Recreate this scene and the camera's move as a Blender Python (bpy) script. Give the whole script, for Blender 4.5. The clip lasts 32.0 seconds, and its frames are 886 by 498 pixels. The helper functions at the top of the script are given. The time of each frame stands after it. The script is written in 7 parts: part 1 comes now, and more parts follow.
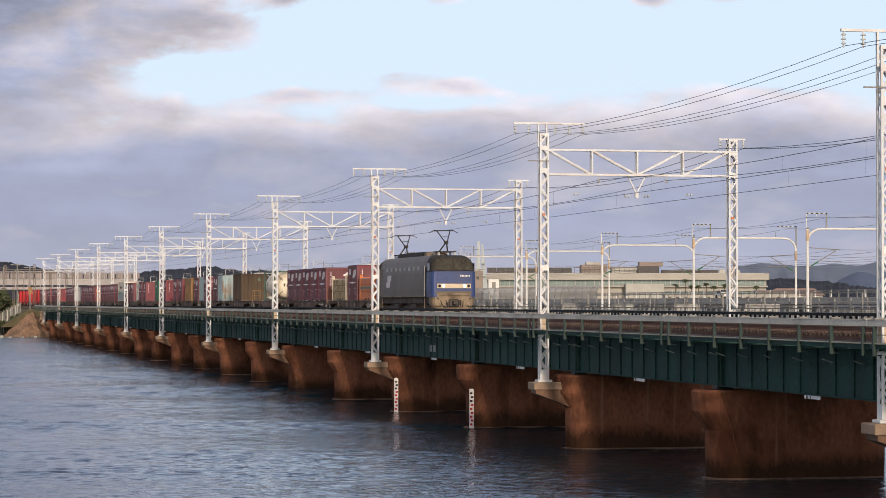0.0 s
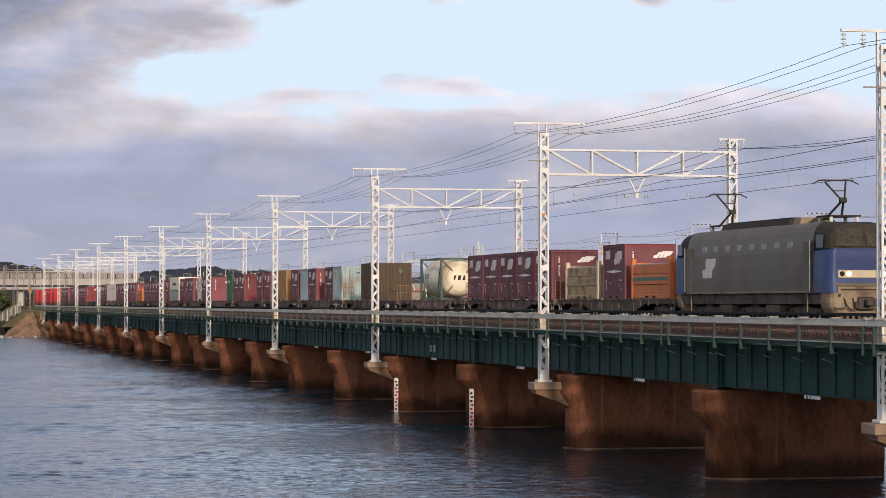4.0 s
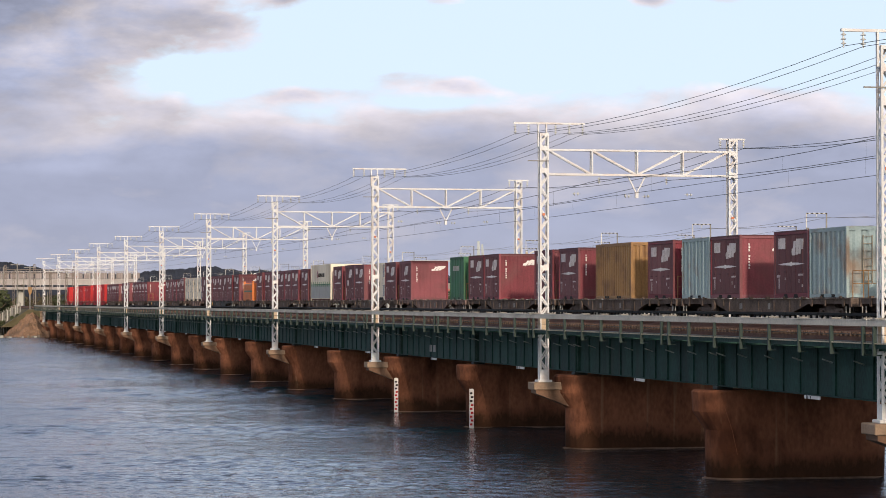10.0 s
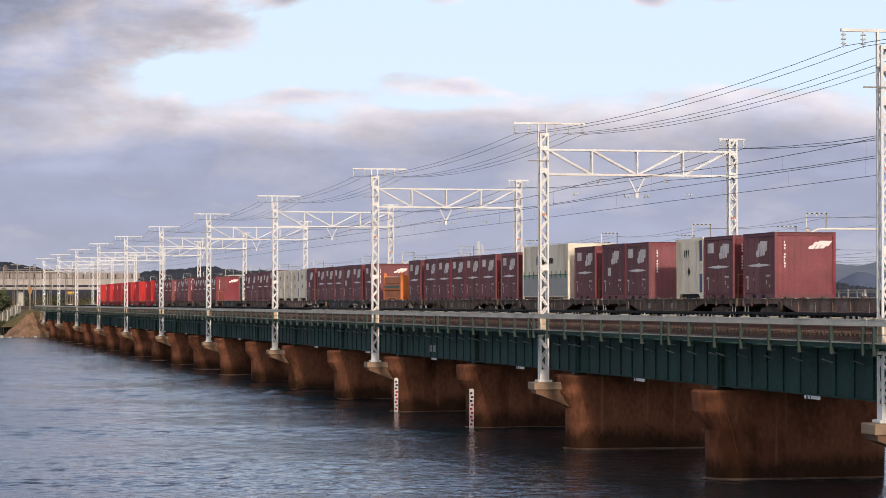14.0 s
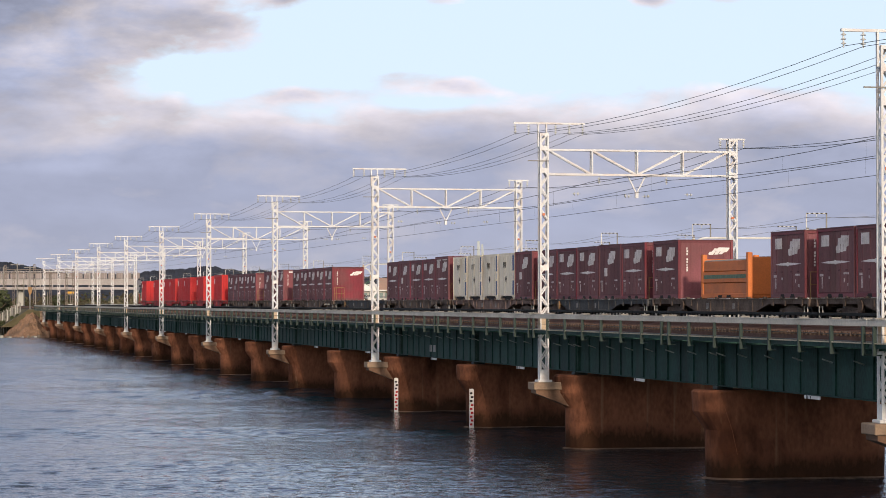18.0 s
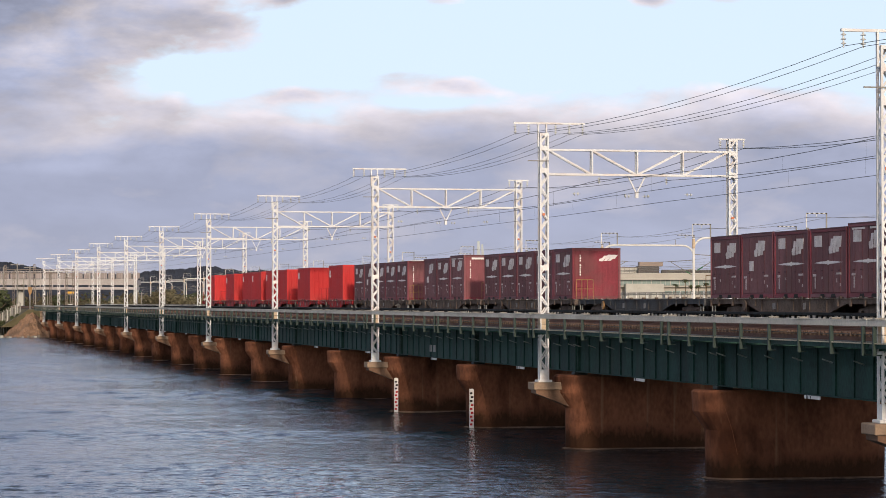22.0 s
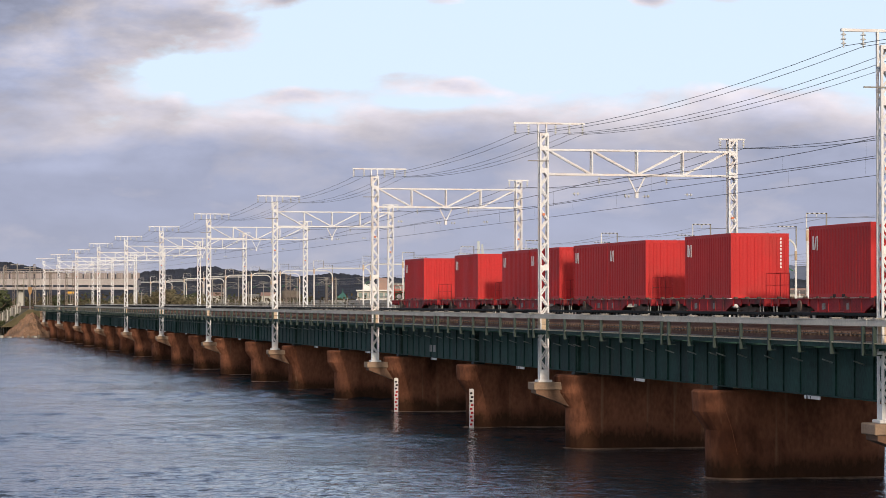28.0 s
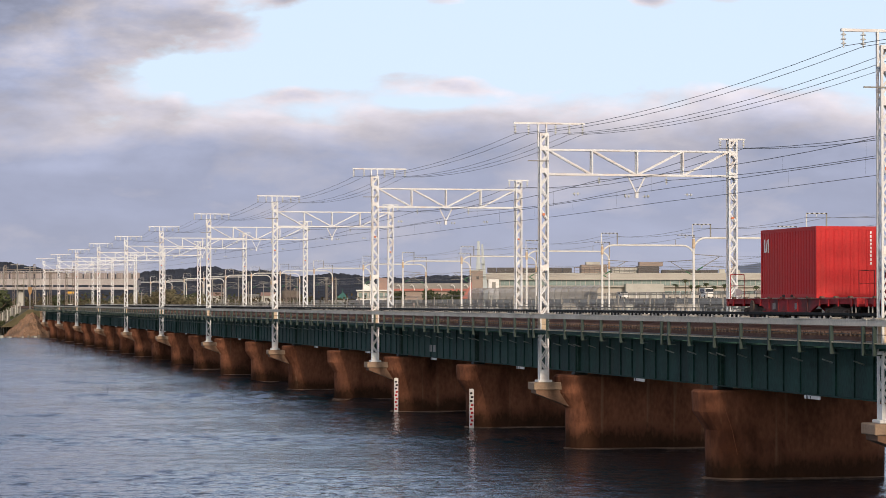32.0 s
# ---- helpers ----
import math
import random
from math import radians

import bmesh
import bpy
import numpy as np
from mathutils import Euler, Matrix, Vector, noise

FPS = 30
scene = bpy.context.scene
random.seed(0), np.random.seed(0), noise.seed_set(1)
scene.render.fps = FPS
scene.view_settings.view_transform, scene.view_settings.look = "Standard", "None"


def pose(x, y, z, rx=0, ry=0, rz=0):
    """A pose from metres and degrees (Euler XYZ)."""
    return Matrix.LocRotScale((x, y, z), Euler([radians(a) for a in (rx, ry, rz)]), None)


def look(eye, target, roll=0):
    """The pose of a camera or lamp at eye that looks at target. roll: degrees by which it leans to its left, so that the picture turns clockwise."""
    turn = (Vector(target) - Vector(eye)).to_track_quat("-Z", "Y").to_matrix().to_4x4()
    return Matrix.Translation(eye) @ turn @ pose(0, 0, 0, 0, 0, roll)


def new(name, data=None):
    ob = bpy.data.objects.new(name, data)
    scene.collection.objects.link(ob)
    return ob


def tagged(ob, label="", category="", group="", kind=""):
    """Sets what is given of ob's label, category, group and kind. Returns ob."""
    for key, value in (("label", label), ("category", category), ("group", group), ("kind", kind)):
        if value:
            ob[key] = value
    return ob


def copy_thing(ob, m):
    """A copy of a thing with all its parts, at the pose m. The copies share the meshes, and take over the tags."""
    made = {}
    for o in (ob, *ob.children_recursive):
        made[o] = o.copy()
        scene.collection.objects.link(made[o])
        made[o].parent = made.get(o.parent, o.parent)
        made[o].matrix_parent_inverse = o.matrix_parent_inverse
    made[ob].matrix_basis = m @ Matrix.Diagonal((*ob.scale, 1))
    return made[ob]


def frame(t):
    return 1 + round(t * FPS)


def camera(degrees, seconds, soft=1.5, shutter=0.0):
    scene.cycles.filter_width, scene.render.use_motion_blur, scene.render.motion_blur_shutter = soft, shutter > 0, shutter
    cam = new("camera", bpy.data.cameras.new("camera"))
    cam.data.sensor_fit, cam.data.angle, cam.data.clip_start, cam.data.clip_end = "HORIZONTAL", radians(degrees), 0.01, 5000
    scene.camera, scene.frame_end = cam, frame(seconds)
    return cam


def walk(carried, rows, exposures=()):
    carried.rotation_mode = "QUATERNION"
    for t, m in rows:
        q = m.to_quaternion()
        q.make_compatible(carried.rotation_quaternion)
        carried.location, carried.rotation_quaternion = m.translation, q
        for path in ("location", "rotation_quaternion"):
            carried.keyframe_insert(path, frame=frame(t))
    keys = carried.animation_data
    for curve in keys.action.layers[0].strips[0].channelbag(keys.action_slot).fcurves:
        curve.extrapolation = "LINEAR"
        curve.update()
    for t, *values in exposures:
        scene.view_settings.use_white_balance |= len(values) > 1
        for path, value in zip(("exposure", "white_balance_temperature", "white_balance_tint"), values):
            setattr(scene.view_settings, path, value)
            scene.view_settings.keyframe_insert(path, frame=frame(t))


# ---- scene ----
# World: y runs along the railway bridge, away from the viewpoint; x runs across it; z = 0 is the water.
EYE = (0.0, 0.0, 6.43)
cam = camera(19.32, 32.0, soft=0.85)
walk(cam, [(0.0, pose(*EYE, 91.181, 0, -12.18)), (32.0, pose(*EYE, 91.181, 0, -12.18))],
     exposures=[(0.0, -0.05), (3.0, -0.08), (6.0, 0.0), (28.0, -0.02), (32.0, -0.05)])

# ---- sky and sun ----
SUN_EL, SUN_AZ = radians(15.2), radians(4.0)


def build_sky():
    world = bpy.data.worlds.new("sky")
    scene.world = world
    world.use_nodes = True
    nt = world.node_tree
    nt.nodes.clear()
    N, L = nt.nodes.new, nt.links.new

    def math_node(op, a, b=None, c=None):
        n = N("ShaderNodeMath")
        n.operation = op
        for k, v in enumerate((a, b, c)):
            if v is None:
                continue
            if isinstance(v, (int, float)):
                n.inputs[k].default_value = v
            else:
                L(v, n.inputs[k])
        return n.outputs[0]

    def ramp(fac, stops):
        n = N("ShaderNodeValToRGB")
        els = n.color_ramp.elements
        while len(els) < len(stops):
            els.new(0.5)
        for e, (p, c) in zip(els, stops):
            e.position, e.color = p, (*c, 1)
        L(fac, n.inputs[0])
        return n.outputs[0]

    def mix(fac, a, b):
        n = N("ShaderNodeMix")
        n.data_type = "RGBA"
        if isinstance(fac, (int, float)):
            n.inputs["Factor"].default_value = fac
        else:
            L(fac, n.inputs["Factor"])
        for name, v in (("A", a), ("B", b)):
            sock = [q for q in n.inputs if q.name == name and q.type == "RGBA"][0]
            if isinstance(v, tuple):
                sock.default_value = (*v, 1)
            else:
                L(v, sock)
        return [q for q in n.outputs if q.type == "RGBA"][0]

    sky = N("ShaderNodeTexSky")
    sky.sky_type = "NISHITA"
    sky.sun_disc = False
    sky.sun_elevation, sky.sun_rotation = SUN_EL, math.pi + SUN_AZ
    sky.air_density, sky.dust_density, sky.ozone_density = 1.0, 0.6, 1.0
    tc = N("ShaderNodeTexCoord")
    sep = N("ShaderNodeSeparateXYZ")
    L(tc.outputs["Generated"], sep.inputs[0])
    x, y, z = sep.outputs
    az = math_node("ARCTAN2", x, y)
    el = math_node("ARCSINE", z)

    def cloud_noise(lift):
        """Cloud sheets seen nearly edge-on: noise stretched sideways, sampled a little higher for the lit side."""
        com = N("ShaderNodeCombineXYZ")
        L(math_node("MULTIPLY", az, 22.0), com.inputs[0])
        L(math_node("MULTIPLY", math_node("ADD", el, lift), 52.0), com.inputs[1])
        com.inputs[2].default_value = 6.2
        n = N("ShaderNodeTexNoise")
        n.inputs["Scale"].default_value, n.inputs["Detail"].default_value, n.inputs["Roughness"].default_value = 1.0, 9.0, 0.545
        n.inputs["Distortion"].default_value = 0.12
        L(com.outputs[0], n.inputs["Vector"])
        return n.outputs[0]

    na, nb = cloud_noise(0.0), cloud_noise(0.008)

    def hump(a0, e0, wa, we, k):
        da = math_node("DIVIDE", math_node("SUBTRACT", az, radians(a0)), radians(wa))
        de = math_node("DIVIDE", math_node("SUBTRACT", el, radians(e0)), radians(we))
        q = math_node("ADD", math_node("MULTIPLY", da, da), math_node("MULTIPLY", de, de))
        return math_node("MULTIPLY", math_node("EXPONENT", math_node("MULTIPLY", q, -1.0)), k)

    # a closed bank up to four degrees, a broken sky above it
    bank = math_node("MULTIPLY", math_node("SUBTRACT", radians(4.28), el), 24.0)
    bank = math_node("MINIMUM", bank, 0.40)
    bank = math_node("MAXIMUM", bank, -0.42)
    dens = math_node("ADD", math_node("ADD", bank, 0.5), math_node("MULTIPLY", math_node("SUBTRACT", na, 0.5), math_node("ADD", math_node("MINIMUM", math_node("MAXIMUM", math_node("MULTIPLY", math_node("SUBTRACT", el, radians(4.2)), 40.0), 0.0), 0.70), 0.90)))
    for h in ((2.0, 6.4, 5.2, 1.9, 1.02), (7.1, 6.25, 1.1, 0.45, 0.25), (6.9, 4.80, 1.5, 0.36, -0.50), (11.4, 5.02, 1.1, 0.26, 0.29), (12.6, 4.80, 0.8, 0.22, 0.22), (12.0, 4.40, 1.5, 0.16, -0.22),
              (16.7, 6.66, 0.5, 0.22, 0.50), (18.3, 6.66, 0.8, 0.20, 0.42), (12.2, 6.68, 0.6, 0.20, 0.48), (8.7, 6.66, 0.5, 0.16, 0.36), (18.5, 4.6, 3.5, 0.4, 0.14), (3.2, 3.4, 2.2, 0.30, -0.20), (6.5, 3.9, 3.0, 0.25, -0.10), (9.0, 4.62, 1.4, 0.24, 0.30)):
        dens = math_node("ADD", dens, hump(*h))
    # broken cloud again overhead
    over = math_node("MINIMUM", math_node("MULTIPLY", math_node("MAXIMUM", math_node("SUBTRACT", el, 0.13), 0.0), 1.4), 0.16)
    dens = math_node("ADD", dens, over)
    cover = ramp(dens, [(0.40, (0, 0, 0)), (0.49, (0.50, 0.50, 0.50)), (0.60, (1, 1, 1))])
    body = ramp(dens, [(0.44, (0.80, 0.77, 0.85)), (0.59, (0.76, 0.71, 0.77)), (0.74, (0.56, 0.55, 0.65)), (0.92, (0.395, 0.425, 0.57))])
    lit = math_node("MULTIPLY", math_node("SUBTRACT", na, nb), 3.2)
    lit = math_node("MINIMUM", math_node("MAXIMUM", lit, -0.5), 0.9)
    shade = N("ShaderNodeVectorMath")
    shade.operation = "SCALE"
    L(body, shade.inputs[0])
    # dark undersides and sunlit shoulders of the larger clouds
    tone = math_node("ADD", math_node("MULTIPLY", lit, math_node("MINIMUM", math_node("MAXIMUM", math_node("MULTIPLY", math_node("SUBTRACT", el, radians(2.0)), 10.0), 0.10), 0.40)), 1.0)
    for h in ((3.6, 6.0, 3.0, 0.9, -0.10), (7.2, 6.0, 0.9, 0.26, -0.24), (6.3, 5.55, 0.9, 0.28, -0.24), (5.2, 5.1, 0.9, 0.28, -0.16), (2.5, 6.4, 0.9, 0.40, -0.14), (3.6, 5.5, 1.0, 0.35, 0.10), (6.2, 6.5, 1.0, 0.20, 0.12),
              (3.8, 4.25, 1.4, 0.16, 0.12), (3.9, 2.95, 1.2, 0.16, 0.16), (8.0, 4.15, 1.6, 0.16, 0.10), (18.0, 4.25, 2.5, 0.20, 0.08), (17.5, 0.9, 4.5, 0.8, 0.14), (9.0, 4.60, 1.3, 0.20, -0.12), (11.7, 4.95, 1.2, 0.24, -0.09)):
        tone = math_node("ADD", tone, hump(*h))
    L(tone, shade.inputs["Scale"])
    # paler, warmer air close to the horizon
    haze = ramp(math_node("MULTIPLY", el, 12.0), [(0.0, (0.62, 0.62, 0.62)), (0.20, (0.28, 0.28, 0.28)), (0.42, (0, 0, 0))])
    clouds = mix(haze, shade.outputs[0], (0.47, 0.475, 0.56))
    # pale near the horizon, deeper blue overhead
    deep = ramp(math_node("MULTIPLY", el, 0.6366), [(0.0, (0.70, 0.83, 1.0)), (0.085, (0.68, 0.82, 1.0)), (0.22, (0.47, 0.57, 0.96)), (0.36, (0.24, 0.26, 0.31)), (1.0, (0.17, 0.175, 0.19))])
    boost = N("ShaderNodeVectorMath")
    boost.operation = "SCALE"
    L(deep, boost.inputs[0])
    boost.inputs["Scale"].default_value = 13.2
    clear = mix(0.90, sky.outputs[0], boost.outputs[0])
    scaled = N("ShaderNodeVectorMath")
    scaled.operation = "SCALE"
    L(clear, scaled.inputs[0])
    scaled.inputs["Scale"].default_value = 0.085
    col = mix(cover, scaled.outputs[0], clouds)
    # the sky grows warmer round towards the low sun
    side = math_node("MINIMUM", math_node("MAXIMUM", math_node("MULTIPLY", math_node("SUBTRACT", 0.85, y), 0.7), 0.0), 1.0)
    tint = mix(side, (1.0, 1.0, 1.0), (1.09, 1.0, 0.84))
    warm = N("ShaderNodeVectorMath")
    warm.operation = "MULTIPLY"
    L(col, warm.inputs[0])
    L(tint, warm.inputs[1])
    # the wide bright glow of thin cloud round the low sun
    to_sun = N("ShaderNodeVectorMath")
    to_sun.operation = "DOT_PRODUCT"
    L(tc.outputs["Generated"], to_sun.inputs[0])
    to_sun.inputs[1].default_value = (-math.sin(SUN_AZ) * math.cos(SUN_EL), -math.cos(SUN_AZ) * math.cos(SUN_EL), math.sin(SUN_EL))
    near = math_node("MULTIPLY", math_node("EXPONENT", math_node("MULTIPLY", math_node("SUBTRACT", to_sun.outputs["Value"], 1.0), 9.0)), 1.5)
    glare = N("ShaderNodeVectorMath")
    glare.operation = "SCALE"
    glare.inputs[0].default_value = (1.0, 0.88, 0.74)
    L(near, glare.inputs["Scale"])
    total = N("ShaderNodeVectorMath")
    total.operation = "ADD"
    L(warm.outputs[0], total.inputs[0])
    L(glare.outputs[0], total.inputs[1])
    bg = N("ShaderNodeBackground")
    L(total.outputs[0], bg.inputs[0])
    bg.inputs[1].default_value = 1.0
    out = N("ShaderNodeOutputWorld")
    L(bg.outputs[0], out.inputs[0])


build_sky()
sun = new("sun", bpy.data.lights.new("sun", "SUN"))
sun.data.energy, sun.data.angle, sun.data.color = 3.1, radians(2.4), (1.0, 0.82, 0.64)
sun.matrix_basis = look((-math.sin(SUN_AZ) * 100, -math.cos(SUN_AZ) * 100, math.tan(SUN_EL) * 100), (0, 0, 0))


# ---- materials ----
def mat(name, col, rough=0.7, metal=0.0, vary=0.15, scale=3.0, fine=30.0, bump=0.15, rand=0.0, stain=None, stain_amt=0.0, stretch=(1, 1, 1), spec=0.5, streak=None, tide=None, sat=0.0):
    """A surface with variation at two scales, optional stains and a random tone per object."""
    m = bpy.data.materials.new(name)
    m.use_nodes = True
    nt = m.node_tree
    N, L = nt.nodes.new, nt.links.new
    bsdf = nt.nodes["Principled BSDF"]
    bsdf.inputs["Roughness"].default_value = rough
    bsdf.inputs["Metallic"].default_value = metal
    bsdf.inputs["Specular IOR Level"].default_value = spec
    tc = N("ShaderNodeTexCoord")
    mp = N("ShaderNodeMapping")
    mp.inputs["Scale"].default_value = stretch
    L(tc.outputs["Object"], mp.inputs[0])
    oi = N("ShaderNodeObjectInfo")
    off = N("ShaderNodeVectorMath")
    off.operation = "ADD"
    sc = N("ShaderNodeVectorMath")
    sc.operation = "SCALE"
    com = N("ShaderNodeCombineXYZ")
    for k in range(3):
        L(oi.outputs["Random"], com.inputs[k])
    L(com.outputs[0], sc.inputs[0])
    sc.inputs["Scale"].default_value = 37.0
    L(mp.outputs[0], off.inputs[0])
    L(sc.outputs[0], off.inputs[1])
    big = N("ShaderNodeTexNoise")
    big.inputs["Scale"].default_value, big.inputs["Detail"].default_value = scale, 4.0
    small = N("ShaderNodeTexNoise")
    small.inputs["Scale"].default_value, small.inputs["Detail"].default_value = fine, 5.0
    for n in (big, small):
        L(off.outputs[0], n.inputs["Vector"])
    add = N("ShaderNodeMath")
    add.operation = "ADD"
    L(big.outputs[0], add.inputs[0])
    L(small.outputs[0], add.inputs[1])
    rg = N("ShaderNodeMapRange")
    rg.inputs["From Min"].default_value, rg.inputs["From Max"].default_value = 0.6, 1.4
    rg.inputs["To Min"].default_value, rg.inputs["To Max"].default_value = 1 - vary, 1 + vary
    L(add.outputs[0], rg.inputs[0])
    val = rg.outputs[0]
    if rand:
        r2 = N("ShaderNodeMapRange")
        r2.inputs["To Min"].default_value, r2.inputs["To Max"].default_value = 1 - rand, 1 + rand
        L(oi.outputs["Random"], r2.inputs[0])
        mu = N("ShaderNodeMath")
        mu.operation = "MULTIPLY"
        L(val, mu.inputs[0])
        L(r2.outputs[0], mu.inputs[1])
        val = mu.outputs[0]
    hs = N("ShaderNodeHueSaturation")
    hs.inputs["Color"].default_value = (*col, 1)
    L(val, hs.inputs["Value"])
    if sat:
        r3 = N("ShaderNodeMapRange")
        r3.inputs["To Min"].default_value, r3.inputs["To Max"].default_value = 1 + sat * 0.4, 1 - sat * 1.6
        sh = N("ShaderNodeMath")
        sh.operation = "FRACT"
        sm_ = N("ShaderNodeMath")
        sm_.operation = "MULTIPLY"
        sm_.inputs[1].default_value = 7.31
        L(oi.outputs["Random"], sm_.inputs[0])
        L(sm_.outputs[0], sh.inputs[0])
        L(sh.outputs[0], r3.inputs[0])
        L(r3.outputs[0], hs.inputs["Saturation"])
    out = hs.outputs[0]
    if stain:
        st = N("ShaderNodeTexNoise")
        st.inputs["Scale"].default_value, st.inputs["Detail"].default_value = scale * 0.8, 6.0
        so = N("ShaderNodeVectorMath")
        so.operation = "ADD"
        so.inputs[1].default_value = (11.3, 5.1, 2.9)
        L(off.outputs[0], so.inputs[0])
        L(so.outputs[0], st.inputs["Vector"])
        rr = N("ShaderNodeMapRange")
        rr.inputs["From Min"].default_value, rr.inputs["From Max"].default_value = 0.5, 0.68
        rr.inputs["To Max"].default_value = stain_amt
        L(st.outputs[0], rr.inputs[0])
        mx = N("ShaderNodeMix")
        mx.data_type = "RGBA"
        L(rr.outputs[0], mx.inputs["Factor"])
        L(out, mx.inputs[6])
        mx.inputs[7].default_value = (*stain, 1)
        out = mx.outputs[2]
    if streak:
        # pale run-down streaks
        sm = N("ShaderNodeMapping")
        sm.inputs["Scale"].default_value = (3.2, 3.2, 0.22)
        L(off.outputs[0], sm.inputs[0])
        sn = N("ShaderNodeTexNoise")
        sn.inputs["Scale"].default_value, sn.inputs["Detail"].default_value = 1.0, 5.0
        L(sm.outputs[0], sn.inputs["Vector"])
        sr = N("ShaderNodeMapRange")
        sr.inputs["From Min"].default_value, sr.inputs["From Max"].default_value, sr.inputs["To Max"].default_value = 0.63, 0.76, 0.6
        L(sn.outputs[0], sr.inputs[0])
        sx = N("ShaderNodeMix")
        sx.data_type = "RGBA"
        L(sr.outputs[0], sx.inputs["Factor"])
        L(out, sx.inputs[6])
        sx.inputs[7].default_value = (*streak, 1)
        out = sx.outputs[2]
    if tide:
        # the wet, weed-dark zone above the waterline, with a ragged upper edge
        sp = N("ShaderNodeSeparateXYZ")
        L(tc.outputs["Object"], sp.inputs[0])
        wob = N("ShaderNodeMath")
        wob.operation = "MULTIPLY_ADD"
        L(big.outputs[0], wob.inputs[0])
        wob.inputs[1].default_value = -1.3
        L(sp.outputs[2], wob.inputs[2])
        rag = N("ShaderNodeMath")
        rag.operation = "MULTIPLY_ADD"
        L(small.outputs[0], rag.inputs[0])
        rag.inputs[1].default_value = -1.1
        L(wob.outputs[0], rag.inputs[2])
        tr = N("ShaderNodeMapRange")
        tr.inputs["From Min"].default_value, tr.inputs["From Max"].default_value = -0.75, -0.15
        tr.inputs["To Min"].default_value, tr.inputs["To Max"].default_value = 0.82, 0.0
        L(rag.outputs[0], tr.inputs[0])
        tx = N("ShaderNodeMix")
        tx.data_type = "RGBA"
        L(tr.outputs[0], tx.inputs["Factor"])
        L(out, tx.inputs[6])
        tx.inputs[7].default_value = (*tide, 1)
        out = tx.outputs[2]
    L(out, bsdf.inputs["Base Color"])
    if bump:
        bp = N("ShaderNodeBump")
        bp.inputs["Strength"].default_value, bp.inputs["Distance"].default_value = bump, 0.02
        L(small.outputs[0], bp.inputs["Height"])
        L(bp.outputs[0], bsdf.inputs["Normal"])
    return m


def glow(name, col, strength):
    m = bpy.data.materials.new(name)
    m.use_nodes = True
    b = m.node_tree.nodes["Principled BSDF"]
    b.inputs["Base Color"].default_value = (*col, 1)
    b.inputs["Emission Color"].default_value = (*col, 1)
    b.inputs["Emission Strength"].default_value = strength
    return m


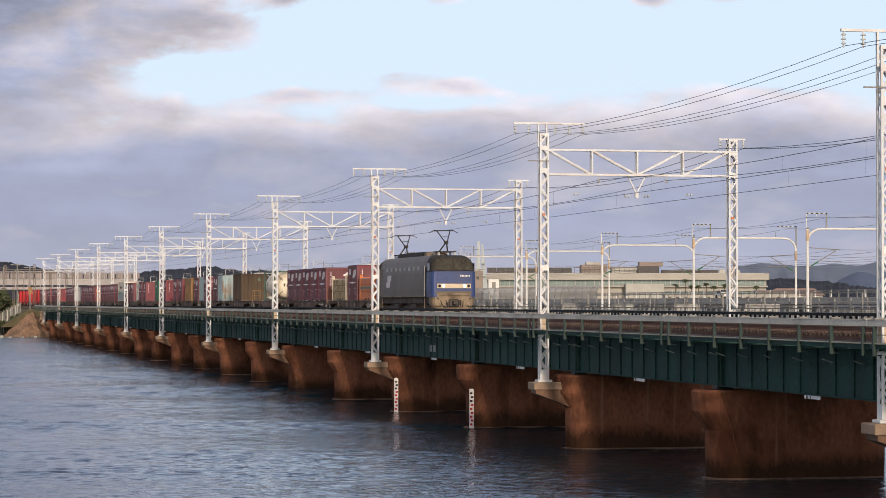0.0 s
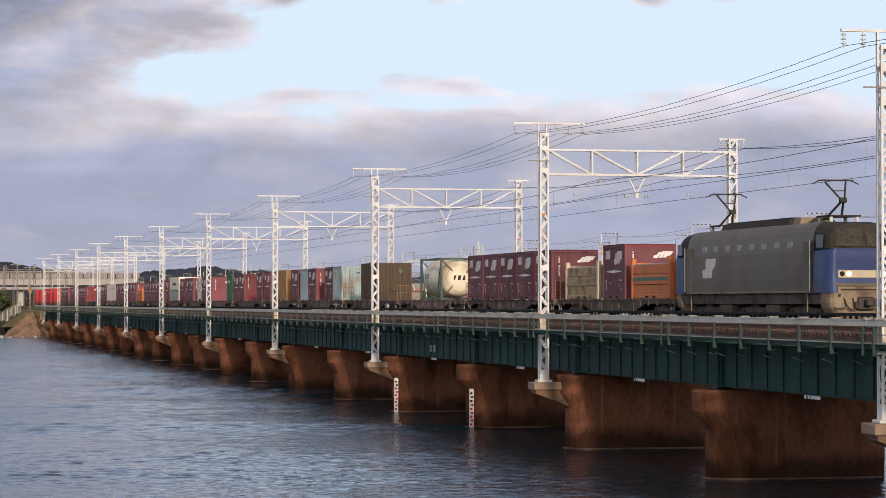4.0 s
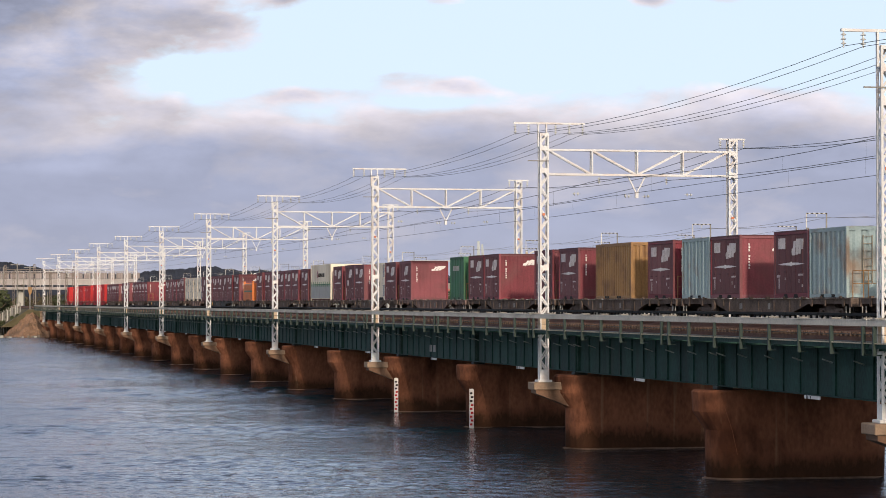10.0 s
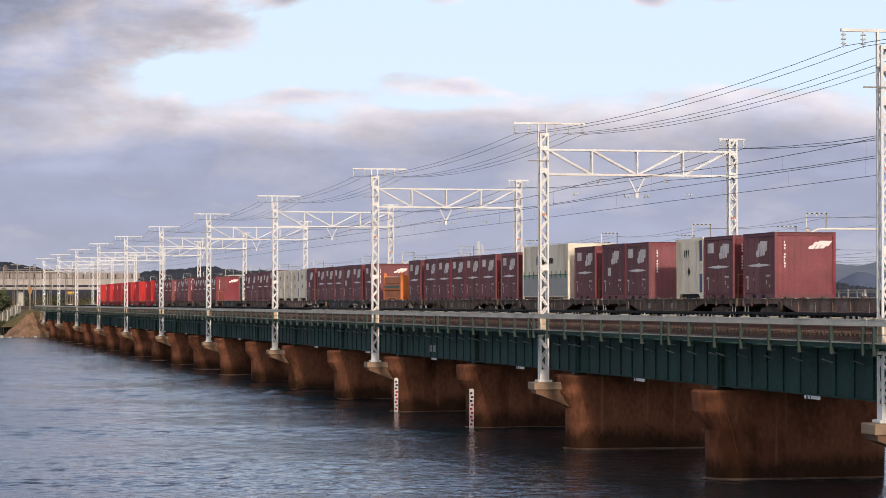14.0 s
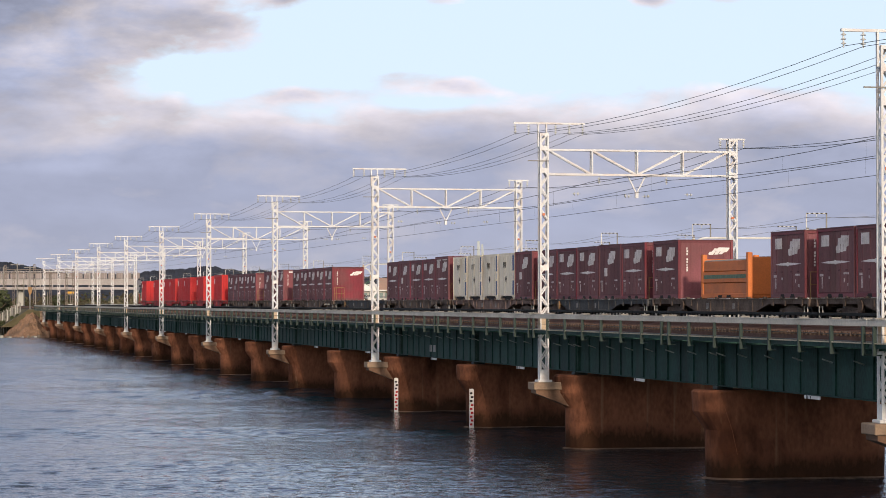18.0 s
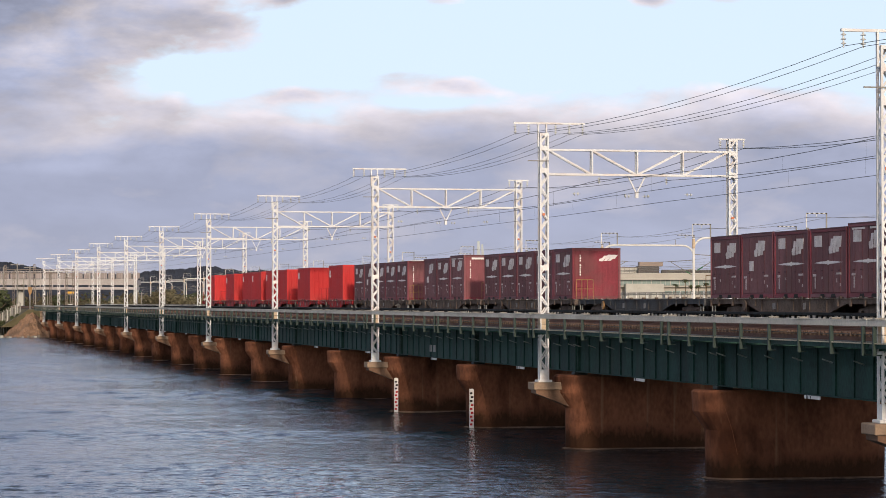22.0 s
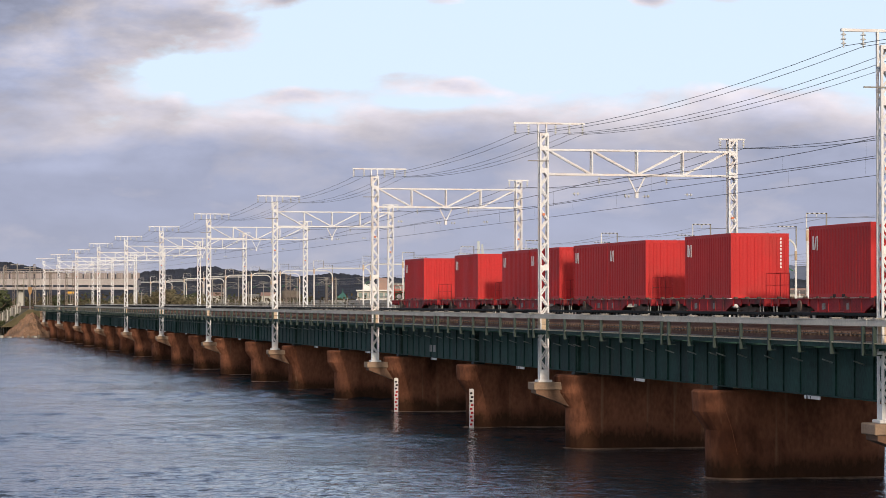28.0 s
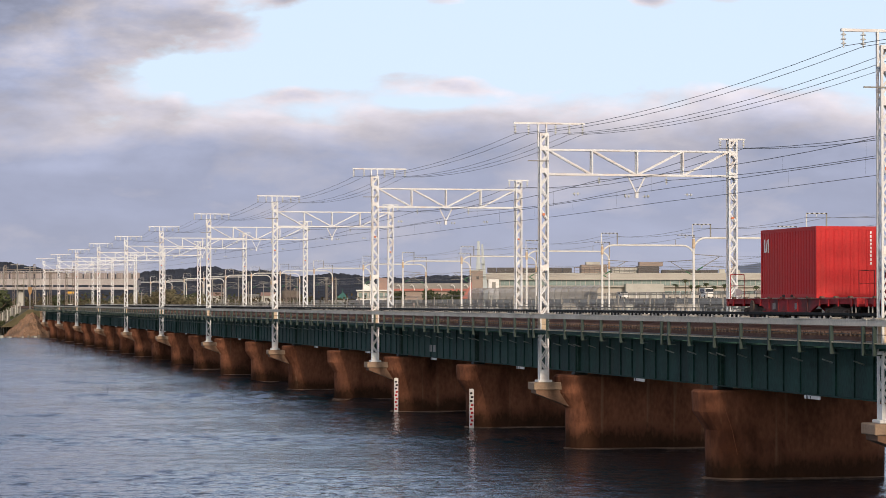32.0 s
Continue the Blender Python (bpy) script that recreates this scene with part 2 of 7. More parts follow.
def water_material():
    m = bpy.data.materials.new("lagoon_water")
    m.use_nodes = True
    nt = m.node_tree
    N, L = nt.nodes.new, nt.links.new
    b = nt.nodes["Principled BSDF"]
    b.inputs["Base Color"].default_value = (0.013, 0.027, 0.039, 1)
    b.inputs["Roughness"].default_value = 0.10
    b.inputs["IOR"].default_value = 1.33
    tc = N("ShaderNodeTexCoord")
    n = N("ShaderNodeTexNoise")
    n.inputs["Scale"].default_value, n.inputs["Detail"].default_value, n.inputs["Roughness"].default_value = 2.6, 4.0, 0.6
    L(tc.outputs["Object"], n.inputs["Vector"])
    bp = N("ShaderNodeBump")
    bp.inputs["Strength"].default_value, bp.inputs["Distance"].default_value = 0.3, 0.05
    L(n.outputs[0], bp.inputs["Height"])
    # longer, lower ripples of the open water, streaked across the wind
    fm = N("ShaderNodeMapping")
    fm.inputs["Scale"].default_value = (0.30, 0.26, 1)
    L(tc.outputs["Object"], fm.inputs[0])
    fn = N("ShaderNodeTexNoise")
    fn.inputs["Scale"].default_value, fn.inputs["Detail"].default_value, fn.inputs["Roughness"].default_value = 1.0, 3.0, 0.6
    L(fm.outputs[0], fn.inputs["Vector"])
    fd = N("ShaderNodeVectorMath")
    fd.operation = "LENGTH"
    L(tc.outputs["Object"], fd.inputs[0])
    fs = N("ShaderNodeMapRange")
    fs.inputs["From Min"].default_value, fs.inputs["From Max"].default_value = 190.0, 330.0
    L(fd.outputs["Value"], fs.inputs[0])
    b2 = N("ShaderNodeBump")
    b2.inputs["Distance"].default_value = 0.85
    L(fs.outputs[0], b2.inputs["Strength"])
    L(fn.outputs[0], b2.inputs["Height"])
    mm = N("ShaderNodeMapping")
    mm.inputs["Scale"].default_value = (0.9, 1.0, 1)
    L(tc.outputs["Object"], mm.inputs[0])
    mn = N("ShaderNodeTexNoise")
    mn.inputs["Scale"].default_value, mn.inputs["Detail"].default_value, mn.inputs["Roughness"].default_value = 1.0, 4.0, 0.62
    L(mm.outputs[0], mn.inputs["Vector"])
    b3 = N("ShaderNodeBump")
    b3.inputs["Strength"].default_value, b3.inputs["Distance"].default_value = 0.8, 0.17
    L(mn.outputs[0], b3.inputs["Height"])
    L(bp.outputs[0], b3.inputs["Normal"])
    L(b3.outputs[0], b2.inputs["Normal"])
    L(b2.outputs[0], b.inputs["Normal"])
    # open water is rougher, with wind lanes
    ln = N("ShaderNodeVectorMath")
    ln.operation = "LENGTH"
    L(tc.outputs["Object"], ln.inputs[0])
    rr = N("ShaderNodeMapRange")
    rr.inputs["From Min"].default_value, rr.inputs["From Max"].default_value = 90.0, 260.0
    rr.inputs["To Min"].default_value, rr.inputs["To Max"].default_value = 0.09, 0.15
    L(ln.outputs["Value"], rr.inputs[0])
    mp = N("ShaderNodeMapping")
    mp.inputs["Scale"].default_value = (0.05, 0.018, 1)
    L(tc.outputs["Object"], mp.inputs[0])
    wn = N("ShaderNodeTexNoise")
    wn.inputs["Scale"].default_value, wn.inputs["Detail"].default_value = 1.0, 1.0
    L(mp.outputs[0], wn.inputs["Vector"])
    wm = N("ShaderNodeMapRange")
    wm.inputs["From Min"].default_value, wm.inputs["From Max"].default_value = 0.35, 0.65
    wm.inputs["To Min"].default_value, wm.inputs["To Max"].default_value = -0.05, 0.04
    L(wn.outputs[0], wm.inputs[0])
    sm = N("ShaderNodeMath")
    sm.operation = "ADD"
    L(rr.outputs[0], sm.inputs[0])
    L(wm.outputs[0], sm.inputs[1])
    L(sm.outputs[0], b.inputs["Roughness"])
    return m


RUST, DIRT = (0.16, 0.06, 0.025), (0.07, 0.05, 0.035)
M_WATER = water_material()
M_GIRDER = mat("green_girder_paint", (0.016, 0.052, 0.042), 0.65, 0, 0.7, 0.9, 14, 0.1, stain=(0.030, 0.045, 0.038), stain_amt=0.7, stretch=(1, 1, 0.35), spec=0.2)
M_POST = mat("green_post_paint", (0.010, 0.028, 0.022), 0.6, 0, 0.3, 2, 20, 0.1)
M_WALKEDGE = mat("pale_walkway_edge", (0.42, 0.38, 0.28), 0.8, 0, 0.2, 1, 15)
M_TROUGH = mat("grey_cable_trough", (0.62, 0.58, 0.51), 0.85, 0, 0.2, 0.8, 12, 0.2, stain=DIRT, stain_amt=0.25, spec=0.15)
M_PIER = mat("weathered_pier_concrete", (0.172, 0.072, 0.042), 0.95, 0, 0.45, 0.8, 7, 0.6, rand=0.1, stain=(0.036, 0.014, 0.009), stain_amt=0.85, stretch=(1, 1, 0.5), spec=0.06, streak=(0.26, 0.15, 0.095), tide=(0.016, 0.010, 0.006))
M_BRACKET = mat("pale_bracket_concrete", (0.28, 0.195, 0.135), 0.85, 0, 0.2, 1.5, 14, 0.4, stain=(0.2, 0.12, 0.07), stain_amt=0.4)
M_MAST = mat("white_mast_paint", (0.65, 0.66, 0.67), 0.6, 0, 0.14, 1.5, 14, 0.1, stain=(0.52, 0.36, 0.27), stain_amt=0.40)
M_BAND = mat("orange_mast_mark", (0.55, 0.17, 0.08), 0.6)
M_WIRE = mat("weathered_wire", (0.065, 0.07, 0.078), 0.5, 0.3)
M_PORCELAIN = mat("grey_porcelain", (0.56, 0.57, 0.56), 0.25)
M_TIE = mat("creosoted_tie_wood", (0.105, 0.062, 0.045), 0.9, 0, 0.4, 3, 25, 0.5, rand=0.4)
M_RAIL = mat("rusty_rail", (0.12, 0.052, 0.03), 0.75, 0.1, 0.3, 2, 30)
M_DARKSTEEL = mat("dark_deck_steel", (0.035, 0.038, 0.035), 0.6, 0.2, 0.3, 2, 20)
M_DKDUCT = mat("black_cable_duct", (0.014, 0.016, 0.016), 0.75, 0, 0.3, 2, 20, 0.1, spec=0.2)
M_RIM = mat("lime_crusted_rim", (0.17, 0.11, 0.078), 0.95, 0, 0.6, 1.2, 9, 0.5, stain=(0.03, 0.018, 0.012), stain_amt=0.95, spec=0.1)
M_MAROON = mat("maroon_container_paint", (0.188, 0.034, 0.047), 0.6, 0, 0.28, 0.9, 14, 0.1, rand=0.24, stain=(0.140, 0.056, 0.058), stain_amt=0.6, spec=0.3, sat=0.16)
M_MAROONDOOR = mat("dusty_maroon_door_paint", (0.182, 0.086, 0.092), 0.8, 0, 0.3, 0.9, 14, 0.1, rand=0.2, stain=(0.135, 0.078, 0.076), stain_amt=0.7, stretch=(1, 1, 0.4), spec=0.2)
M_ROSE = mat("faded_oxide_wagon_steel", (0.215, 0.148, 0.126), 0.9, 0, 0.5, 1.6, 16, 0.2, stain=(0.075, 0.046, 0.034), stain_amt=0.7, spec=0.15)
M_RED = mat("bright_red_paint", (0.47, 0.024, 0.025), 0.6, 0, 0.14, 0.7, 12, 0.05, rand=0.08, stain=(0.34, 0.04, 0.035), stain_amt=0.45, spec=0.25)
M_REDFRAME = mat("red_wagon_paint", (0.30, 0.016, 0.020), 0.65, 0, 0.5, 1.0, 14, 0.1, stain=(0.060, 0.028, 0.026), stain_amt=0.92, spec=0.25)
M_UNDER = mat("dusty_wagon_steel", (0.135, 0.101, 0.083), 0.9, 0, 0.5, 1.6, 16, 0.2, stain=(0.055, 0.036, 0.027), stain_amt=0.7, spec=0.15)
M_BLUEGREY = mat("dusty_blue_wagon_steel", (0.078, 0.080, 0.084), 0.9, 0, 0.45, 1.6, 16, 0.2, stain=(0.07, 0.05, 0.035), stain_amt=0.6, spec=0.15)
M_WHEEL = mat("wheel_steel", (0.06, 0.05, 0.045), 0.6, 0.6)
M_MARK = mat("white_marking", (0.74, 0.70, 0.68), 0.6, 0, 0.12, 4, 40)
M_DKGAP = mat("dark_opening", (0.012, 0.011, 0.011), 0.9)
M_BROWN = mat("brown_container_paint", (0.098, 0.068, 0.046), 0.75, 0, 0.25, 0.8, 14, 0.1, stain=(0.085, 0.05, 0.03), stain_amt=0.5, spec=0.25)
M_YELLOW = mat("ochre_container_paint", (0.30, 0.165, 0.060), 0.65, 0, 0.25, 1, 14, 0.1, stain=(0.12, 0.062, 0.035), stain_amt=0.75)
M_TAN = mat("faded_ochre_board", (0.44, 0.32, 0.18), 0.8, 0, 0.35, 1.2, 18, 0.2, stain=(0.13, 0.075, 0.04), stain_amt=0.75, spec=0.2)
M_ORANGE = mat("orange_container_paint", (0.62, 0.17, 0.035), 0.6, 0, 0.15, 1, 14, 0.1, stain=(0.25, 0.08, 0.03), stain_amt=0.4)
M_PALEBLUE = mat("pale_blue_container_paint", (0.30, 0.395, 0.41), 0.6, 0, 0.2, 0.9, 14, 0.1, stain=(0.24, 0.14, 0.08), stain_amt=0.8)
M_GREEN = mat("green_container_paint", (0.025, 0.13, 0.055), 0.6, 0, 0.2, 1, 14, 0.1, stain=DIRT, stain_amt=0.3)
M_WHITE = mat("off_white_container_paint", (0.86, 0.77, 0.62), 0.65, 0, 0.14, 0.9, 14, 0.05, rand=0.05, stain=(0.52, 0.36, 0.20), stain_amt=0.75, stretch=(1, 1, 0.3), spec=0.2)
M_STRIPE = mat("blue_stripe_paint", (0.045, 0.080, 0.19), 0.6, 0, 0.2, 2, 14)
M_GREYPANEL = mat("grey_lower_panel", (0.36, 0.36, 0.34), 0.6, 0, 0.15, 1, 14, stain=(0.25, 0.2, 0.15), stain_amt=0.3)
M_TANK = mat("cream_tank_paint", (0.74, 0.66, 0.50), 0.5, 0, 0.12, 0.6, 12, 0.05, stain=(0.22, 0.15, 0.09), stain_amt=0.72)
M_EMBLEM = mat("dull_green_emblem", (0.10, 0.17, 0.11), 0.7, 0, 0.4, 6, 30)
M_TANKFRAME = mat("dark_green_frame_paint", (0.04, 0.09, 0.07), 0.6, 0, 0.2, 2, 20, stain=RUST, stain_amt=0.5)
M_LOCO = mat("grimy_grey_loco_paint", (0.132, 0.108, 0.083), 0.5, 0, 0.25, 0.7, 12, 0.05, stain=(0.120, 0.080, 0.050), stain_amt=0.8, spec=0.22)
M_LOCOBLUE = mat("blue_loco_paint", (0.027, 0.050, 0.158), 0.5, 0, 0.25, 0.8, 12, 0.05, stain=(0.06, 0.054, 0.065), stain_amt=0.6)
M_LOCOROOF = mat("soot_brown_roof", (0.045, 0.040, 0.034), 0.85, 0, 0.3, 1.2, 14, spec=0.2)
M_LOCOSKIRT = mat("dusty_beige_skirt", (0.26, 0.195, 0.13), 0.75, 0, 0.4, 1.5, 14, 0.1, stain=(0.09, 0.055, 0.035), stain_amt=0.85)
M_GLASS = mat("dark_cab_glass", (0.02, 0.025, 0.03), 0.08, 0, 0.05, 2, 10, 0)
M_LAMP = glow("lit_headlight", (1.0, 0.88, 0.72), 2.6)
M_LAMPBOX = mat("dusty_cream_lamp_panel", (0.58, 0.47, 0.33), 0.5, 0, 0.15, 2, 20)
M_GROUND = mat("grassy_ground", (0.10, 0.085, 0.045), 0.95, 0, 0.4, 0.05, 1.5, 0.5)
M_EARTH = mat("dry_earth_bank", (0.25, 0.150, 0.095), 0.95, 0, 0.5, 0.5, 5, 1.0, stain=(0.13, 0.085, 0.055), stain_amt=0.8)
M_CONC = mat("pale_concrete", (0.42, 0.41, 0.37), 0.85, 0, 0.15, 0.3, 6, 0.2, stain=(0.25, 0.22, 0.18), stain_amt=0.3)
# cream and terracotta walls, desaturated to carry the distance haze in their colour
M_CREAM = mat("hazed_cream_wall_paint", (0.39, 0.365, 0.325), 0.85, 0, 0.12, 0.1, 2, stain=(0.30, 0.26, 0.22), stain_amt=0.3)
M_PINK = mat("hazed_terracotta_wall", (0.30, 0.20, 0.165), 0.85, 0, 0.1, 0.1, 2)
M_WINDOW = mat("hotel_window_glass", (0.19, 0.25, 0.235), 0.15, 0, 0.2, 0.2, 2, 0)
M_PIPE = mat("white_pipe_paint", (0.66, 0.65, 0.625), 0.5, 0, 0.12, 1, 10, stain=(0.52, 0.46, 0.40), stain_amt=0.35)
M_FENCE = mat("weathered_fence_grey", (0.22, 0.21, 0.19), 0.7, 0, 0.15, 0.5, 8)
M_LEAF = mat("dull_leaf", (0.052, 0.064, 0.025), 0.8, 0, 0.4, 0.6, 5, 0, rand=0.2)
M_DRYLEAF = mat("dry_reed", (0.135, 0.118, 0.070), 0.9, 0, 0.4, 0.4, 5, 0, rand=0.25)
M_BARK = mat("grey_bark", (0.13, 0.10, 0.075), 0.9, 0, 0.3, 2, 20, 0.6)
M_HILLNEAR = mat("wooded_hill", (0.046, 0.050, 0.064), 0.95, 0, 0.5, 0.02, 0.14, 0, spec=0.1)
M_PANELTAN = mat("tan_fence_panel", (0.27, 0.23, 0.22), 0.85, 0, 0.2, 0.3, 4)
M_OVER = mat("grey_pink_overpass_concrete", (0.38, 0.35, 0.34), 0.9, 0, 0.25, 0.2, 3, 0.1, stain=(0.26, 0.22, 0.21), stain_amt=0.5)
M_WOODS = mat("far_winter_trees", (0.075, 0.062, 0.038), 0.95, 0, 0.5, 0.15, 1.2, 0, spec=0.1)
M_BALLAST = mat("grey_ballast", (0.16, 0.14, 0.12), 0.95, 0, 0.35, 0.5, 9, 0.6)
# wall tan with the distance haze mixed into it
M_TERRACREAM = mat("hazed_pinkish_tan_wall", (0.28, 0.22, 0.185), 0.85, 0, 0.15, 0.2, 3)
M_STEELBROWN = mat("brown_grey_steel", (0.16, 0.13, 0.11), 0.7, 0.1, 0.2, 0.5, 6)
M_MACHINE = mat("yellow_machine_paint", (0.60, 0.34, 0.04), 0.6, 0, 0.15, 0.5, 6)
# roof red, dulled to include the haze over the far shore
M_REDROOF = mat("hazed_red_roof_paint", (0.36, 0.13, 0.105), 0.7, 0, 0.15, 0.2, 3)
M_DARKSLAT = mat("dark_slatted_metal", (0.07, 0.062, 0.058), 0.7, 0, 0.2, 0.3, 4)
M_TEAL = mat("teal_roof_tile", (0.045, 0.14, 0.125), 0.7, 0, 0.2, 0.4, 4)
M_SHEDBLUE = mat("blue_grey_sheeting", (0.24, 0.28, 0.31), 0.7, 0, 0.15, 0.3, 4)
M_BARRIER = mat("translucent_barrier_pane", (0.46, 0.41, 0.345), 0.4, 0, 0.2, 0.3, 4, 0)
M_BARRIER.node_tree.nodes["Principled BSDF"].inputs["Alpha"].default_value = 0.42
# sun on the brace ends is put into this paler green
M_BRACE = mat("sunlit_green_brace_tone", (0.25, 0.29, 0.26), 0.6, 0, 0.3, 2, 20, 0.1, stain=(0.08, 0.09, 0.08), stain_amt=0.6)
M_RAILPOST = mat("weathered_rail_post", (0.50, 0.48, 0.445), 0.7, 0, 0.3, 2, 20, rand=0.3)
M_FADED = mat("faded_white_marking", (0.69, 0.63, 0.61), 0.7, 0, 0.25, 3, 30, stain=(0.34, 0.25, 0.24), stain_amt=0.5)
M_PLATE = mat("worn_data_plate", (0.25, 0.23, 0.215), 0.8, 0, 0.5, 4, 24, stain=(0.12, 0.09, 0.075), stain_amt=0.7)
M_STAY = mat("rusty_stay_steel", (0.10, 0.062, 0.042), 0.8, 0, 0.5, 4, 24)
M_DATA = mat("worn_data_marking", (0.56, 0.48, 0.47), 0.8, 0, 0.45, 5, 30, stain=(0.16, 0.07, 0.075), stain_amt=0.6)
M_LADDER = mat("rusty_grey_ladder", (0.27, 0.24, 0.19), 0.8, 0, 0.4, 3, 20, stain=(0.17, 0.085, 0.045), stain_amt=0.7)
# patchy brown stands in for reflections and the cab interior behind the glass
M_SCREEN = mat("reflection_toned_windscreen", (0.055, 0.048, 0.036), 0.10, 0, 0.6, 1.8, 7, 0)
M_COLLAR = mat("rust_stained_cream_paint", (0.52, 0.40, 0.28), 0.8, 0, 0.3, 2, 14, stain=(0.34, 0.18, 0.09), stain_amt=0.6)
M_GUARD = mat("dark_red_guard_steel", (0.090, 0.042, 0.030), 0.8, 0, 0.35, 1.5, 16, 0.2, stain=(0.16, 0.09, 0.06), stain_amt=0.5)
M_KNEE = mat("stained_knee_concrete", (0.17, 0.098, 0.062), 0.9, 0, 0.3, 1.2, 10, 0.4, stain=(0.10, 0.05, 0.03), stain_amt=0.6)
M_LOCOWIN = mat("faded_side_window", (0.21, 0.20, 0.18), 0.3, 0, 0.2, 2, 14)
M_ROD = mat("dark_maroon_rod", (0.085, 0.020, 0.026), 0.7)
M_BOLT = mat("rusty_bolt_steel", (0.13, 0.082, 0.055), 0.8, 0, 0.4, 2, 20)
M_VIADUCT = mat("weathered_viaduct_concrete", (0.37, 0.345, 0.31), 0.9, 0, 0.3, 0.3, 5, 0.2, stain=(0.13, 0.11, 0.09), stain_amt=0.5)
M_FIN = mat("pale_blue_grey_steel", (0.40, 0.44, 0.45), 0.7, 0, 0.12, 0.2, 3)
# the haze of distance is painted into both of these hill colours
M_HILLFAR2 = mat("haze_blue_middle_hill", (0.10, 0.13, 0.21), 0.95, 0, 0.15, 0.004, 0.03, 0)
M_HILLFAR = mat("hazy_far_hill", (0.17, 0.20, 0.27), 0.95, 0, 0.15, 0.004, 0.03, 0)


# ---- mesh building ----
class Shape:
    """Collects boxes, beams and tubes into one mesh."""

    def __init__(self):
        self.v, self.f = [], []

    def add(self, vs, fs):
        o = len(self.v)
        self.v += [tuple(p) for p in vs]
        self.f += [tuple(i + o for i in q) for q in fs]
        return self

    def box(self, x0, x1, y0, y1, z0, z1, bev=0.0):
        if bev <= 0:
            vs = [(x, y, z) for z in (z0, z1) for y in (y0, y1) for x in (x0, x1)]
            return self.add(vs, [(0, 2, 3, 1), (4, 5, 7, 6), (0, 1, 5, 4), (2, 6, 7, 3), (0, 4, 6, 2), (1, 3, 7, 5)])
        b = bev
        ring = lambda z, k: [(x0 + k, y0 + b, z), (x0 + b, y0 + k, z), (x1 - b, y0 + k, z), (x1 - k, y0 + b, z), (x1 - k, y1 - b, z), (x1 - b, y1 - k, z), (x0 + b, y1 - k, z), (x0 + k, y1 - b, z)]
        inner = lambda z: [(x0 + b, y0 + b, z)] * 2 + [(x1 - b, y0 + b, z)] * 2 + [(x1 - b, y1 - b, z)] * 2 + [(x0 + b, y1 - b, z)] * 2
        lo = [(x0 + b, y0 + b, z0), (x1 - b, y0 + b, z0), (x1 - b, y1 - b, z0), (x0 + b, y1 - b, z0)]
        hi = [(x, y, z1) for x, y, _ in lo]
        vs = lo + ring(z0 + b, 0) + ring(z1 - b, 0) + hi
        fs = [(3, 2, 1, 0), (20, 21, 22, 23)]
        for i in range(8):
            fs.append((4 + i, 4 + (i + 1) % 8, 12 + (i + 1) % 8, 12 + i))
        for i in range(4):
            a, c = 4 + 2 * i, 4 + 2 * i + 1
            n = 4 + (2 * i + 2) % 8
            fs.append((i, c, a))
            fs.append((i, (i + 1) % 4, n, c))
            fs.append((20 + i, a + 8, c + 8))
            fs.append((20 + i, c + 8, n + 8, 20 + (i + 1) % 4))
        return self.add(vs, fs)

    def beam(self, p, q, w, h=None):
        """A straight bar of w x h from p to q."""
        h = h or w
        p, q = Vector(p), Vector(q)
        d = (q - p).normalized()
        up = Vector((0, 0, 1)) if abs(d.z) < 0.9 else Vector((0, 1, 0))
        s = d.cross(up).normalized()
        u = s.cross(d)
        vs = [c + s * a * w / 2 + u * b * h / 2 for c in (p, q) for a, b in ((-1, -1), (1, -1), (1, 1), (-1, 1))]
        return self.add(vs, [(3, 2, 1, 0), (4, 5, 6, 7), (0, 1, 5, 4), (1, 2, 6, 5), (2, 3, 7, 6), (3, 0, 4, 7)])

    def tube(self, p, q, r, n=8, r2=None, caps=True):
        r2 = r if r2 is None else r2
        p, q = Vector(p), Vector(q)
        d = (q - p).normalized()
        up = Vector((0, 0, 1)) if abs(d.z) < 0.9 else Vector((0, 1, 0))
        s = d.cross(up).normalized()
        u = s.cross(d)
        vs = [c + (s * math.cos(6.28319 * i / n) + u * math.sin(6.28319 * i / n)) * rr for c, rr in ((p, r), (q, r2)) for i in range(n)]
        fs = [(i, (i + 1) % n, n + (i + 1) % n, n + i) for i in range(n)]
        if caps:
            fs += [tuple(range(n))[::-1], tuple(range(n, 2 * n))]
        return self.add(vs, fs)

    def path(self, pts, r, n=6):
        for a, b in zip(pts, pts[1:]):
            self.tube(a, b, r, n)
        return self

    def prism(self, poly, axis, a, b):
        """Extrude a polygon of 2D points along an axis from a to b."""
        put = {"x": lambda u, v, w: (w, u, v), "y": lambda u, v, w: (u, w, v), "z": lambda u, v, w: (u, v, w)}[axis]
        n = len(poly)
        vs = [put(u, v, a) for u, v in poly] + [put(u, v, b) for u, v in poly]
        fs = [(i, (i + 1) % n, n + (i + 1) % n, n + i) for i in range(n)] + [tuple(range(n))[::-1], tuple(range(n, 2 * n))]
        return self.add(vs, fs)

    def mesh(self, name, material, smooth=False):
        me = bpy.data.meshes.new(name)
        me.from_pydata(self.v, [], self.f)
        bm = bmesh.new()
        bm.from_mesh(me)
        bmesh.ops.recalc_face_normals(bm, faces=bm.faces)
        bm.to_mesh(me)
        bm.free()
        me.materials.append(material)
        if smooth:
            me.shade_smooth()
        return me


def part(name, shape, material, parent=None, label="", at=(0, 0, 0), smooth=False):
    """One mesh object from a Shape (or shared mesh data) under a thing or a part."""
    me = shape if isinstance(shape, bpy.types.Mesh) else shape.mesh(name, material, smooth)
    ob = new(name, me)
    ob.parent = parent
    ob.location = at
    if label:
        ob["label"] = label
    return ob


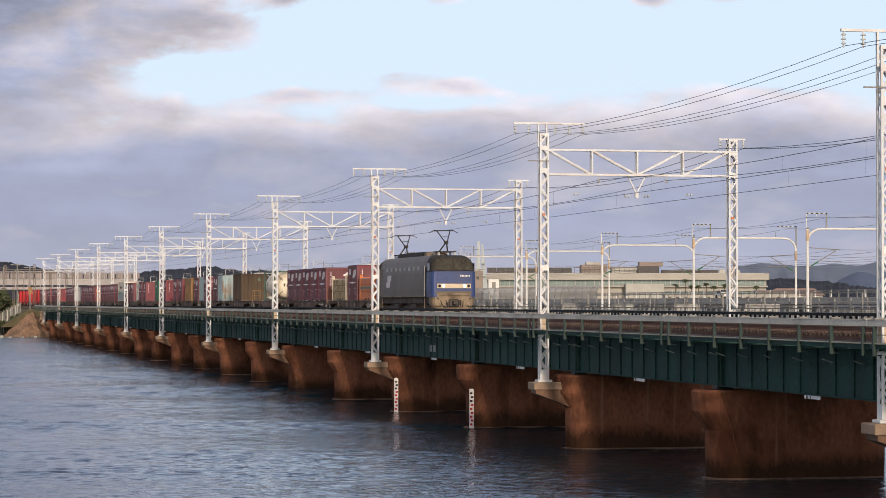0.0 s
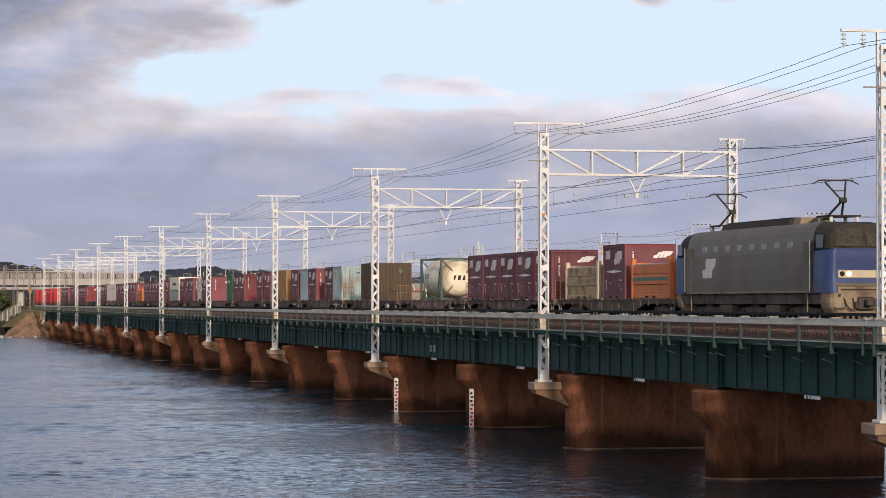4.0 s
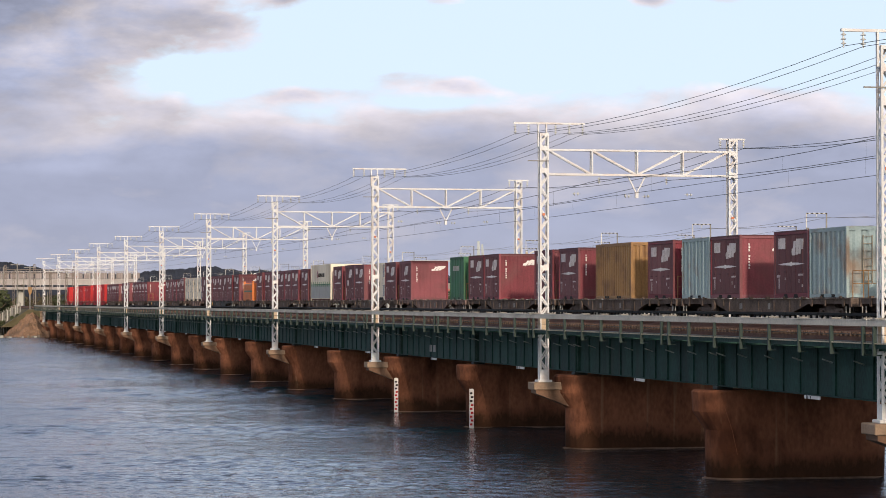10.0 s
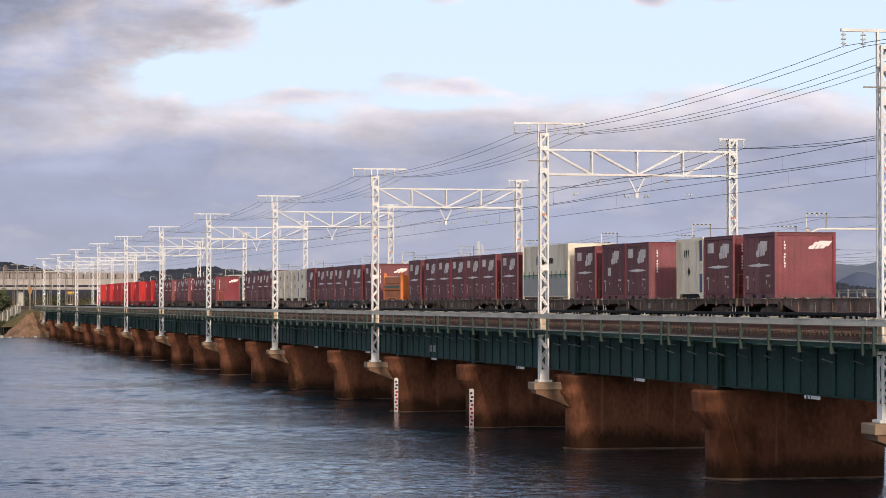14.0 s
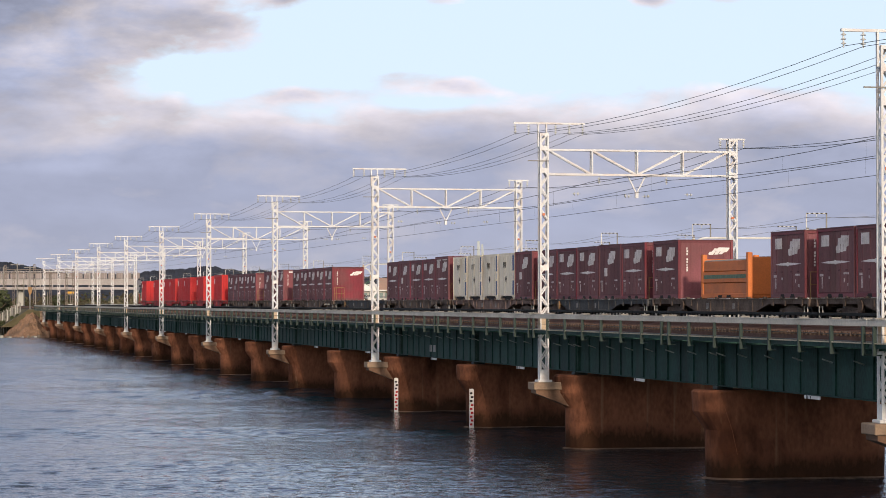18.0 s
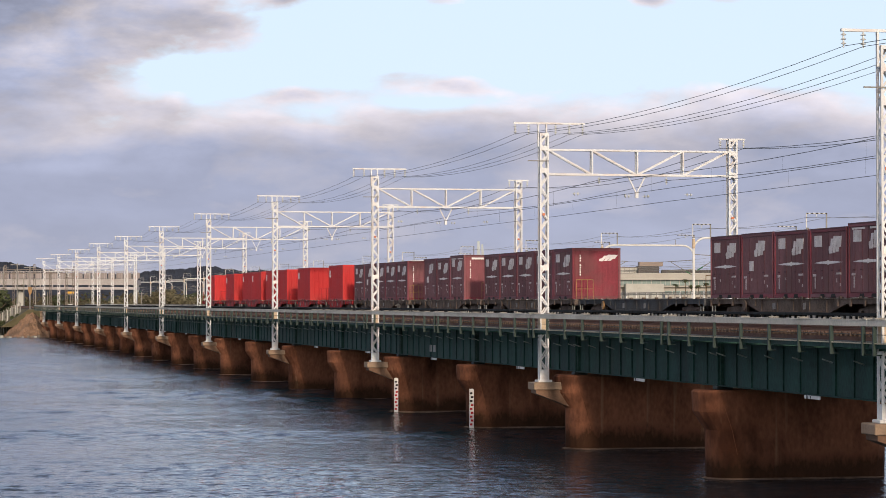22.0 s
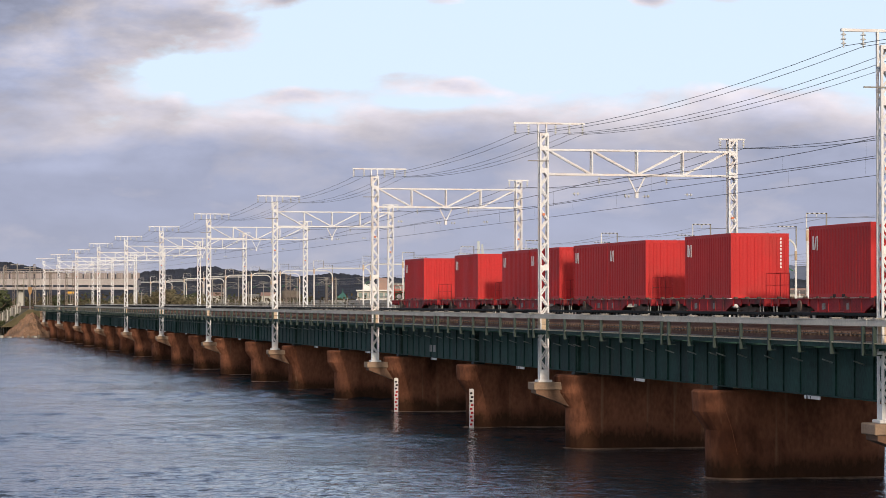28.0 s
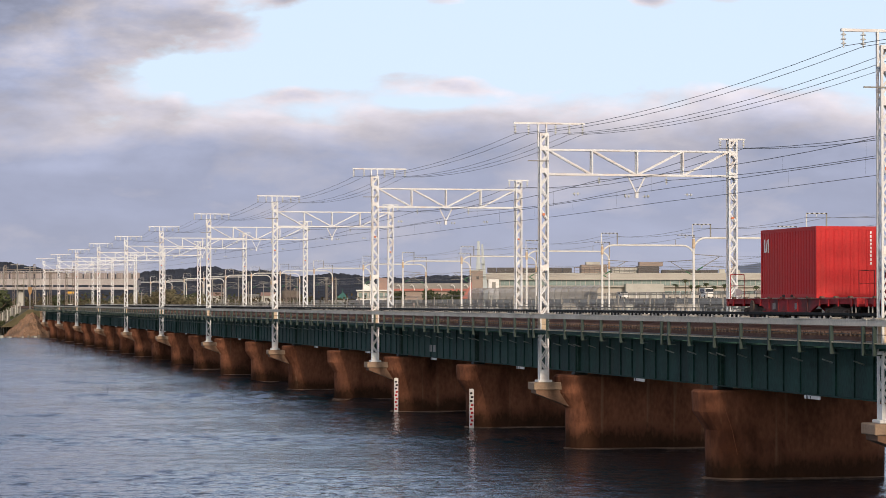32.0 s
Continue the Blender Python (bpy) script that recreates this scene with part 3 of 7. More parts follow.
def thing(name, label, category, group="", at=(0, 0, 0), kind=""):
    ob = new(name)
    ob.empty_display_size = 0.3
    ob.location = at
    return tagged(ob, label, category, group, kind)
# ---- the bridge ----
RAIL_Z, MAST_X, FAR_X = 5.60, 28.57, 37.30
NEAR_TRACK, TRAIN_TRACK = 31.12, 34.23
MAST_Y0, PITCH, SPAN = 71.3, 40.06, 20.03
N_FIRST, N_LAST = -3, 21          # spans; pier k stands at MAST_Y0 + k * SPAN


def ring_at(z, x0, x1, r, n=10):
    """A stadium outline across the bridge, round at both ends."""
    pts = []
    for i in range(n + 1):
        a = math.pi / 2 + math.pi * i / n
        pts.append((x0 + r + math.cos(a) * r, math.sin(a) * r, z))
    for i in range(n + 1):
        a = -math.pi / 2 + math.pi * i / n
        pts.append((x1 - r + math.cos(a) * r, math.sin(a) * r, z))
    return pts


def loft(rings, cap=True):
    s = Shape()
    n = len(rings[0])
    vs = [p for r in rings for p in r]
    fs = [(k * n + i, k * n + (i + 1) % n, (k + 1) * n + (i + 1) % n, (k + 1) * n + i) for k in range(len(rings) - 1) for i in range(n)]
    if cap:
        fs += [tuple(range(n))[::-1], tuple(range((len(rings) - 1) * n, len(rings) * n))]
    return s.add(vs, fs)


def build_piers():
    # height, nose, length of the rounded nose: it tapers out towards the water
    flare = ((-3.0, 29.59, 1.10), (0.10, 29.59, 1.06), (0.9, 29.59, 0.86), (1.78, 29.59, 0.66), (2.05, 29.38, 0.78), (2.46, 29.10, 0.92), (3.17, 29.08, 0.70), (3.25, 29.16, 0.62))

    def outline(z, x, nose, half):
        pts = [(x + nose - nose * math.sin(math.pi * i / 8), half * math.cos(math.pi * i / 8), z) for i in range(9)]
        return pts + [(66.03 - px, py, z) for px, py, _ in pts[::-1]]

    body = loft([outline(z, x, n, 1.0 if z < 3.2 else 0.93) for z, x, n in flare]).mesh("pier_body", M_PIER)
    rim = loft([ring_at(-0.6, 29.45, 36.45, 1.22), ring_at(0.0, 29.45, 36.45, 1.18), ring_at(0.05, 29.58, 36.3, 1.03)]).mesh("footing", M_RIM)
    # the worn seam where the nose meets the flat face
    seam = Shape()
    for (z0, x0, n0), (z1, x1, n1) in zip(flare[1:], flare[2:-1]):
        if z0 >= 0.5:
            seam.beam((x0 + n0, -0.996, z0), (x1 + n1, -0.996, z1), 0.02, 0.03)
    seam = seam.mesh("nose_seam", M_PIER)
    seat = Shape().box(-0.3, 0.3, -0.28, 0.28, 0, 0.12, 0.02).mesh("bearing", M_DARKSTEEL)
    arm = Shape().box(28.0, 29.4, -0.56, 0.56, 2.60, 2.93, 0.03).mesh("mast_bracket", M_BRACKET)
    knee = Shape().prism([(28.12, 2.44), (28.12, 2.60), (29.8, 2.60), (29.8, 1.80)], "y", -0.46, 0.46).mesh("bracket_knee", M_KNEE)
    far_arm = Shape().box(36.5, 37.9, -0.56, 0.56, 2.60, 2.93, 0.03).mesh("mast_bracket", M_BRACKET)
    far_knee = Shape().prism([(37.78, 2.44), (37.78, 2.60), (36.1, 2.60), (36.1, 1.80)], "y", -0.46, 0.46).mesh("bracket_knee", M_KNEE)
    for k in range(N_FIRST, N_LAST + 1):
        with_mast = k % 2 == 0
        p = thing("bridge_pier", "rust-stained concrete pier " + ("with a mast bracket" if with_mast else "with a rounded nose") + " in the water", "bridge pier", "piers under the railway bridge", (0, MAST_Y0 + k * SPAN, 0))
        part("pier_body", body, None, p)
        part("footing", rim, None, p, "dark wet footing rim")
        part("nose_seam", seam, None, p, "worn seam along the nose")
        for x in (30.22, 32.02, 33.33, 35.13):
            part("bearing", seat, None, p, at=(x, 0, 3.25))
        if with_mast:
            part("bracket_knee", knee, None, part("mast_bracket", arm, None, p, "paler concrete bracket"))
            part("bracket_knee", far_knee, None, part("mast_bracket", far_arm, None, p, "paler concrete bracket"))
        if k in (3, 4):
            g = part("water_gauge", Shape().box(-0.12, 0.12, -0.02, 0.02, -0.1, 2.0, 0.008), M_MARK, p, "white board with red and black gauge marks", (29.69, -0.80, 0.0))
            for j in range(9):
                col = M_RED if j < 6 else M_DKGAP
                part("gauge_mark", Shape().box(-0.09 + 0.05 * (j % 2), 0.04 + 0.05 * (j % 2), -0.028, -0.021, 0.12 + 0.2 * j, 0.23 + 0.2 * j), col, g)


def build_girders():
    ln, z0, z1 = SPAN - 0.10, 3.37, 5.28
    web = Shape().box(-0.012, 0.012, 0, ln, z0 + 0.03, z1 - 0.03).mesh("web", M_GIRDER)
    flange = Shape().box(-0.19, 0.19, 0, ln, 0, 0.035).mesh("flange", M_GIRDER)
    stiff = Shape().box(-0.065, -0.012, -0.012, 0.012, z0 + 0.035, z1 - 0.035).mesh("stiffener", M_GIRDER)
    endst = Shape().box(-0.15, -0.012, -0.03, 0.03, z0 + 0.035, z1 - 0.035).mesh("end_stiffener", M_GIRDER)
    lateral = Shape().beam((0, 0, 4.9), (1.8, 1.25, 4.9), 0.09).mesh("lateral_brace", M_GIRDER)
    cross = Shape().beam((0, 0, 3.6), (1.8, 0, 5.1), 0.08).beam((0, 0, 5.1), (1.8, 0, 3.6), 0.08).mesh("cross_brace", M_GIRDER)
    for k in range(N_FIRST, N_LAST):
        for x, tr in ((NEAR_TRACK, "near"), (TRAIN_TRACK, "far")):
            g = thing("plate_girder", "dark green riveted plate girder carrying a railway track over water", "girder", "girders of the railway bridge", (x, MAST_Y0 + k * SPAN + 0.05, 0))
            for sx in (-0.9, 0.9):
                part("web", web, None, g, at=(sx, 0, 0))
                part("flange", flange, None, g, at=(sx, 0, z0))
                part("flange", flange, None, g, at=(sx, 0, z1 - 0.035))
            if tr == "near":
                for j in range(1, 12):
                    part("stiffener", stiff, None, g, at=(-0.9, ln * j / 12, 0))
                for y in (0.12, ln - 0.12):
                    part("end_stiffener", endst, None, g, at=(-0.9, y, 0))
            if tr == "near":
                part("clearance_board", Shape().box(-1.13, -1.10, ln / 2 - 0.75, ln / 2 + 0.75, z0 - 0.12, z0 - 0.005), M_MARK, g, "white board with dark bars under the girder")
                part("board_mark", Shape().box(-1.136, -1.131, ln / 2 + 0.42, ln / 2 + 0.54, z0 - 0.115, z0 - 0.01).box(-1.136, -1.131, ln / 2 + 0.12, ln / 2 + 0.17, z0 - 0.11, z0 - 0.02), M_DKGAP, g)
                if k == 3:
                    for y in (10.6, 11.6):
                        part("builder_plate", Shape().box(-0.96, -0.93, y - 0.26, y + 0.26, 3.68, 4.06), M_GREYPANEL, g, "pale grey plate")
            for j in range(0, 5):
                part("cross_brace", cross, None, g, at=(-0.9, 0.2 + (ln - 0.4) * j / 4, 0))


def build_walkway():
    ln = SPAN - 0.06
    z = 5.20
    post = Shape().box(27.92, 27.985, -0.04, 0.04, z - 0.31, 5.745).box(27.985, 28.03, -0.04, -0.028, z - 0.29, 5.739).box(27.985, 28.20, -0.04, 0.04, z - 0.31, z - 0.27).mesh("post", M_POST)
    brk = Shape().beam((28.12, 0, z - 0.1), (30.12, 0, z - 0.1), 0.08, 0.14).mesh("bracket", M_GIRDER)
    # short brace end, its pale tone standing in for sunlight
    foot = Shape().beam((29.78, 0, z - 0.60), (30.13, 0, z - 0.72), 0.05, 0.045).mesh("bracket_brace", M_BRACE)
    clamp = Shape().box(27.95, 28.27, -0.09, 0.09, 5.947, 5.995, 0.01).mesh("trough_clamp", M_FENCE)
    slat = Shape().box(32.70, 32.76, -0.05, 0.05, 5.20, 5.968).mesh("rack_post", M_DKDUCT)
    for k in range(N_FIRST, N_LAST):
        w = thing("side_walkway", "green bracketed walkway with a grey cable trough along the girder", "walkway", "walkway sections beside the track", (0, MAST_Y0 + k * SPAN + 0.03, 0))
        part("deck", Shape().box(29.30, 29.98, 0, ln, z - 0.02, z + 0.04), M_DARKSTEEL, w, "dark walkway plates")
        part("edge_beam", Shape().prism([(28.02, z - 0.10), (28.02, z + 0.03), (28.09, z + 0.03), (28.09, z - 0.085), (28.19, z - 0.085), (28.19, z - 0.10)], "y", 0, ln), M_GIRDER, w)
        part("edge_strip", Shape().box(27.96, 28.10, 0, ln, z + 0.031, z + 0.068), M_WALKEDGE, w, "pale strip along the walkway edge")
        tr = part("cable_trough", Shape().box(27.98, 28.24, 0, ln, 5.74, 5.915, 0.01), M_TROUGH, w, "long grey cable trough")
        for j in range(10):
            part("trough_lid", Shape().box(27.965, 28.255, 0.01 + ln * j / 10, ln * (j + 1) / 10 - 0.01, 5.916, 5.945), M_TROUGH, tr)
        for y in (0.24, 2.85, 5.67, 8.47, 11.3, 14.1, 17.0, 19.4):
            part("post", post, None, w, at=(0, y, 0))
            if k < 5:
                part("trough_clamp", clamp, None, tr, at=(0, y, 0))
            b = part("bracket", brk, None, w, at=(0, y, 0))
            part("bracket_brace", foot, None, b, "short brace end in a sunlit tone")
        # unseen plates, added to keep sun from falling between the girders onto the piers
        part("middle_deck", Shape().box(32.22, 33.12, 0, ln, z - 0.05, z), M_DARKSTEEL, w, "unseen dark plates added to block sun between the tracks")
        rack = part("cable_rack", Shape().box(32.67, 32.79, 0, ln, 5.97, 6.08, 0.015), M_DKDUCT, w, "black cable duct between the tracks")
        if 0 <= k < 3:
            for j in range(36):
                part("rack_post", slat, None, rack, at=(0, ln * (j + 0.5) / 36, 0))
        else:
            row = Shape()
            for j in range(36):
                row.box(32.70, 32.76, ln * (j + 0.5) / 36 - 0.05, ln * (j + 0.5) / 36 + 0.05, 5.205, 5.968)
            tagged(part("distant_rack_posts", row, M_DKDUCT, rack), kind="stuff")
        part("inner_rail", Shape().tube((28.10, 0, 5.50), (28.10, ln, 5.50), 0.012, 5), M_DARKSTEEL, w)


def build_track():
    y0, y1 = -470.0, MAST_Y0 + N_LAST * SPAN + 160
    rail_poly = [(-0.065, 0), (0.065, 0), (0.065, 0.02), (0.012, 0.035), (0.012, 0.11), (0.035, 0.12), (0.033, 0.15), (-0.033, 0.15), (-0.035, 0.12), (-0.012, 0.11), (-0.012, 0.035), (-0.065, 0.02)]
    for name, x, top in (("near", NEAR_TRACK, 5.51), ("train", TRAIN_TRACK, RAIL_Z - 0.15)):
        t = thing("railway_track", "rusty steel rails on dark wooden ties across the bridge", "railway track", "tracks on the bridge", (x, 0, 0))
        for sx in (-0.565, 0.565):
            part("rail", Shape().prism([(u + sx, v + top) for u, v in rail_poly], "y", y0, y1), M_RAIL, t)
        for sx in (-0.30, 0.30):
            part("guard_rail", Shape().prism([(u * 0.8 + sx, v * 0.8 + top) for u, v in rail_poly], "y", y0, y1), M_RAIL, t)
        part("guard_timber", Shape().box(-1.28, -1.205, y0, y1, 5.19, 5.36), M_GUARD, t, "long rust-brown guard along the tie ends")
        tie = Shape().box(-1.2, 1.2, -0.10, 0.10, 5.285, 5.51, 0.012).mesh("tie", M_TIE)
        far = Shape()
        n = int((y1 - y0) / 0.40)
        near_from = MAST_Y0 - 6
        for j in range(n):
            y = y0 + 0.40 * j
            if name == "near" and near_from < y < near_from + 125:
                part("tie", tie, None, t, at=(0, y, 0))
            else:
                far.box(-1.2, 1.2, y - 0.10, y + 0.10, 5.285, top)
        bolts = Shape()
        for j in range(n):
            y = y0 + 0.40 * j
            bolts.box(-1.245, -1.206, y - 0.035, y + 0.035, 5.372, 5.47 + 0.02 * ((j * 7) % 3))
        tagged(part("hook_bolts", bolts, M_BOLT, t), kind="stuff")
        tagged(part("distant_ties", far, M_TIE, t), kind="stuff")


def build_far_railing():
    ln = SPAN - 0.06
    post = Shape().box(37.42, 37.48, -0.05, 0.05, 5.16, 6.16).mesh("post", M_RAILPOST)
    for k in range(N_FIRST, N_LAST):
        y0 = MAST_Y0 + k * SPAN + 0.03
        w = thing("far_railing", "dark low railing with closely set posts along the bridge", "railing", "railing sections of the bridge", (0, y0, 0))
        part("top_rail", Shape().box(37.38, 37.44, 0, ln, 6.16, 6.21), M_FENCE, w)
        part("cable_pipe", Shape().box(37.28, 37.40, 0, ln, 5.17, 5.29, 0.02), M_DARKSTEEL, w, "black cable duct")
        part("deck", Shape().box(36.0, 37.5, 0, ln, 5.1, 5.16), M_DARKSTEEL, w)
        row = Shape()
        for j in range(26):
            y = ln * (j + 0.5) / 26
            if k < 8:
                part("post", post, None, w, at=(0, y, 0))
            else:
                row.box(37.42, 37.48, y - 0.05, y + 0.05, 5.16, 6.16)
        if k >= 8:
            tagged(part("distant_posts", row, M_RAILPOST, w), kind="stuff")


def lattice_mast(h, w, base=0.9):
    """A square lattice mast: four angles, cross lacing, battens and a solid foot."""
    s = Shape()
    e = w / 2
    for sx in (-e, e):
        for sy in (-e, e):
            s.box(sx - 0.036, sx + 0.036, sy - 0.036, sy + 0.036, 0, h)
    n = max(6, int(h / 0.46))
    dz = h / n
    for i in range(n):
        a, b = i * dz, (i + 1) * dz
        up = i % 2 == 0
        l, r = (a, b) if up else (b, a)
        s.beam((-e, -e - 0.02, l), (e, -e - 0.02, r), 0.014, 0.068)
        s.beam((-e, e + 0.02, l), (e, e + 0.02, r), 0.014, 0.068)
        s.beam((-e - 0.02, -e, l), (-e - 0.02, e, r), 0.014, 0.06)
        s.beam((e + 0.02, -e, r), (e + 0.02, e, l), 0.014, 0.06)
    for z, t in ((0.02, base * 0.5), (h * 0.84, 0.2), (h * 0.93, 0.2), (h - 0.12, 0.11)):
        s.box(-e - 0.02, e + 0.02, -e - 0.02, e + 0.02, z, z + t)
    return s


def insulator(n=3, r=0.07, pitch=0.13):
    """A string of porcelain discs, turned as one piece."""
    prof = [(0.018, 0.0)]
    for i in range(n):
        z = -0.05 - i * pitch
        prof += [(0.028, z), (r, z - 0.045), (r * 0.9, z - 0.06), (0.03, z - 0.065)]
    prof += [(0.018, -pitch * n - 0.08), (0.002, -pitch * n - 0.08)]
    return loft([[(q * math.cos(2 * math.pi * k / 9), q * math.sin(2 * math.pi * k / 9), z) for k in range(9)] for q, z in prof])


def pair_of_discs(x, z, side):
    """Two porcelain discs on a short level rod."""
    s = Shape().tube((x - 0.05 * side, 0, z), (x + 0.32 * side, 0, z), 0.014, 6)
    for d in (0.06, 0.22):
        s.tube((x + d * side, 0, z), (x + (d + 0.05) * side, 0, z), 0.085, 10, 0.05)
    return s


def portal_things():
    """One catenary portal at the origin of y, with all parts."""
    W = FAR_X - MAST_X
    p = thing("catenary_portal", "white lattice catenary portal with a trussed beam over both tracks", "catenary portal", "catenary portals of the bridge")
    near = part("near_mast", lattice_mast(13.92 - 2.93, 0.34), M_MAST, p, at=(MAST_X, 0, 2.93))
    part("mast_foot", Shape().box(-0.32, 0.32, -0.32, 0.32, 0, 0.10, 0.02).box(-0.2, 0.2, -0.2, 0.2, 0.1, 0.55, 0.03), M_MAST, near, "flared white mast foot")
    part("warning_band", Shape().box(-0.09, 0.03, -0.215, -0.18, 7.34, 7.44), M_BAND, near, "small orange band")
    part("identity_plate", Shape().box(-0.16, 0.16, -0.225, -0.205, 4.92, 5.14), M_MARK, near, "small white plate")
    part("mast_collar", Shape().box(-0.205, 0.205, -0.205, 0.205, 2.24, 2.98, 0.01), M_COLLAR, near, "rust-stained plate collar")
    far = part("far_mast", lattice_mast(13.77 - 2.93, 0.34), M_MAST, p, at=(FAR_X, 0, 2.93))
    part("mast_foot", Shape().box(-0.32, 0.32, -0.32, 0.32, 0, 0.10, 0.02), M_MAST, far)
    part("warning_band", Shape().box(-0.09, 0.03, -0.215, -0.18, 7.24, 7.34), M_BAND, far, "small orange band")
    zl, zu = 12.10, 13.18
    for yy in (-0.14, 0.14):
        part("bottom_chord", Shape().box(MAST_X + 0.17, FAR_X - 0.17, yy - 0.035, yy + 0.035, zl - 0.05, zl + 0.045), M_MAST, p)
        part("top_chord", Shape().box(MAST_X + 0.17, FAR_X - 0.17, yy - 0.03, yy + 0.03, zu - 0.04, zu + 0.04), M_MAST, p)
    xs = [MAST_X + 0.2 + (W - 0.4) * f for f in (0.0, 0.24, 0.49, 0.745, 1.0)]
    for a, b, down in ((0, 1, True), (1, 2, True), (2, 3, False), (3, 4, False)):
        for yy in (-0.14, 0.14):
            part("brace", Shape().beam((xs[a], yy, zu if down else zl), (xs[b], yy, zl if down else zu), 0.05, 0.07), M_MAST, p)
    for f in xs[1:4]:
        for yy in (-0.14, 0.14):
            part("strut", Shape().box(f - 0.035, f + 0.035, yy - 0.03, yy + 0.03, zl + 0.046, zu - 0.041), M_MAST, p)
        part("batten", Shape().box(f - 0.03, f + 0.03, -0.11, 0.11, zl - 0.02, zl + 0.02).box(f - 0.03, f + 0.03, -0.11, 0.11, zu - 0.02, zu + 0.02), M_MAST, p)
    c = xs[2]
    part("hanger", Shape().beam((c - 0.42, 0, zl), (c, 0, zl - 0.82), 0.055).beam((c + 0.42, 0, zl), (c, 0, zl - 0.82), 0.055).box(c - 0.07, c + 0.07, -0.07, 0.07, zl - 1.02, zl - 0.75), M_MAST, p)
    # wire supports over each track
    for x in (NEAR_TRACK, TRAIN_TRACK):
        part("insulator", insulator(2, 0.075), M_PORCELAIN, p, at=(x, 0, zl - 0.07))
        for k in (-1, 1):
            part("arm_insulator", pair_of_discs(c + 0.29 * k, zl - 0.93, k), M_PORCELAIN, p) if x == NEAR_TRACK else None
        sg = -1 if x < c else 1
        part("arm_insulator", pair_of_discs(x + 0.9 * sg, 11.25, sg), M_PORCELAIN, p)
    # cross arm for the feeders
    arm = part("cross_arm", Shape().box(-1.36, 1.88, -0.06, 0.06, 14.31, 14.39).box(-0.27, -0.20, -0.05, 0.05, 13.3, 14.31).box(0.10, 0.17, -0.05, 0.05, 13.9, 14.31), M_MAST, p, at=(MAST_X, 0, 0))
    for x in (-1.28, -0.67, 0.56, 1.18, 1.80):
        part("insulator", insulator(3, 0.085), M_PORCELAIN, arm, at=(x, 0, 14.31))
    part("stay_bar", Shape().box(-0.75, 0.2, -0.03, 0.03, 12.66, 12.70), M_FENCE, p, at=(MAST_X, -0.22, 0))
    far_arm = part("cross_arm", Shape().box(-0.62, 0.62, -0.05, 0.05, 13.72, 13.79), M_MAST, p, at=(FAR_X, 0, 0))
    for x in (-0.55, 0.55):
        part("insulator", insulator(2, 0.08), M_PORCELAIN, far_arm, at=(x, 0, 13.72))
    return p


def build_portals():
    p = portal_things()
    p.location = (0, MAST_Y0, 0)
    for k in range(-1, 11):
        if k:
            q = copy_thing(p, pose(0, MAST_Y0 + k * PITCH, 0))
            if k == -1:
                br = part("feeder_bracket", Shape().beam((MAST_X - 0.62, -0.2, 9.55), (MAST_X + 0.1, -0.2, 9.80), 0.06, 0.05), M_FENCE, q, "dark slanted bracket")
                part("insulator", insulator(3, 0.075, 0.075), M_PORCELAIN, br, at=(MAST_X - 0.2, -0.2, 9.68))
    part("mast_step", Shape().box(MAST_X - 0.05, MAST_X + 0.42, -0.30, -0.20, 6.12, 6.19, 0.01), M_MARK, p, "short white step plate")


def hang(y0, y1, x, z, sag, n=9):
    return [(x, y0 + (y1 - y0) * i / n, z - sag * 4 * (i / n) * (1 - i / n)) for i in range(n + 1)]


def build_wires():
    runs = [("feeder_wire", MAST_X + dx, 13.88, 0.43 if dx < 0 else 0.52, 0.0095) for dx in (-1.28, -0.67, 0.56, 1.18, 1.80)]
    runs += [("feeder_wire", FAR_X - 0.55, 13.35, 0.62, 0.013), ("feeder_wire", FAR_X + 0.55, 13.35, 0.62, 0.013)]
    for x in (NEAR_TRACK, TRAIN_TRACK):
        runs += [("messenger_wire", x, 11.88, 0.30, 0.012), ("contact_wire", x, 11.08 if x == NEAR_TRACK else 10.94, 0.03, 0.011)]
    for name, x, z, sag, r in runs:
        s = Shape()
        for k in range(-1, 10):
            s.path(hang(MAST_Y0 + k * PITCH, MAST_Y0 + (k + 1) * PITCH, x, z, sag), r, 5)
        if name == "messenger_wire":
            for k in range(-1, 10):
                for j in range(1, 5):
                    f = j / 5
                    y = MAST_Y0 + (k + f) * PITCH
                    s.tube((x, y, z - sag * 4 * f * (1 - f)), (x, y, 11.0), 0.003, 4)
        tagged(part(name, s, M_WIRE), "thin dark overhead wire strung between the portals", "overhead wire", "overhead wires")


build_piers()
build_girders()
build_walkway()
build_far_railing()
build_portals()
build_wires()


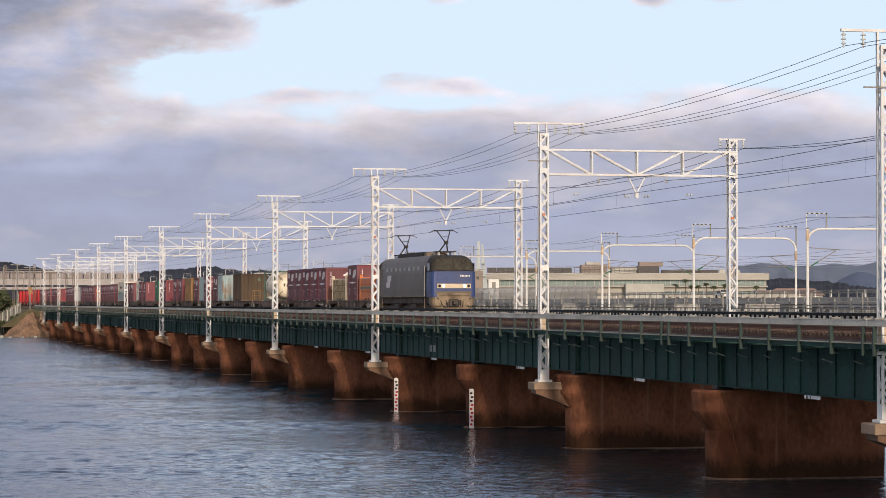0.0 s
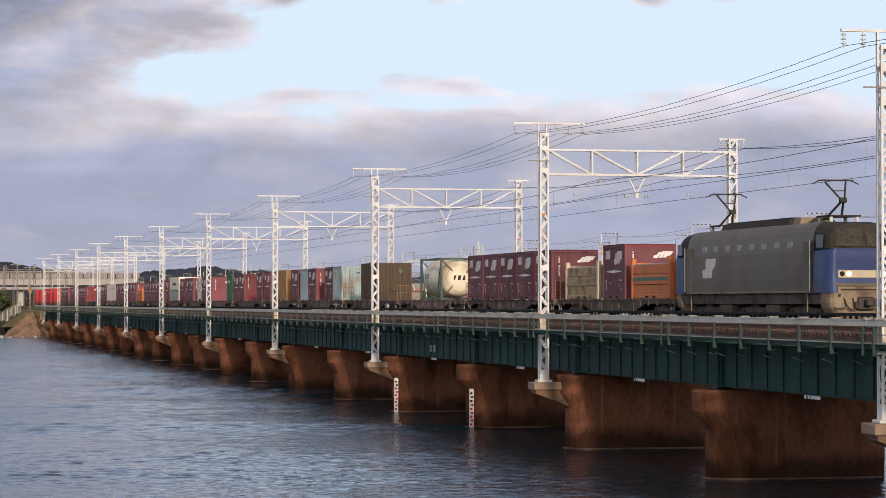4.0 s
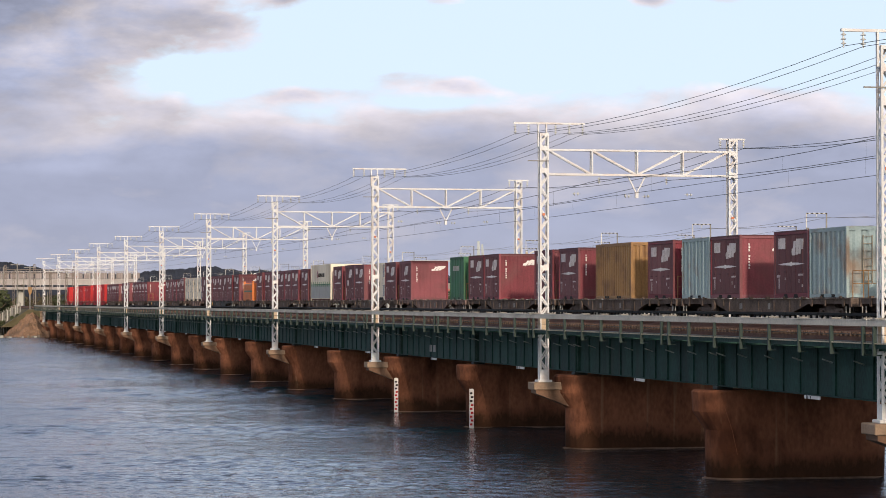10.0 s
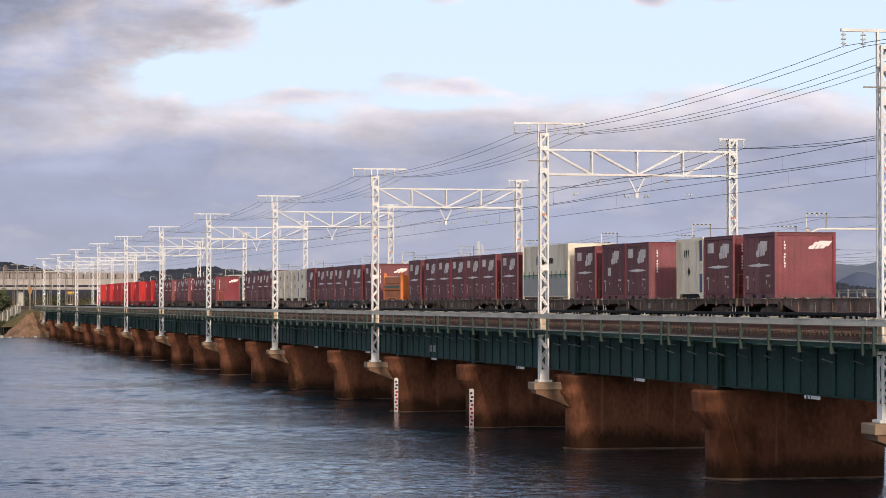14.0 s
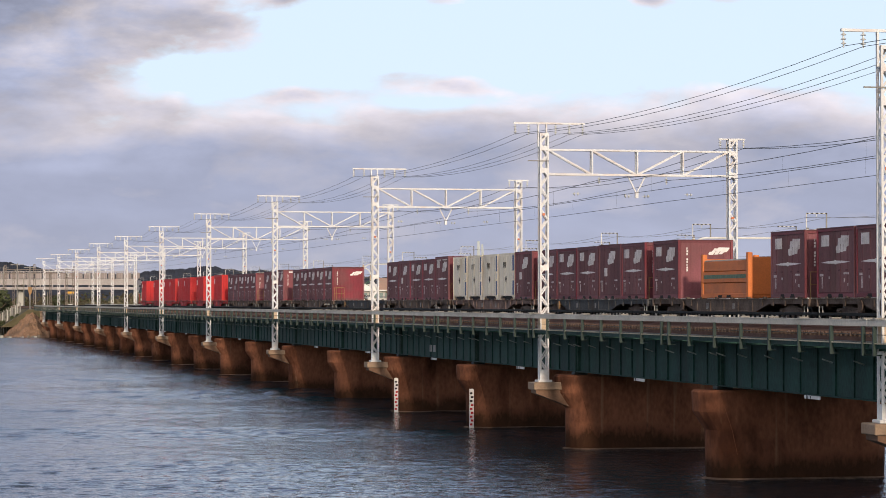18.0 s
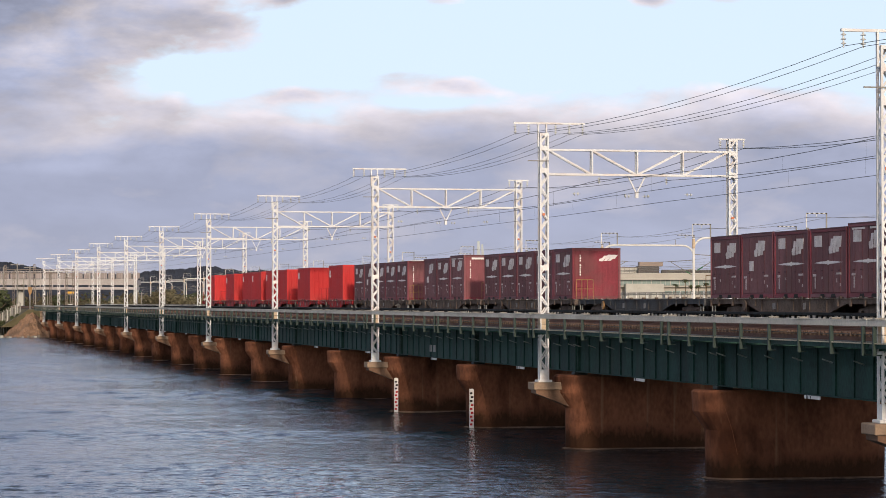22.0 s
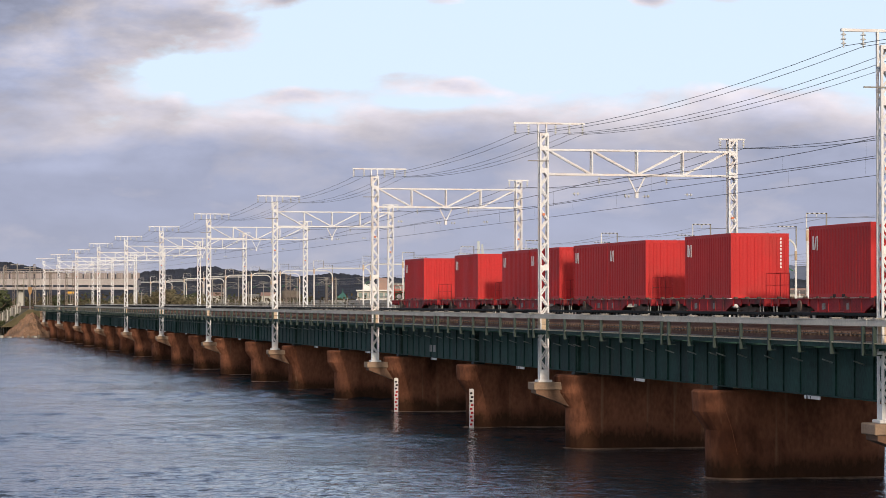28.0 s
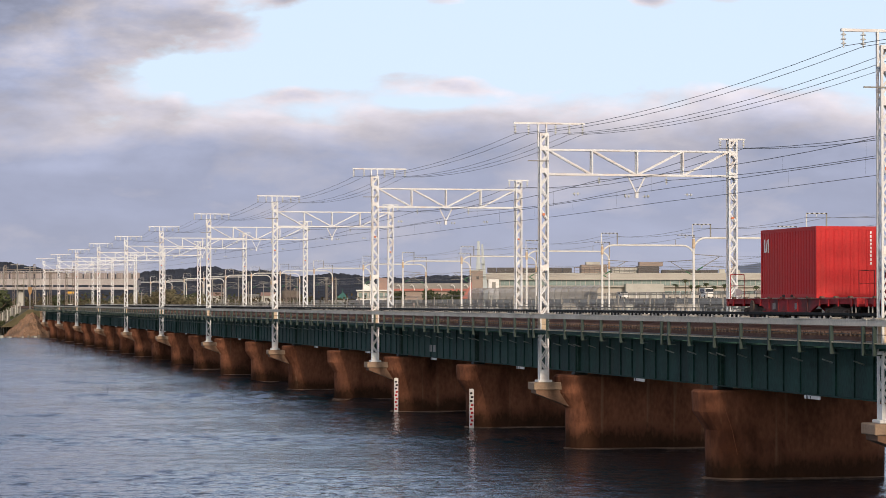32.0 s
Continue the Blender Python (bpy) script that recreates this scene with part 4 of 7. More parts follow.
# ---- water, land and distance ----
def build_water():
    """One sheet of water round the viewpoint, with real waves where they can be told apart."""
    rng = np.random.default_rng(4)
    radii = [0.0, 20.0, 45.0, 62.0]
    while radii[-1] < 900:
        r = radii[-1]
        radii.append(r + max(0.12, r * r / 56000))
    radii += [1200, 1800, 2800, 4800]
    angles = [radians(a) for a in np.concatenate([np.arange(0.0, 25.0, 0.042), np.arange(25.0, 358.0, 11.1)])]
    R, A = np.meshgrid(np.array(radii), np.array(angles), indexing="ij")
    X, Y = R * np.sin(A), R * np.cos(A)
    step = np.gradient(R, axis=0)
    Z = np.zeros_like(X)
    gust = np.zeros_like(X)
    for k in range(9):
        lam, a = rng.uniform(18, 70), rng.uniform(-0.5, 0.5) + 1.2
        gust += np.sin((X * math.cos(a) + Y * math.sin(a) * 1.6) * 2 * math.pi / lam + rng.uniform(0, 6.28))
    gust = np.clip(0.9 + 0.16 * gust, 0.5, 1.4)
    for k in range(190):
        if k < 100:
            lam = 0.36 * (1.15 / 0.36) ** rng.uniform(0, 1)
            amp = 0.0027 * lam ** 0.8
        else:
            lam = 1.4 * (9.0 / 1.4) ** rng.uniform(0, 1)
            amp = 0.00022 * lam
        a = rng.normal(1.5, 0.5)
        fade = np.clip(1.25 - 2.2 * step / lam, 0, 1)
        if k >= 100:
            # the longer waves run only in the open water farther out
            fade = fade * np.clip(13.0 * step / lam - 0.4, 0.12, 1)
        Z += fade * amp * np.sin((X * math.cos(a) + Y * math.sin(a)) * 2 * math.pi / lam + rng.uniform(0, 6.28))
    # short crests that look longer across than along the line of sight
    white = np.fft.rfft2(rng.normal(size=X.shape))
    fr, fa = np.fft.fftfreq(X.shape[0])[:, None], np.fft.rfftfreq(X.shape[1])[None, :]
    lanes = np.fft.irfft2(np.fft.rfft2(rng.normal(size=X.shape)) * np.exp(-19.74 * (81.0 * fr * fr + 3600.0 * fa * fa)), s=X.shape)
    lanes = np.clip(0.95 + 0.4 * lanes / lanes.std(), 0.45, 2.0)
    for sr, sa, slope in ((0.7, 3.6, 0.070), (0.7, 10.0, 0.030)):
        f = np.fft.irfft2(white * np.exp(-19.74 * (sr * sr * fr * fr + sa * sa * fa * fa)), s=X.shape)
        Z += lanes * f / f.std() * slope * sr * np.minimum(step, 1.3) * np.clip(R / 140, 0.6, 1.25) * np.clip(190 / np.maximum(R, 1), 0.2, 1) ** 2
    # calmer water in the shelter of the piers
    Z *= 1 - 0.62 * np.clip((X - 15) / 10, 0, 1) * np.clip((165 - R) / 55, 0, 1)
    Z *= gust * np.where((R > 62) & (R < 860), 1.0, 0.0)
    nr, na = X.shape
    co = np.stack([X, Y, Z], -1).reshape(-1, 3)
    i, j = np.meshgrid(np.arange(nr - 1), np.arange(na), indexing="ij")
    jn = (j + 1) % na
    q = np.stack([i * na + j, (i + 1) * na + j, (i + 1) * na + jn, i * na + jn], -1).reshape(-1, 4)
    me = bpy.data.meshes.new("water")
    me.vertices.add(len(co))
    me.vertices.foreach_set("co", co.ravel())
    me.loops.add(q.size)
    me.loops.foreach_set("vertex_index", q.ravel())
    me.polygons.add(len(q))
    me.polygons.foreach_set("loop_start", np.arange(len(q)) * 4)
    me.update(calc_edges=True)
    bm = bmesh.new()
    bm.from_mesh(me)
    bmesh.ops.reverse_faces(bm, faces=[f for f in bm.faces if f.normal.z < 0])
    bm.to_mesh(me)
    bm.free()
    me.materials.append(M_WATER)
    me.shade_smooth()
    return tagged(new("water", me), "rippled blue-grey lagoon water under the bridge", "water", kind="structure")


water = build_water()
VIEW_TURN = -12.18


def facing(name, label, category, at, group=""):
    """A thing whose front looks back towards the viewpoint's shore."""
    ob = thing(name, label, category, group, (at[0], at[1], 0))
    ob.rotation_euler = (0, 0, radians(VIEW_TURN))
    return ob


def ridge(name, tops, material, label, rough, seed, category="hill", fine=1.0):
    """A long hill with a wandering crest through the given summits (x, y, z)."""
    s = Shape()
    n = 70
    rows = []
    for (x0, y0, z0), (x1, y1, z1) in zip(tops, tops[1:]):
        for i in range(n):
            f = i / n
            x, y, z = x0 + (x1 - x0) * f, y0 + (y1 - y0) * f, z0 + (z1 - z0) * (f * f * (3 - 2 * f))
            k = (x * 0.9 - y * 0.2)
            z = max(1.0, z + rough * (noise.noise((k * 0.008 + seed, 3.1, 0)) + 0.6 * noise.noise((k * 0.03 + seed, 7.3, 0)) + fine * (0.20 * noise.noise((k * 0.11 + seed, 9.3, 0)) + 0.16 * noise.noise((k * 0.31 + seed, 2.3, 0)) + 0.10 * noise.noise((k * 0.9 + seed, 4.3, 0)))))
            w = 1.0 + 0.03 * noise.noise((k * 0.02, seed, 1.0))
            rows.append(((x * 0.86, y * 0.86, 0.6), (x * 0.93 * w, y * 0.93 * w, 0.6 + (z - 0.6) * (0.55 + 0.2 * noise.noise((k * 0.03, seed, 5.0)))), (x, y, z), (x * 1.04, y * 1.04, 0.6)))
    s.add([p for r in rows for p in r], [(i * 4 + j, (i + 1) * 4 + j, (i + 1) * 4 + j + 1, i * 4 + j + 1) for i in range(len(rows) - 1) for j in range(3)])
    return tagged(part(name, s, material), label, category, kind="structure")


ridge("hill", [(-104.6, 2682.4, 36.0), (82.9, 2641.8, 40.7), (129.8, 2631.6, 43.6), (154.6, 2626.3, 40.0), (193.3, 2618.1, 38.0), (248.4, 2606.1, 39.1), (298.1, 2595.3, 43.1), (336.7, 2587.1, 36.3), (402.9, 2572.9, 34.1), (469.1, 2558.6, 34.6), (535.3, 2544.3, 34.1), (590.5, 2532.4, 32.4), (604.3, 2529.4, 36.3), (620.8, 2525.9, 31.8), (667.7, 2515.9, 27.9), (734.0, 2501.7, 23.9), (833.3, 2480.5, 8.7)], M_HILLNEAR, "dark wooded low hills beyond the lagoon", 7, 0.0)
ridge("hill", [(700.4, 2099.9, 8.3), (728.4, 2093.5, 24.6), (747.0, 2089.4, 28.4), (770.4, 2084.5, 25.5), (793.7, 2079.4, 25.5), (821.8, 2073.5, 19.8), (891.8, 2058.4, 17.9), (985.2, 2038.4, 9.3)], M_HILLNEAR, "dark wooded low hills beyond the lagoon", 7, 8.0)
ridge("far_mountain", [(1357.2, 4413.9, 12.4), (1425.4, 4398.5, 42.3), (1483.8, 4385.4, 68.3), (1518.0, 4377.8, 75.3), (1557.0, 4369.5, 71.3), (1610.7, 4358.0, 67.3), (1664.4, 4346.2, 75.3), (1735.6, 4330.9, 74.3), (1913.4, 4293.0, 52.3), (2157.5, 4241.1, 12.4)], M_HILLFAR, "hazy blue mountains on the horizon", 9, 4.0, "mountain", 0.0)
ridge("far_mountain", [(1505.9, 4074.6, 21.3), (1578.7, 4058.1, 56.8), (1651.8, 4042.7, 40.0), (1743.1, 4023.5, 16.7)], M_HILLFAR2, "deeper blue hill before the mountains", 7, 14.0, "mountain", 0.0)

# the land behind the lagoon, with a low bank to the water
land = Shape()
for x0, x1, y0 in ((-3500, 60, 506), (60, 140, 640), (140, 3500, 700)):
    land.box(x0, x1, y0 + 6, 4900, -1, 2.0)
    land.prism([(y0, -1.0), (y0, 0.0), (y0 + 6, 2.0), (y0 + 6, -1.0)], "x", x0, x1)
tagged(part("ground", land, M_GROUND), "dull grassy shore land behind the lagoon", "ground", kind="structure")

emb = Shape().prism([(22.0, 1.8), (27.2, 5.14), (38.6, 5.14), (43.5, 1.8)], "y", 497, 1100)
tagged(part("railway_embankment", emb, M_GROUND), "grey ballasted embankment carrying the tracks ashore", "embankment", kind="structure")
near_emb = Shape().prism([(20.0, -2.0), (27.2, 5.14), (38.6, 5.14), (45.5, -2.0)], "y", -520, 9.0)
tagged(part("railway_embankment", near_emb, M_BALLAST), "grey ballasted embankment carrying the tracks ashore", "embankment", kind="structure")
tagged(part("abutment", Shape().box(29.2, 38.0, 492.6, 495.0, -1, 3.25).box(29.2, 38.0, 493.6, 495.0, 3.25, 5.16), M_BRACKET), "pale concrete bridge abutment at the shore", "abutment", kind="structure")


def mound():
    s = Shape()
    n, m = 84, 26
    vs, fs = [], []
    for j in range(m + 1):
        for i in range(n):
            a, r = 2 * math.pi * i / n, j / m
            x, y = 5.8 * r * math.cos(a), 11.5 * r * math.sin(a)
            z = 5.3 * (1 - r ** 1.1) + (0.55 * noise.noise((x * 0.5, y * 0.5, 2.0)) + 0.45 * noise.noise((x * 1.3, y * 1.3, 5.0)) + 0.3 * noise.noise((x * 2.9, y * 2.9, 8.0))) * (1 if j < m else 0) - 0.3
            vs.append((x, y, z))
    for j in range(m):
        for i in range(n):
            fs.append((j * n + i, j * n + (i + 1) % n, (j + 1) * n + (i + 1) % n, (j + 1) * n + i))
    s.add(vs, fs)
    ob = part("earth_bank", s, M_EARTH, at=(28.0, 498.5, 0))
    tagged(ob, "bare orange-brown earth bank at the bridge end", "earth bank", kind="structure")


mound()


def leaf_cloud(s, c, rx, ry, rz, n, size, rng):
    """Many small leaf clumps in an uneven crown."""
    for _ in range(n):
        u = rng.uniform(-1, 1)
        a = rng.uniform(0, 2 * math.pi)
        k = (1 - u * u) ** 0.5
        q = rng.uniform(0.35, 1.0) ** 0.6
        lump = 0.72 + 0.4 * noise.noise((math.cos(a) * 1.7 + c[0], math.sin(a) * 1.7 + c[1], u * 1.7))
        p = Vector((c[0] + rx * k * math.cos(a) * q * lump, c[1] + ry * k * math.sin(a) * q * lump, c[2] + rz * u * q * lump))
        d1 = Vector((rng.uniform(-1, 1), rng.uniform(-1, 1), rng.uniform(-0.7, 0.7))).normalized() * size * rng.uniform(0.6, 1.3)
        d2 = d1.cross(Vector((rng.uniform(-1, 1), rng.uniform(-1, 1), rng.uniform(-1, 1)))).normalized() * size * rng.uniform(0.4, 0.8)
        s.add([p - d1, p + d2, p + d1, p - d2], [(0, 1, 2, 3)])


def tree(at, h, r, material, label, seed, name="tree", dens=520, base=None):
    rng = random.Random(seed)
    t = thing(name, label, name, "trees and bushes on the shore", at)
    tr = Shape()
    p = Vector((0, 0, -0.3))
    for k in range(4):
        q = Vector((rng.uniform(-0.08, 0.08) * h, rng.uniform(-0.08, 0.08) * h, h * 0.16 * (k + 1)))
        tr.tube(p, q, 0.035 * h * (1 - 0.2 * k), 7, 0.035 * h * (0.8 - 0.2 * k))
        p = q
    trunk = part("trunk", tr, M_BARK, t)
    for k in range(5):
        a = 2 * math.pi * k / 5 + rng.uniform(-0.4, 0.4)
        z = h * rng.uniform(0.3, 0.55)
        part("limb", Shape().tube((0, 0, z), (math.cos(a) * r * 0.6, math.sin(a) * r * 0.6, z + h * 0.22), 0.014 * h, 6, 0.006 * h), M_BARK, trunk)
    cr = Shape()
    for k in range(7):
        a = 2 * math.pi * k / 7
        c = (math.cos(a) * r * 0.45, math.sin(a) * r * 0.45, h * rng.uniform(0.42, 0.74))
        leaf_cloud(cr, c, r * 0.62, r * 0.62, h * 0.26, dens // 7, 0.05 * h, rng)
    part("crown", cr, material, t)
    return t


def bush(at, w, h, material, label, seed):
    rng = random.Random(seed)
    t = thing("bush", label, "bush", "trees and bushes on the shore", at)
    stem = Shape()
    for k in range(5):
        stem.tube((rng.uniform(-0.2, 0.2) * w, 0, -0.2), (rng.uniform(-0.4, 0.4) * w, rng.uniform(-0.2, 0.2) * w, h * 0.6), 0.06, 5, 0.02)
    part("stems", stem, M_BARK, t)
    cr = Shape()
    for k in range(6):
        leaf_cloud(cr, (rng.uniform(-0.4, 0.4) * w, rng.uniform(-0.2, 0.2) * w, h * rng.uniform(0.3, 0.6)), w * 0.33, w * 0.3, h * 0.42, 230, 0.055 * h, rng)
    part("crown", cr, material, t)


for k, (p, h, r) in enumerate((((22.9, 529.3, 3.7), 7.8, 2.8), ((24.2, 534.1, 3.1), 5.8, 2.0), ((20.5, 529.8, 3.7), 9.2, 3.3))):
    tree((p[0], p[1], 2.0), h, r, M_LEAF, "dark green broadleaf tree on the shore", 20 + k)
for k, (p, w, h) in enumerate((((25.5, 528.7, 4.2), 2.6, 2.6), ((66.2, 691.1, 5.1), 9, 7.6), ((71.3, 690.2, 5.1), 10, 9.2), ((76.5, 699.4, 5.1), 11, 9.8), ((80.3, 688.5, 5.1), 8, 7.4), ((89.0, 717.6, 5.0), 9, 5.2), ((93.6, 716.6, 5.0), 10, 6.2), ((99.2, 725.6, 5.0), 9, 5.6), ((103.1, 724.7, 5.0), 8, 4.6), ((53.0, 640.5, 5.2), 9, 6.6), ((57.8, 638.4, 5.2), 8, 7.0), ((48.0, 638.3, 5.2), 8, 5.8))):
    bush((p[0], p[1], 2.0), w, h, M_LEAF if k == 0 else M_DRYLEAF, "bushy olive-brown winter shrub" if k != 0 else "low dark green leafy shrub", 60 + k)
for k, (x, y, z, w, h) in enumerate(((24.2, 502.0, 2.7, 1.5, 1.5), (22.6, 500.5, 1.8, 1.6, 1.7), (25.4, 503.0, 3.5, 1.1, 1.0))):
    bush((x, y, z), w, h, M_LEAF, "dark scrubby bush on the embankment slope", 90 + k)
for k, (p, h, r) in enumerate((((198.1, 939.5, 6.8), 10.4, 4.0), ((202.2, 938.7, 6.8), 9.4, 3.6), ((208.1, 942.5, 6.8), 9.9, 4.2), ((210.3, 936.9, 6.8), 8.9, 3.2), ((188.4, 951.9, 6.8), 9.9, 3.0), ((89.5, 758.8, 5.8), 8.6, 3.6))):
    tree((p[0], p[1], 2.0), h, r, M_LEAF, "round dark green tree before a building", 120 + k)


def far_woods():
    """A ragged belt of bare and evergreen trees along the far shore, as one mass."""
    rng = random.Random(9)
    for mat_, n, lo, hi, lab in ((M_WOODS, 230, 2.5, 6.5, "brownish belt of leafless trees along the far shore"), (M_LEAF, 90, 2.5, 6.0, "dark evergreen trees along the far shore")):
        s = Shape()
        for k in range(n):
            px = rng.uniform(-60, 640)
            a = radians(12.18 + (px - 784) / 80.4)
            d = rng.uniform(820, 1000)
            h = rng.uniform(lo, hi)
            leaf_cloud(s, (d * math.sin(a), d * math.cos(a), 2.0 + h * 0.75), h * 0.8, h * 0.6, h * 0.75, 42, 0.62, rng)
        tagged(part("far_woods", s, mat_), lab, "trees", kind="stuff")


far_woods()


def fence_panels():
    """Concrete panel fence that steps down the bank to the water."""
    f = thing("panel_fence", "weathered concrete panel fence on the bank", "fence", at=(0, 0, 0))
    for k in range(13):
        x, y = 20.0 + 0.5 * k, 505 + 0.2 * k
        z = 1.9 + 0.27 * k
        part("fence_post", Shape().box(x - 0.06, x + 0.06, y - 0.06, y + 0.06, 0, z + 1.5), M_FENCE, f)
        part("fence_panel", Shape().box(x + 0.16, x + 0.32, y + 0.02, y + 0.08, z - 1.4, z + 1.3), M_CONC if k % 3 else M_FENCE, f)


fence_panels()
rocks = thing("shore_rocks", "pale stones along the water's edge", "rock", at=(0, 0, 0))
for k in range(26):
    rr = random.Random(k)
    x, y = 10.5 + 0.72 * k + rr.uniform(-0.3, 0.3), 484.5 + rr.uniform(-1.5, 1.5)
    s = Shape()
    ring = [(x + 0.30 * rr.uniform(0.6, 1.3) * math.cos(a), y + 0.30 * rr.uniform(0.6, 1.3) * math.sin(a)) for a in np.arange(0, 6.2, 0.9)]
    s.prism(ring, "z", -0.3, rr.uniform(0.1, 0.5))
    part("stone", s, M_BALLAST if k % 3 else M_CONC, rocks)

# ---- the overpass and masts on the far shore ----
def overpass():
    o = facing("road_overpass", "pale concrete road overpass with a brownish fence", "overpass", (44.9, 645.1, 11.4))
    part("deck_beam", Shape().box(-40, 17.2, -2.0, 6, 10.75, 12.0, 0.06), M_OVER, o)
    part("lower_ledge", Shape().box(-40, 17.0, -2.6, 6, 9.65, 10.25), M_OVER, o)
    part("kerb", Shape().box(-40, 17.4, -2.3, -1.9, 12.0, 12.3), M_OVER, o)
    for k in range(96):
        x = -40 + k * 0.6
        part("fence_post", Shape().box(x - 0.06, x + 0.06, -2.25, -2.1, 12.3, 14.0), M_OVER if k % 3 else M_FENCE, o)
    for k in range(19):
        x = -39.5 + 3.0 * k
        part("web_rib", Shape().box(x - 0.12, x + 0.12, -2.3, -2.0, 10.25, 12.0), M_OVER, o)
    for k in range(29):
        x = -39.9 + k * 2.0
        part("fence_panel", Shape().box(x + 0.05, x + 1.75, -2.12, -2.06, 12.35, 13.8), M_PANELTAN, o)
    part("handrail", Shape().box(-40, 17.4, -2.3, -2.1, 14.0, 14.1), M_OVER, o)
    for x, w in ((-11.6, 0.6), (16.5, 0.4), (-26, 1.0)):
        part("pier", Shape().box(x - w, x + w, 0, 2, 1.5, 10.9), M_CONC, o)


overpass()


def pole(at, top, label, arms=(), r=0.16, material=None):
    p = thing("line_pole", label, "pole", "poles along the railway", (at[0], at[1], 0))
    part("shaft", Shape().tube((0, 0, 1.5), (0, 0, top), r, 8, r * 0.75), material or M_FENCE, p)
    for z, w in arms:
        part("arm", Shape().box(-w, w, -0.06, 0.06, z - 0.06, z + 0.06), material or M_FENCE, p)
    return p


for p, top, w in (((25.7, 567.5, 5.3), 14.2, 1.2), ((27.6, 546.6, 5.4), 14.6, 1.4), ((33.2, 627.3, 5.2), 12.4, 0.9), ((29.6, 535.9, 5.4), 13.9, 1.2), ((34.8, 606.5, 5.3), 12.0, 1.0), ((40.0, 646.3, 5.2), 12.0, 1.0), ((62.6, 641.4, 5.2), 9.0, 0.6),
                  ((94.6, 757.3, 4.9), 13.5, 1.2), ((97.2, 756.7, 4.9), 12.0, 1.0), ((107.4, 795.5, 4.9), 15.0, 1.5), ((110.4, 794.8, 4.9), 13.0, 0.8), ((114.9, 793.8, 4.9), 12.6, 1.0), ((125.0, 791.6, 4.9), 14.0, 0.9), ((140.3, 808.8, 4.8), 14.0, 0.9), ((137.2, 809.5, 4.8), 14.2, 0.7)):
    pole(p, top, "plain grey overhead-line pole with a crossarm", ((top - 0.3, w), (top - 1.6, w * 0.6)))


def station_gantry():
    """Brown steel posts and a light truss across the tracks where the bridge comes ashore."""
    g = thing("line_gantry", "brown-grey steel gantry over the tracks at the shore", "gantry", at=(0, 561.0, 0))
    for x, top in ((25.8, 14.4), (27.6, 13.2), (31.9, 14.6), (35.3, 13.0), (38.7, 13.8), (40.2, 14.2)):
        part("post", lattice_mast(top - 1.8, 0.42), M_STEELBROWN, g, at=(x, 0, 1.8))
    for z in (12.6, 13.5):
        part("chord", Shape().beam((25.8, 0, z), (40.2, 0, z), 0.12), M_STEELBROWN, g)
    for k in range(12):
        x = 25.8 + 1.2 * k
        part("brace", Shape().beam((x, 0, 12.6 if k % 2 else 13.5), (x + 1.2, 0, 13.5 if k % 2 else 12.6), 0.08), M_STEELBROWN, g)


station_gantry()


def lattice_tower(at, top, w, label):
    t = thing("lattice_tower", label, "lattice tower", "lattice towers behind the bridge", (at[0], at[1], 0))
    for sx in (-w, w):
        for sy in (-w, w):
            part("leg", Shape().box(sx - 0.1, sx + 0.1, sy - 0.1, sy + 0.1, 1.5, top), M_STEELBROWN, t)
    n = int((top - 2) / (2 * w))
    for k in range(n):
        a, b = 2 + (top - 2) * k / n, 2 + (top - 2) * (k + 1) / n
        part("brace", Shape().beam((-w, -w, a), (w, -w, b), 0.1).beam((w, -w, a), (-w, -w, b), 0.1), M_STEELBROWN, t)
        part("brace", Shape().beam((-w, w, a), (w, w, b), 0.1), M_STEELBROWN, t)
    return t


lattice_tower((122.3, 792.2, 4.9), 15.2, 0.7, "brown-grey steel lattice tower of a substation")
lattice_tower((138.4, 809.2, 4.8), 14.4, 1.3, "brown-grey steel lattice tower of a substation")
part("platform", Shape().box(-2.6, 2.6, -1.2, 1.2, 8.0, 10.2, 0.05), M_STEELBROWN, lattice_tower((124.7, 804.0, 4.8), 11.0, 1.6, "steel lattice tower with a broad equipment platform"))

sig = thing("signal_board", "orange signal board on a grey post", "signal", at=(29.1, 525.8, 5.4))
sig.location.z = 0
part("post", Shape().tube((0, 0, 3), (0, 0, 9.8), 0.1, 8), M_FENCE, sig)
part("board", Shape().prism([(-0.40, 8.7), (-0.40, 9.55), (0.40, 9.55), (0.40, 8.7), (0.16, 8.05), (-0.16, 8.05)], "y", -0.2, 0.05), M_YELLOW, sig)
for p, w, h, m, lab in (((35.6, 516.2, 5.9), 0.28, 1.0, M_TERRACREAM, "cream trackside cabinet"), ((36.4, 516.1, 5.9), 0.42, 1.05, M_PIPE, "white trackside cabinet")):
    cab = thing("trackside_cabinet", lab + " on the embankment", "cabinet", "cabinets beside the track", (p[0], p[1], 5.14))
    part("body", Shape().box(-w, w, -w, w, 0, h * 0.95, 0.03), m, cab)
    part("plinth", Shape().box(-w - 0.05, w + 0.05, -w - 0.05, w + 0.05, -1.6, 0.0), M_CONC, cab)
mach = thing("track_machine", "yellow machine parked beside the line", "machine", at=(42.7, 604.7, 8.5))
mach.location.z = 0
part("body", Shape().box(-0.9, 0.9, -0.5, 0.5, 8.5, 9.0, 0.1), M_MACHINE, mach)
part("chassis", Shape().box(-0.12, 0.12, -0.12, 0.12, 1.6, 8.5).box(-0.6, 0.6, -0.4, 0.4, 8.2, 8.5, 0.05), M_STEELBROWN, mach)

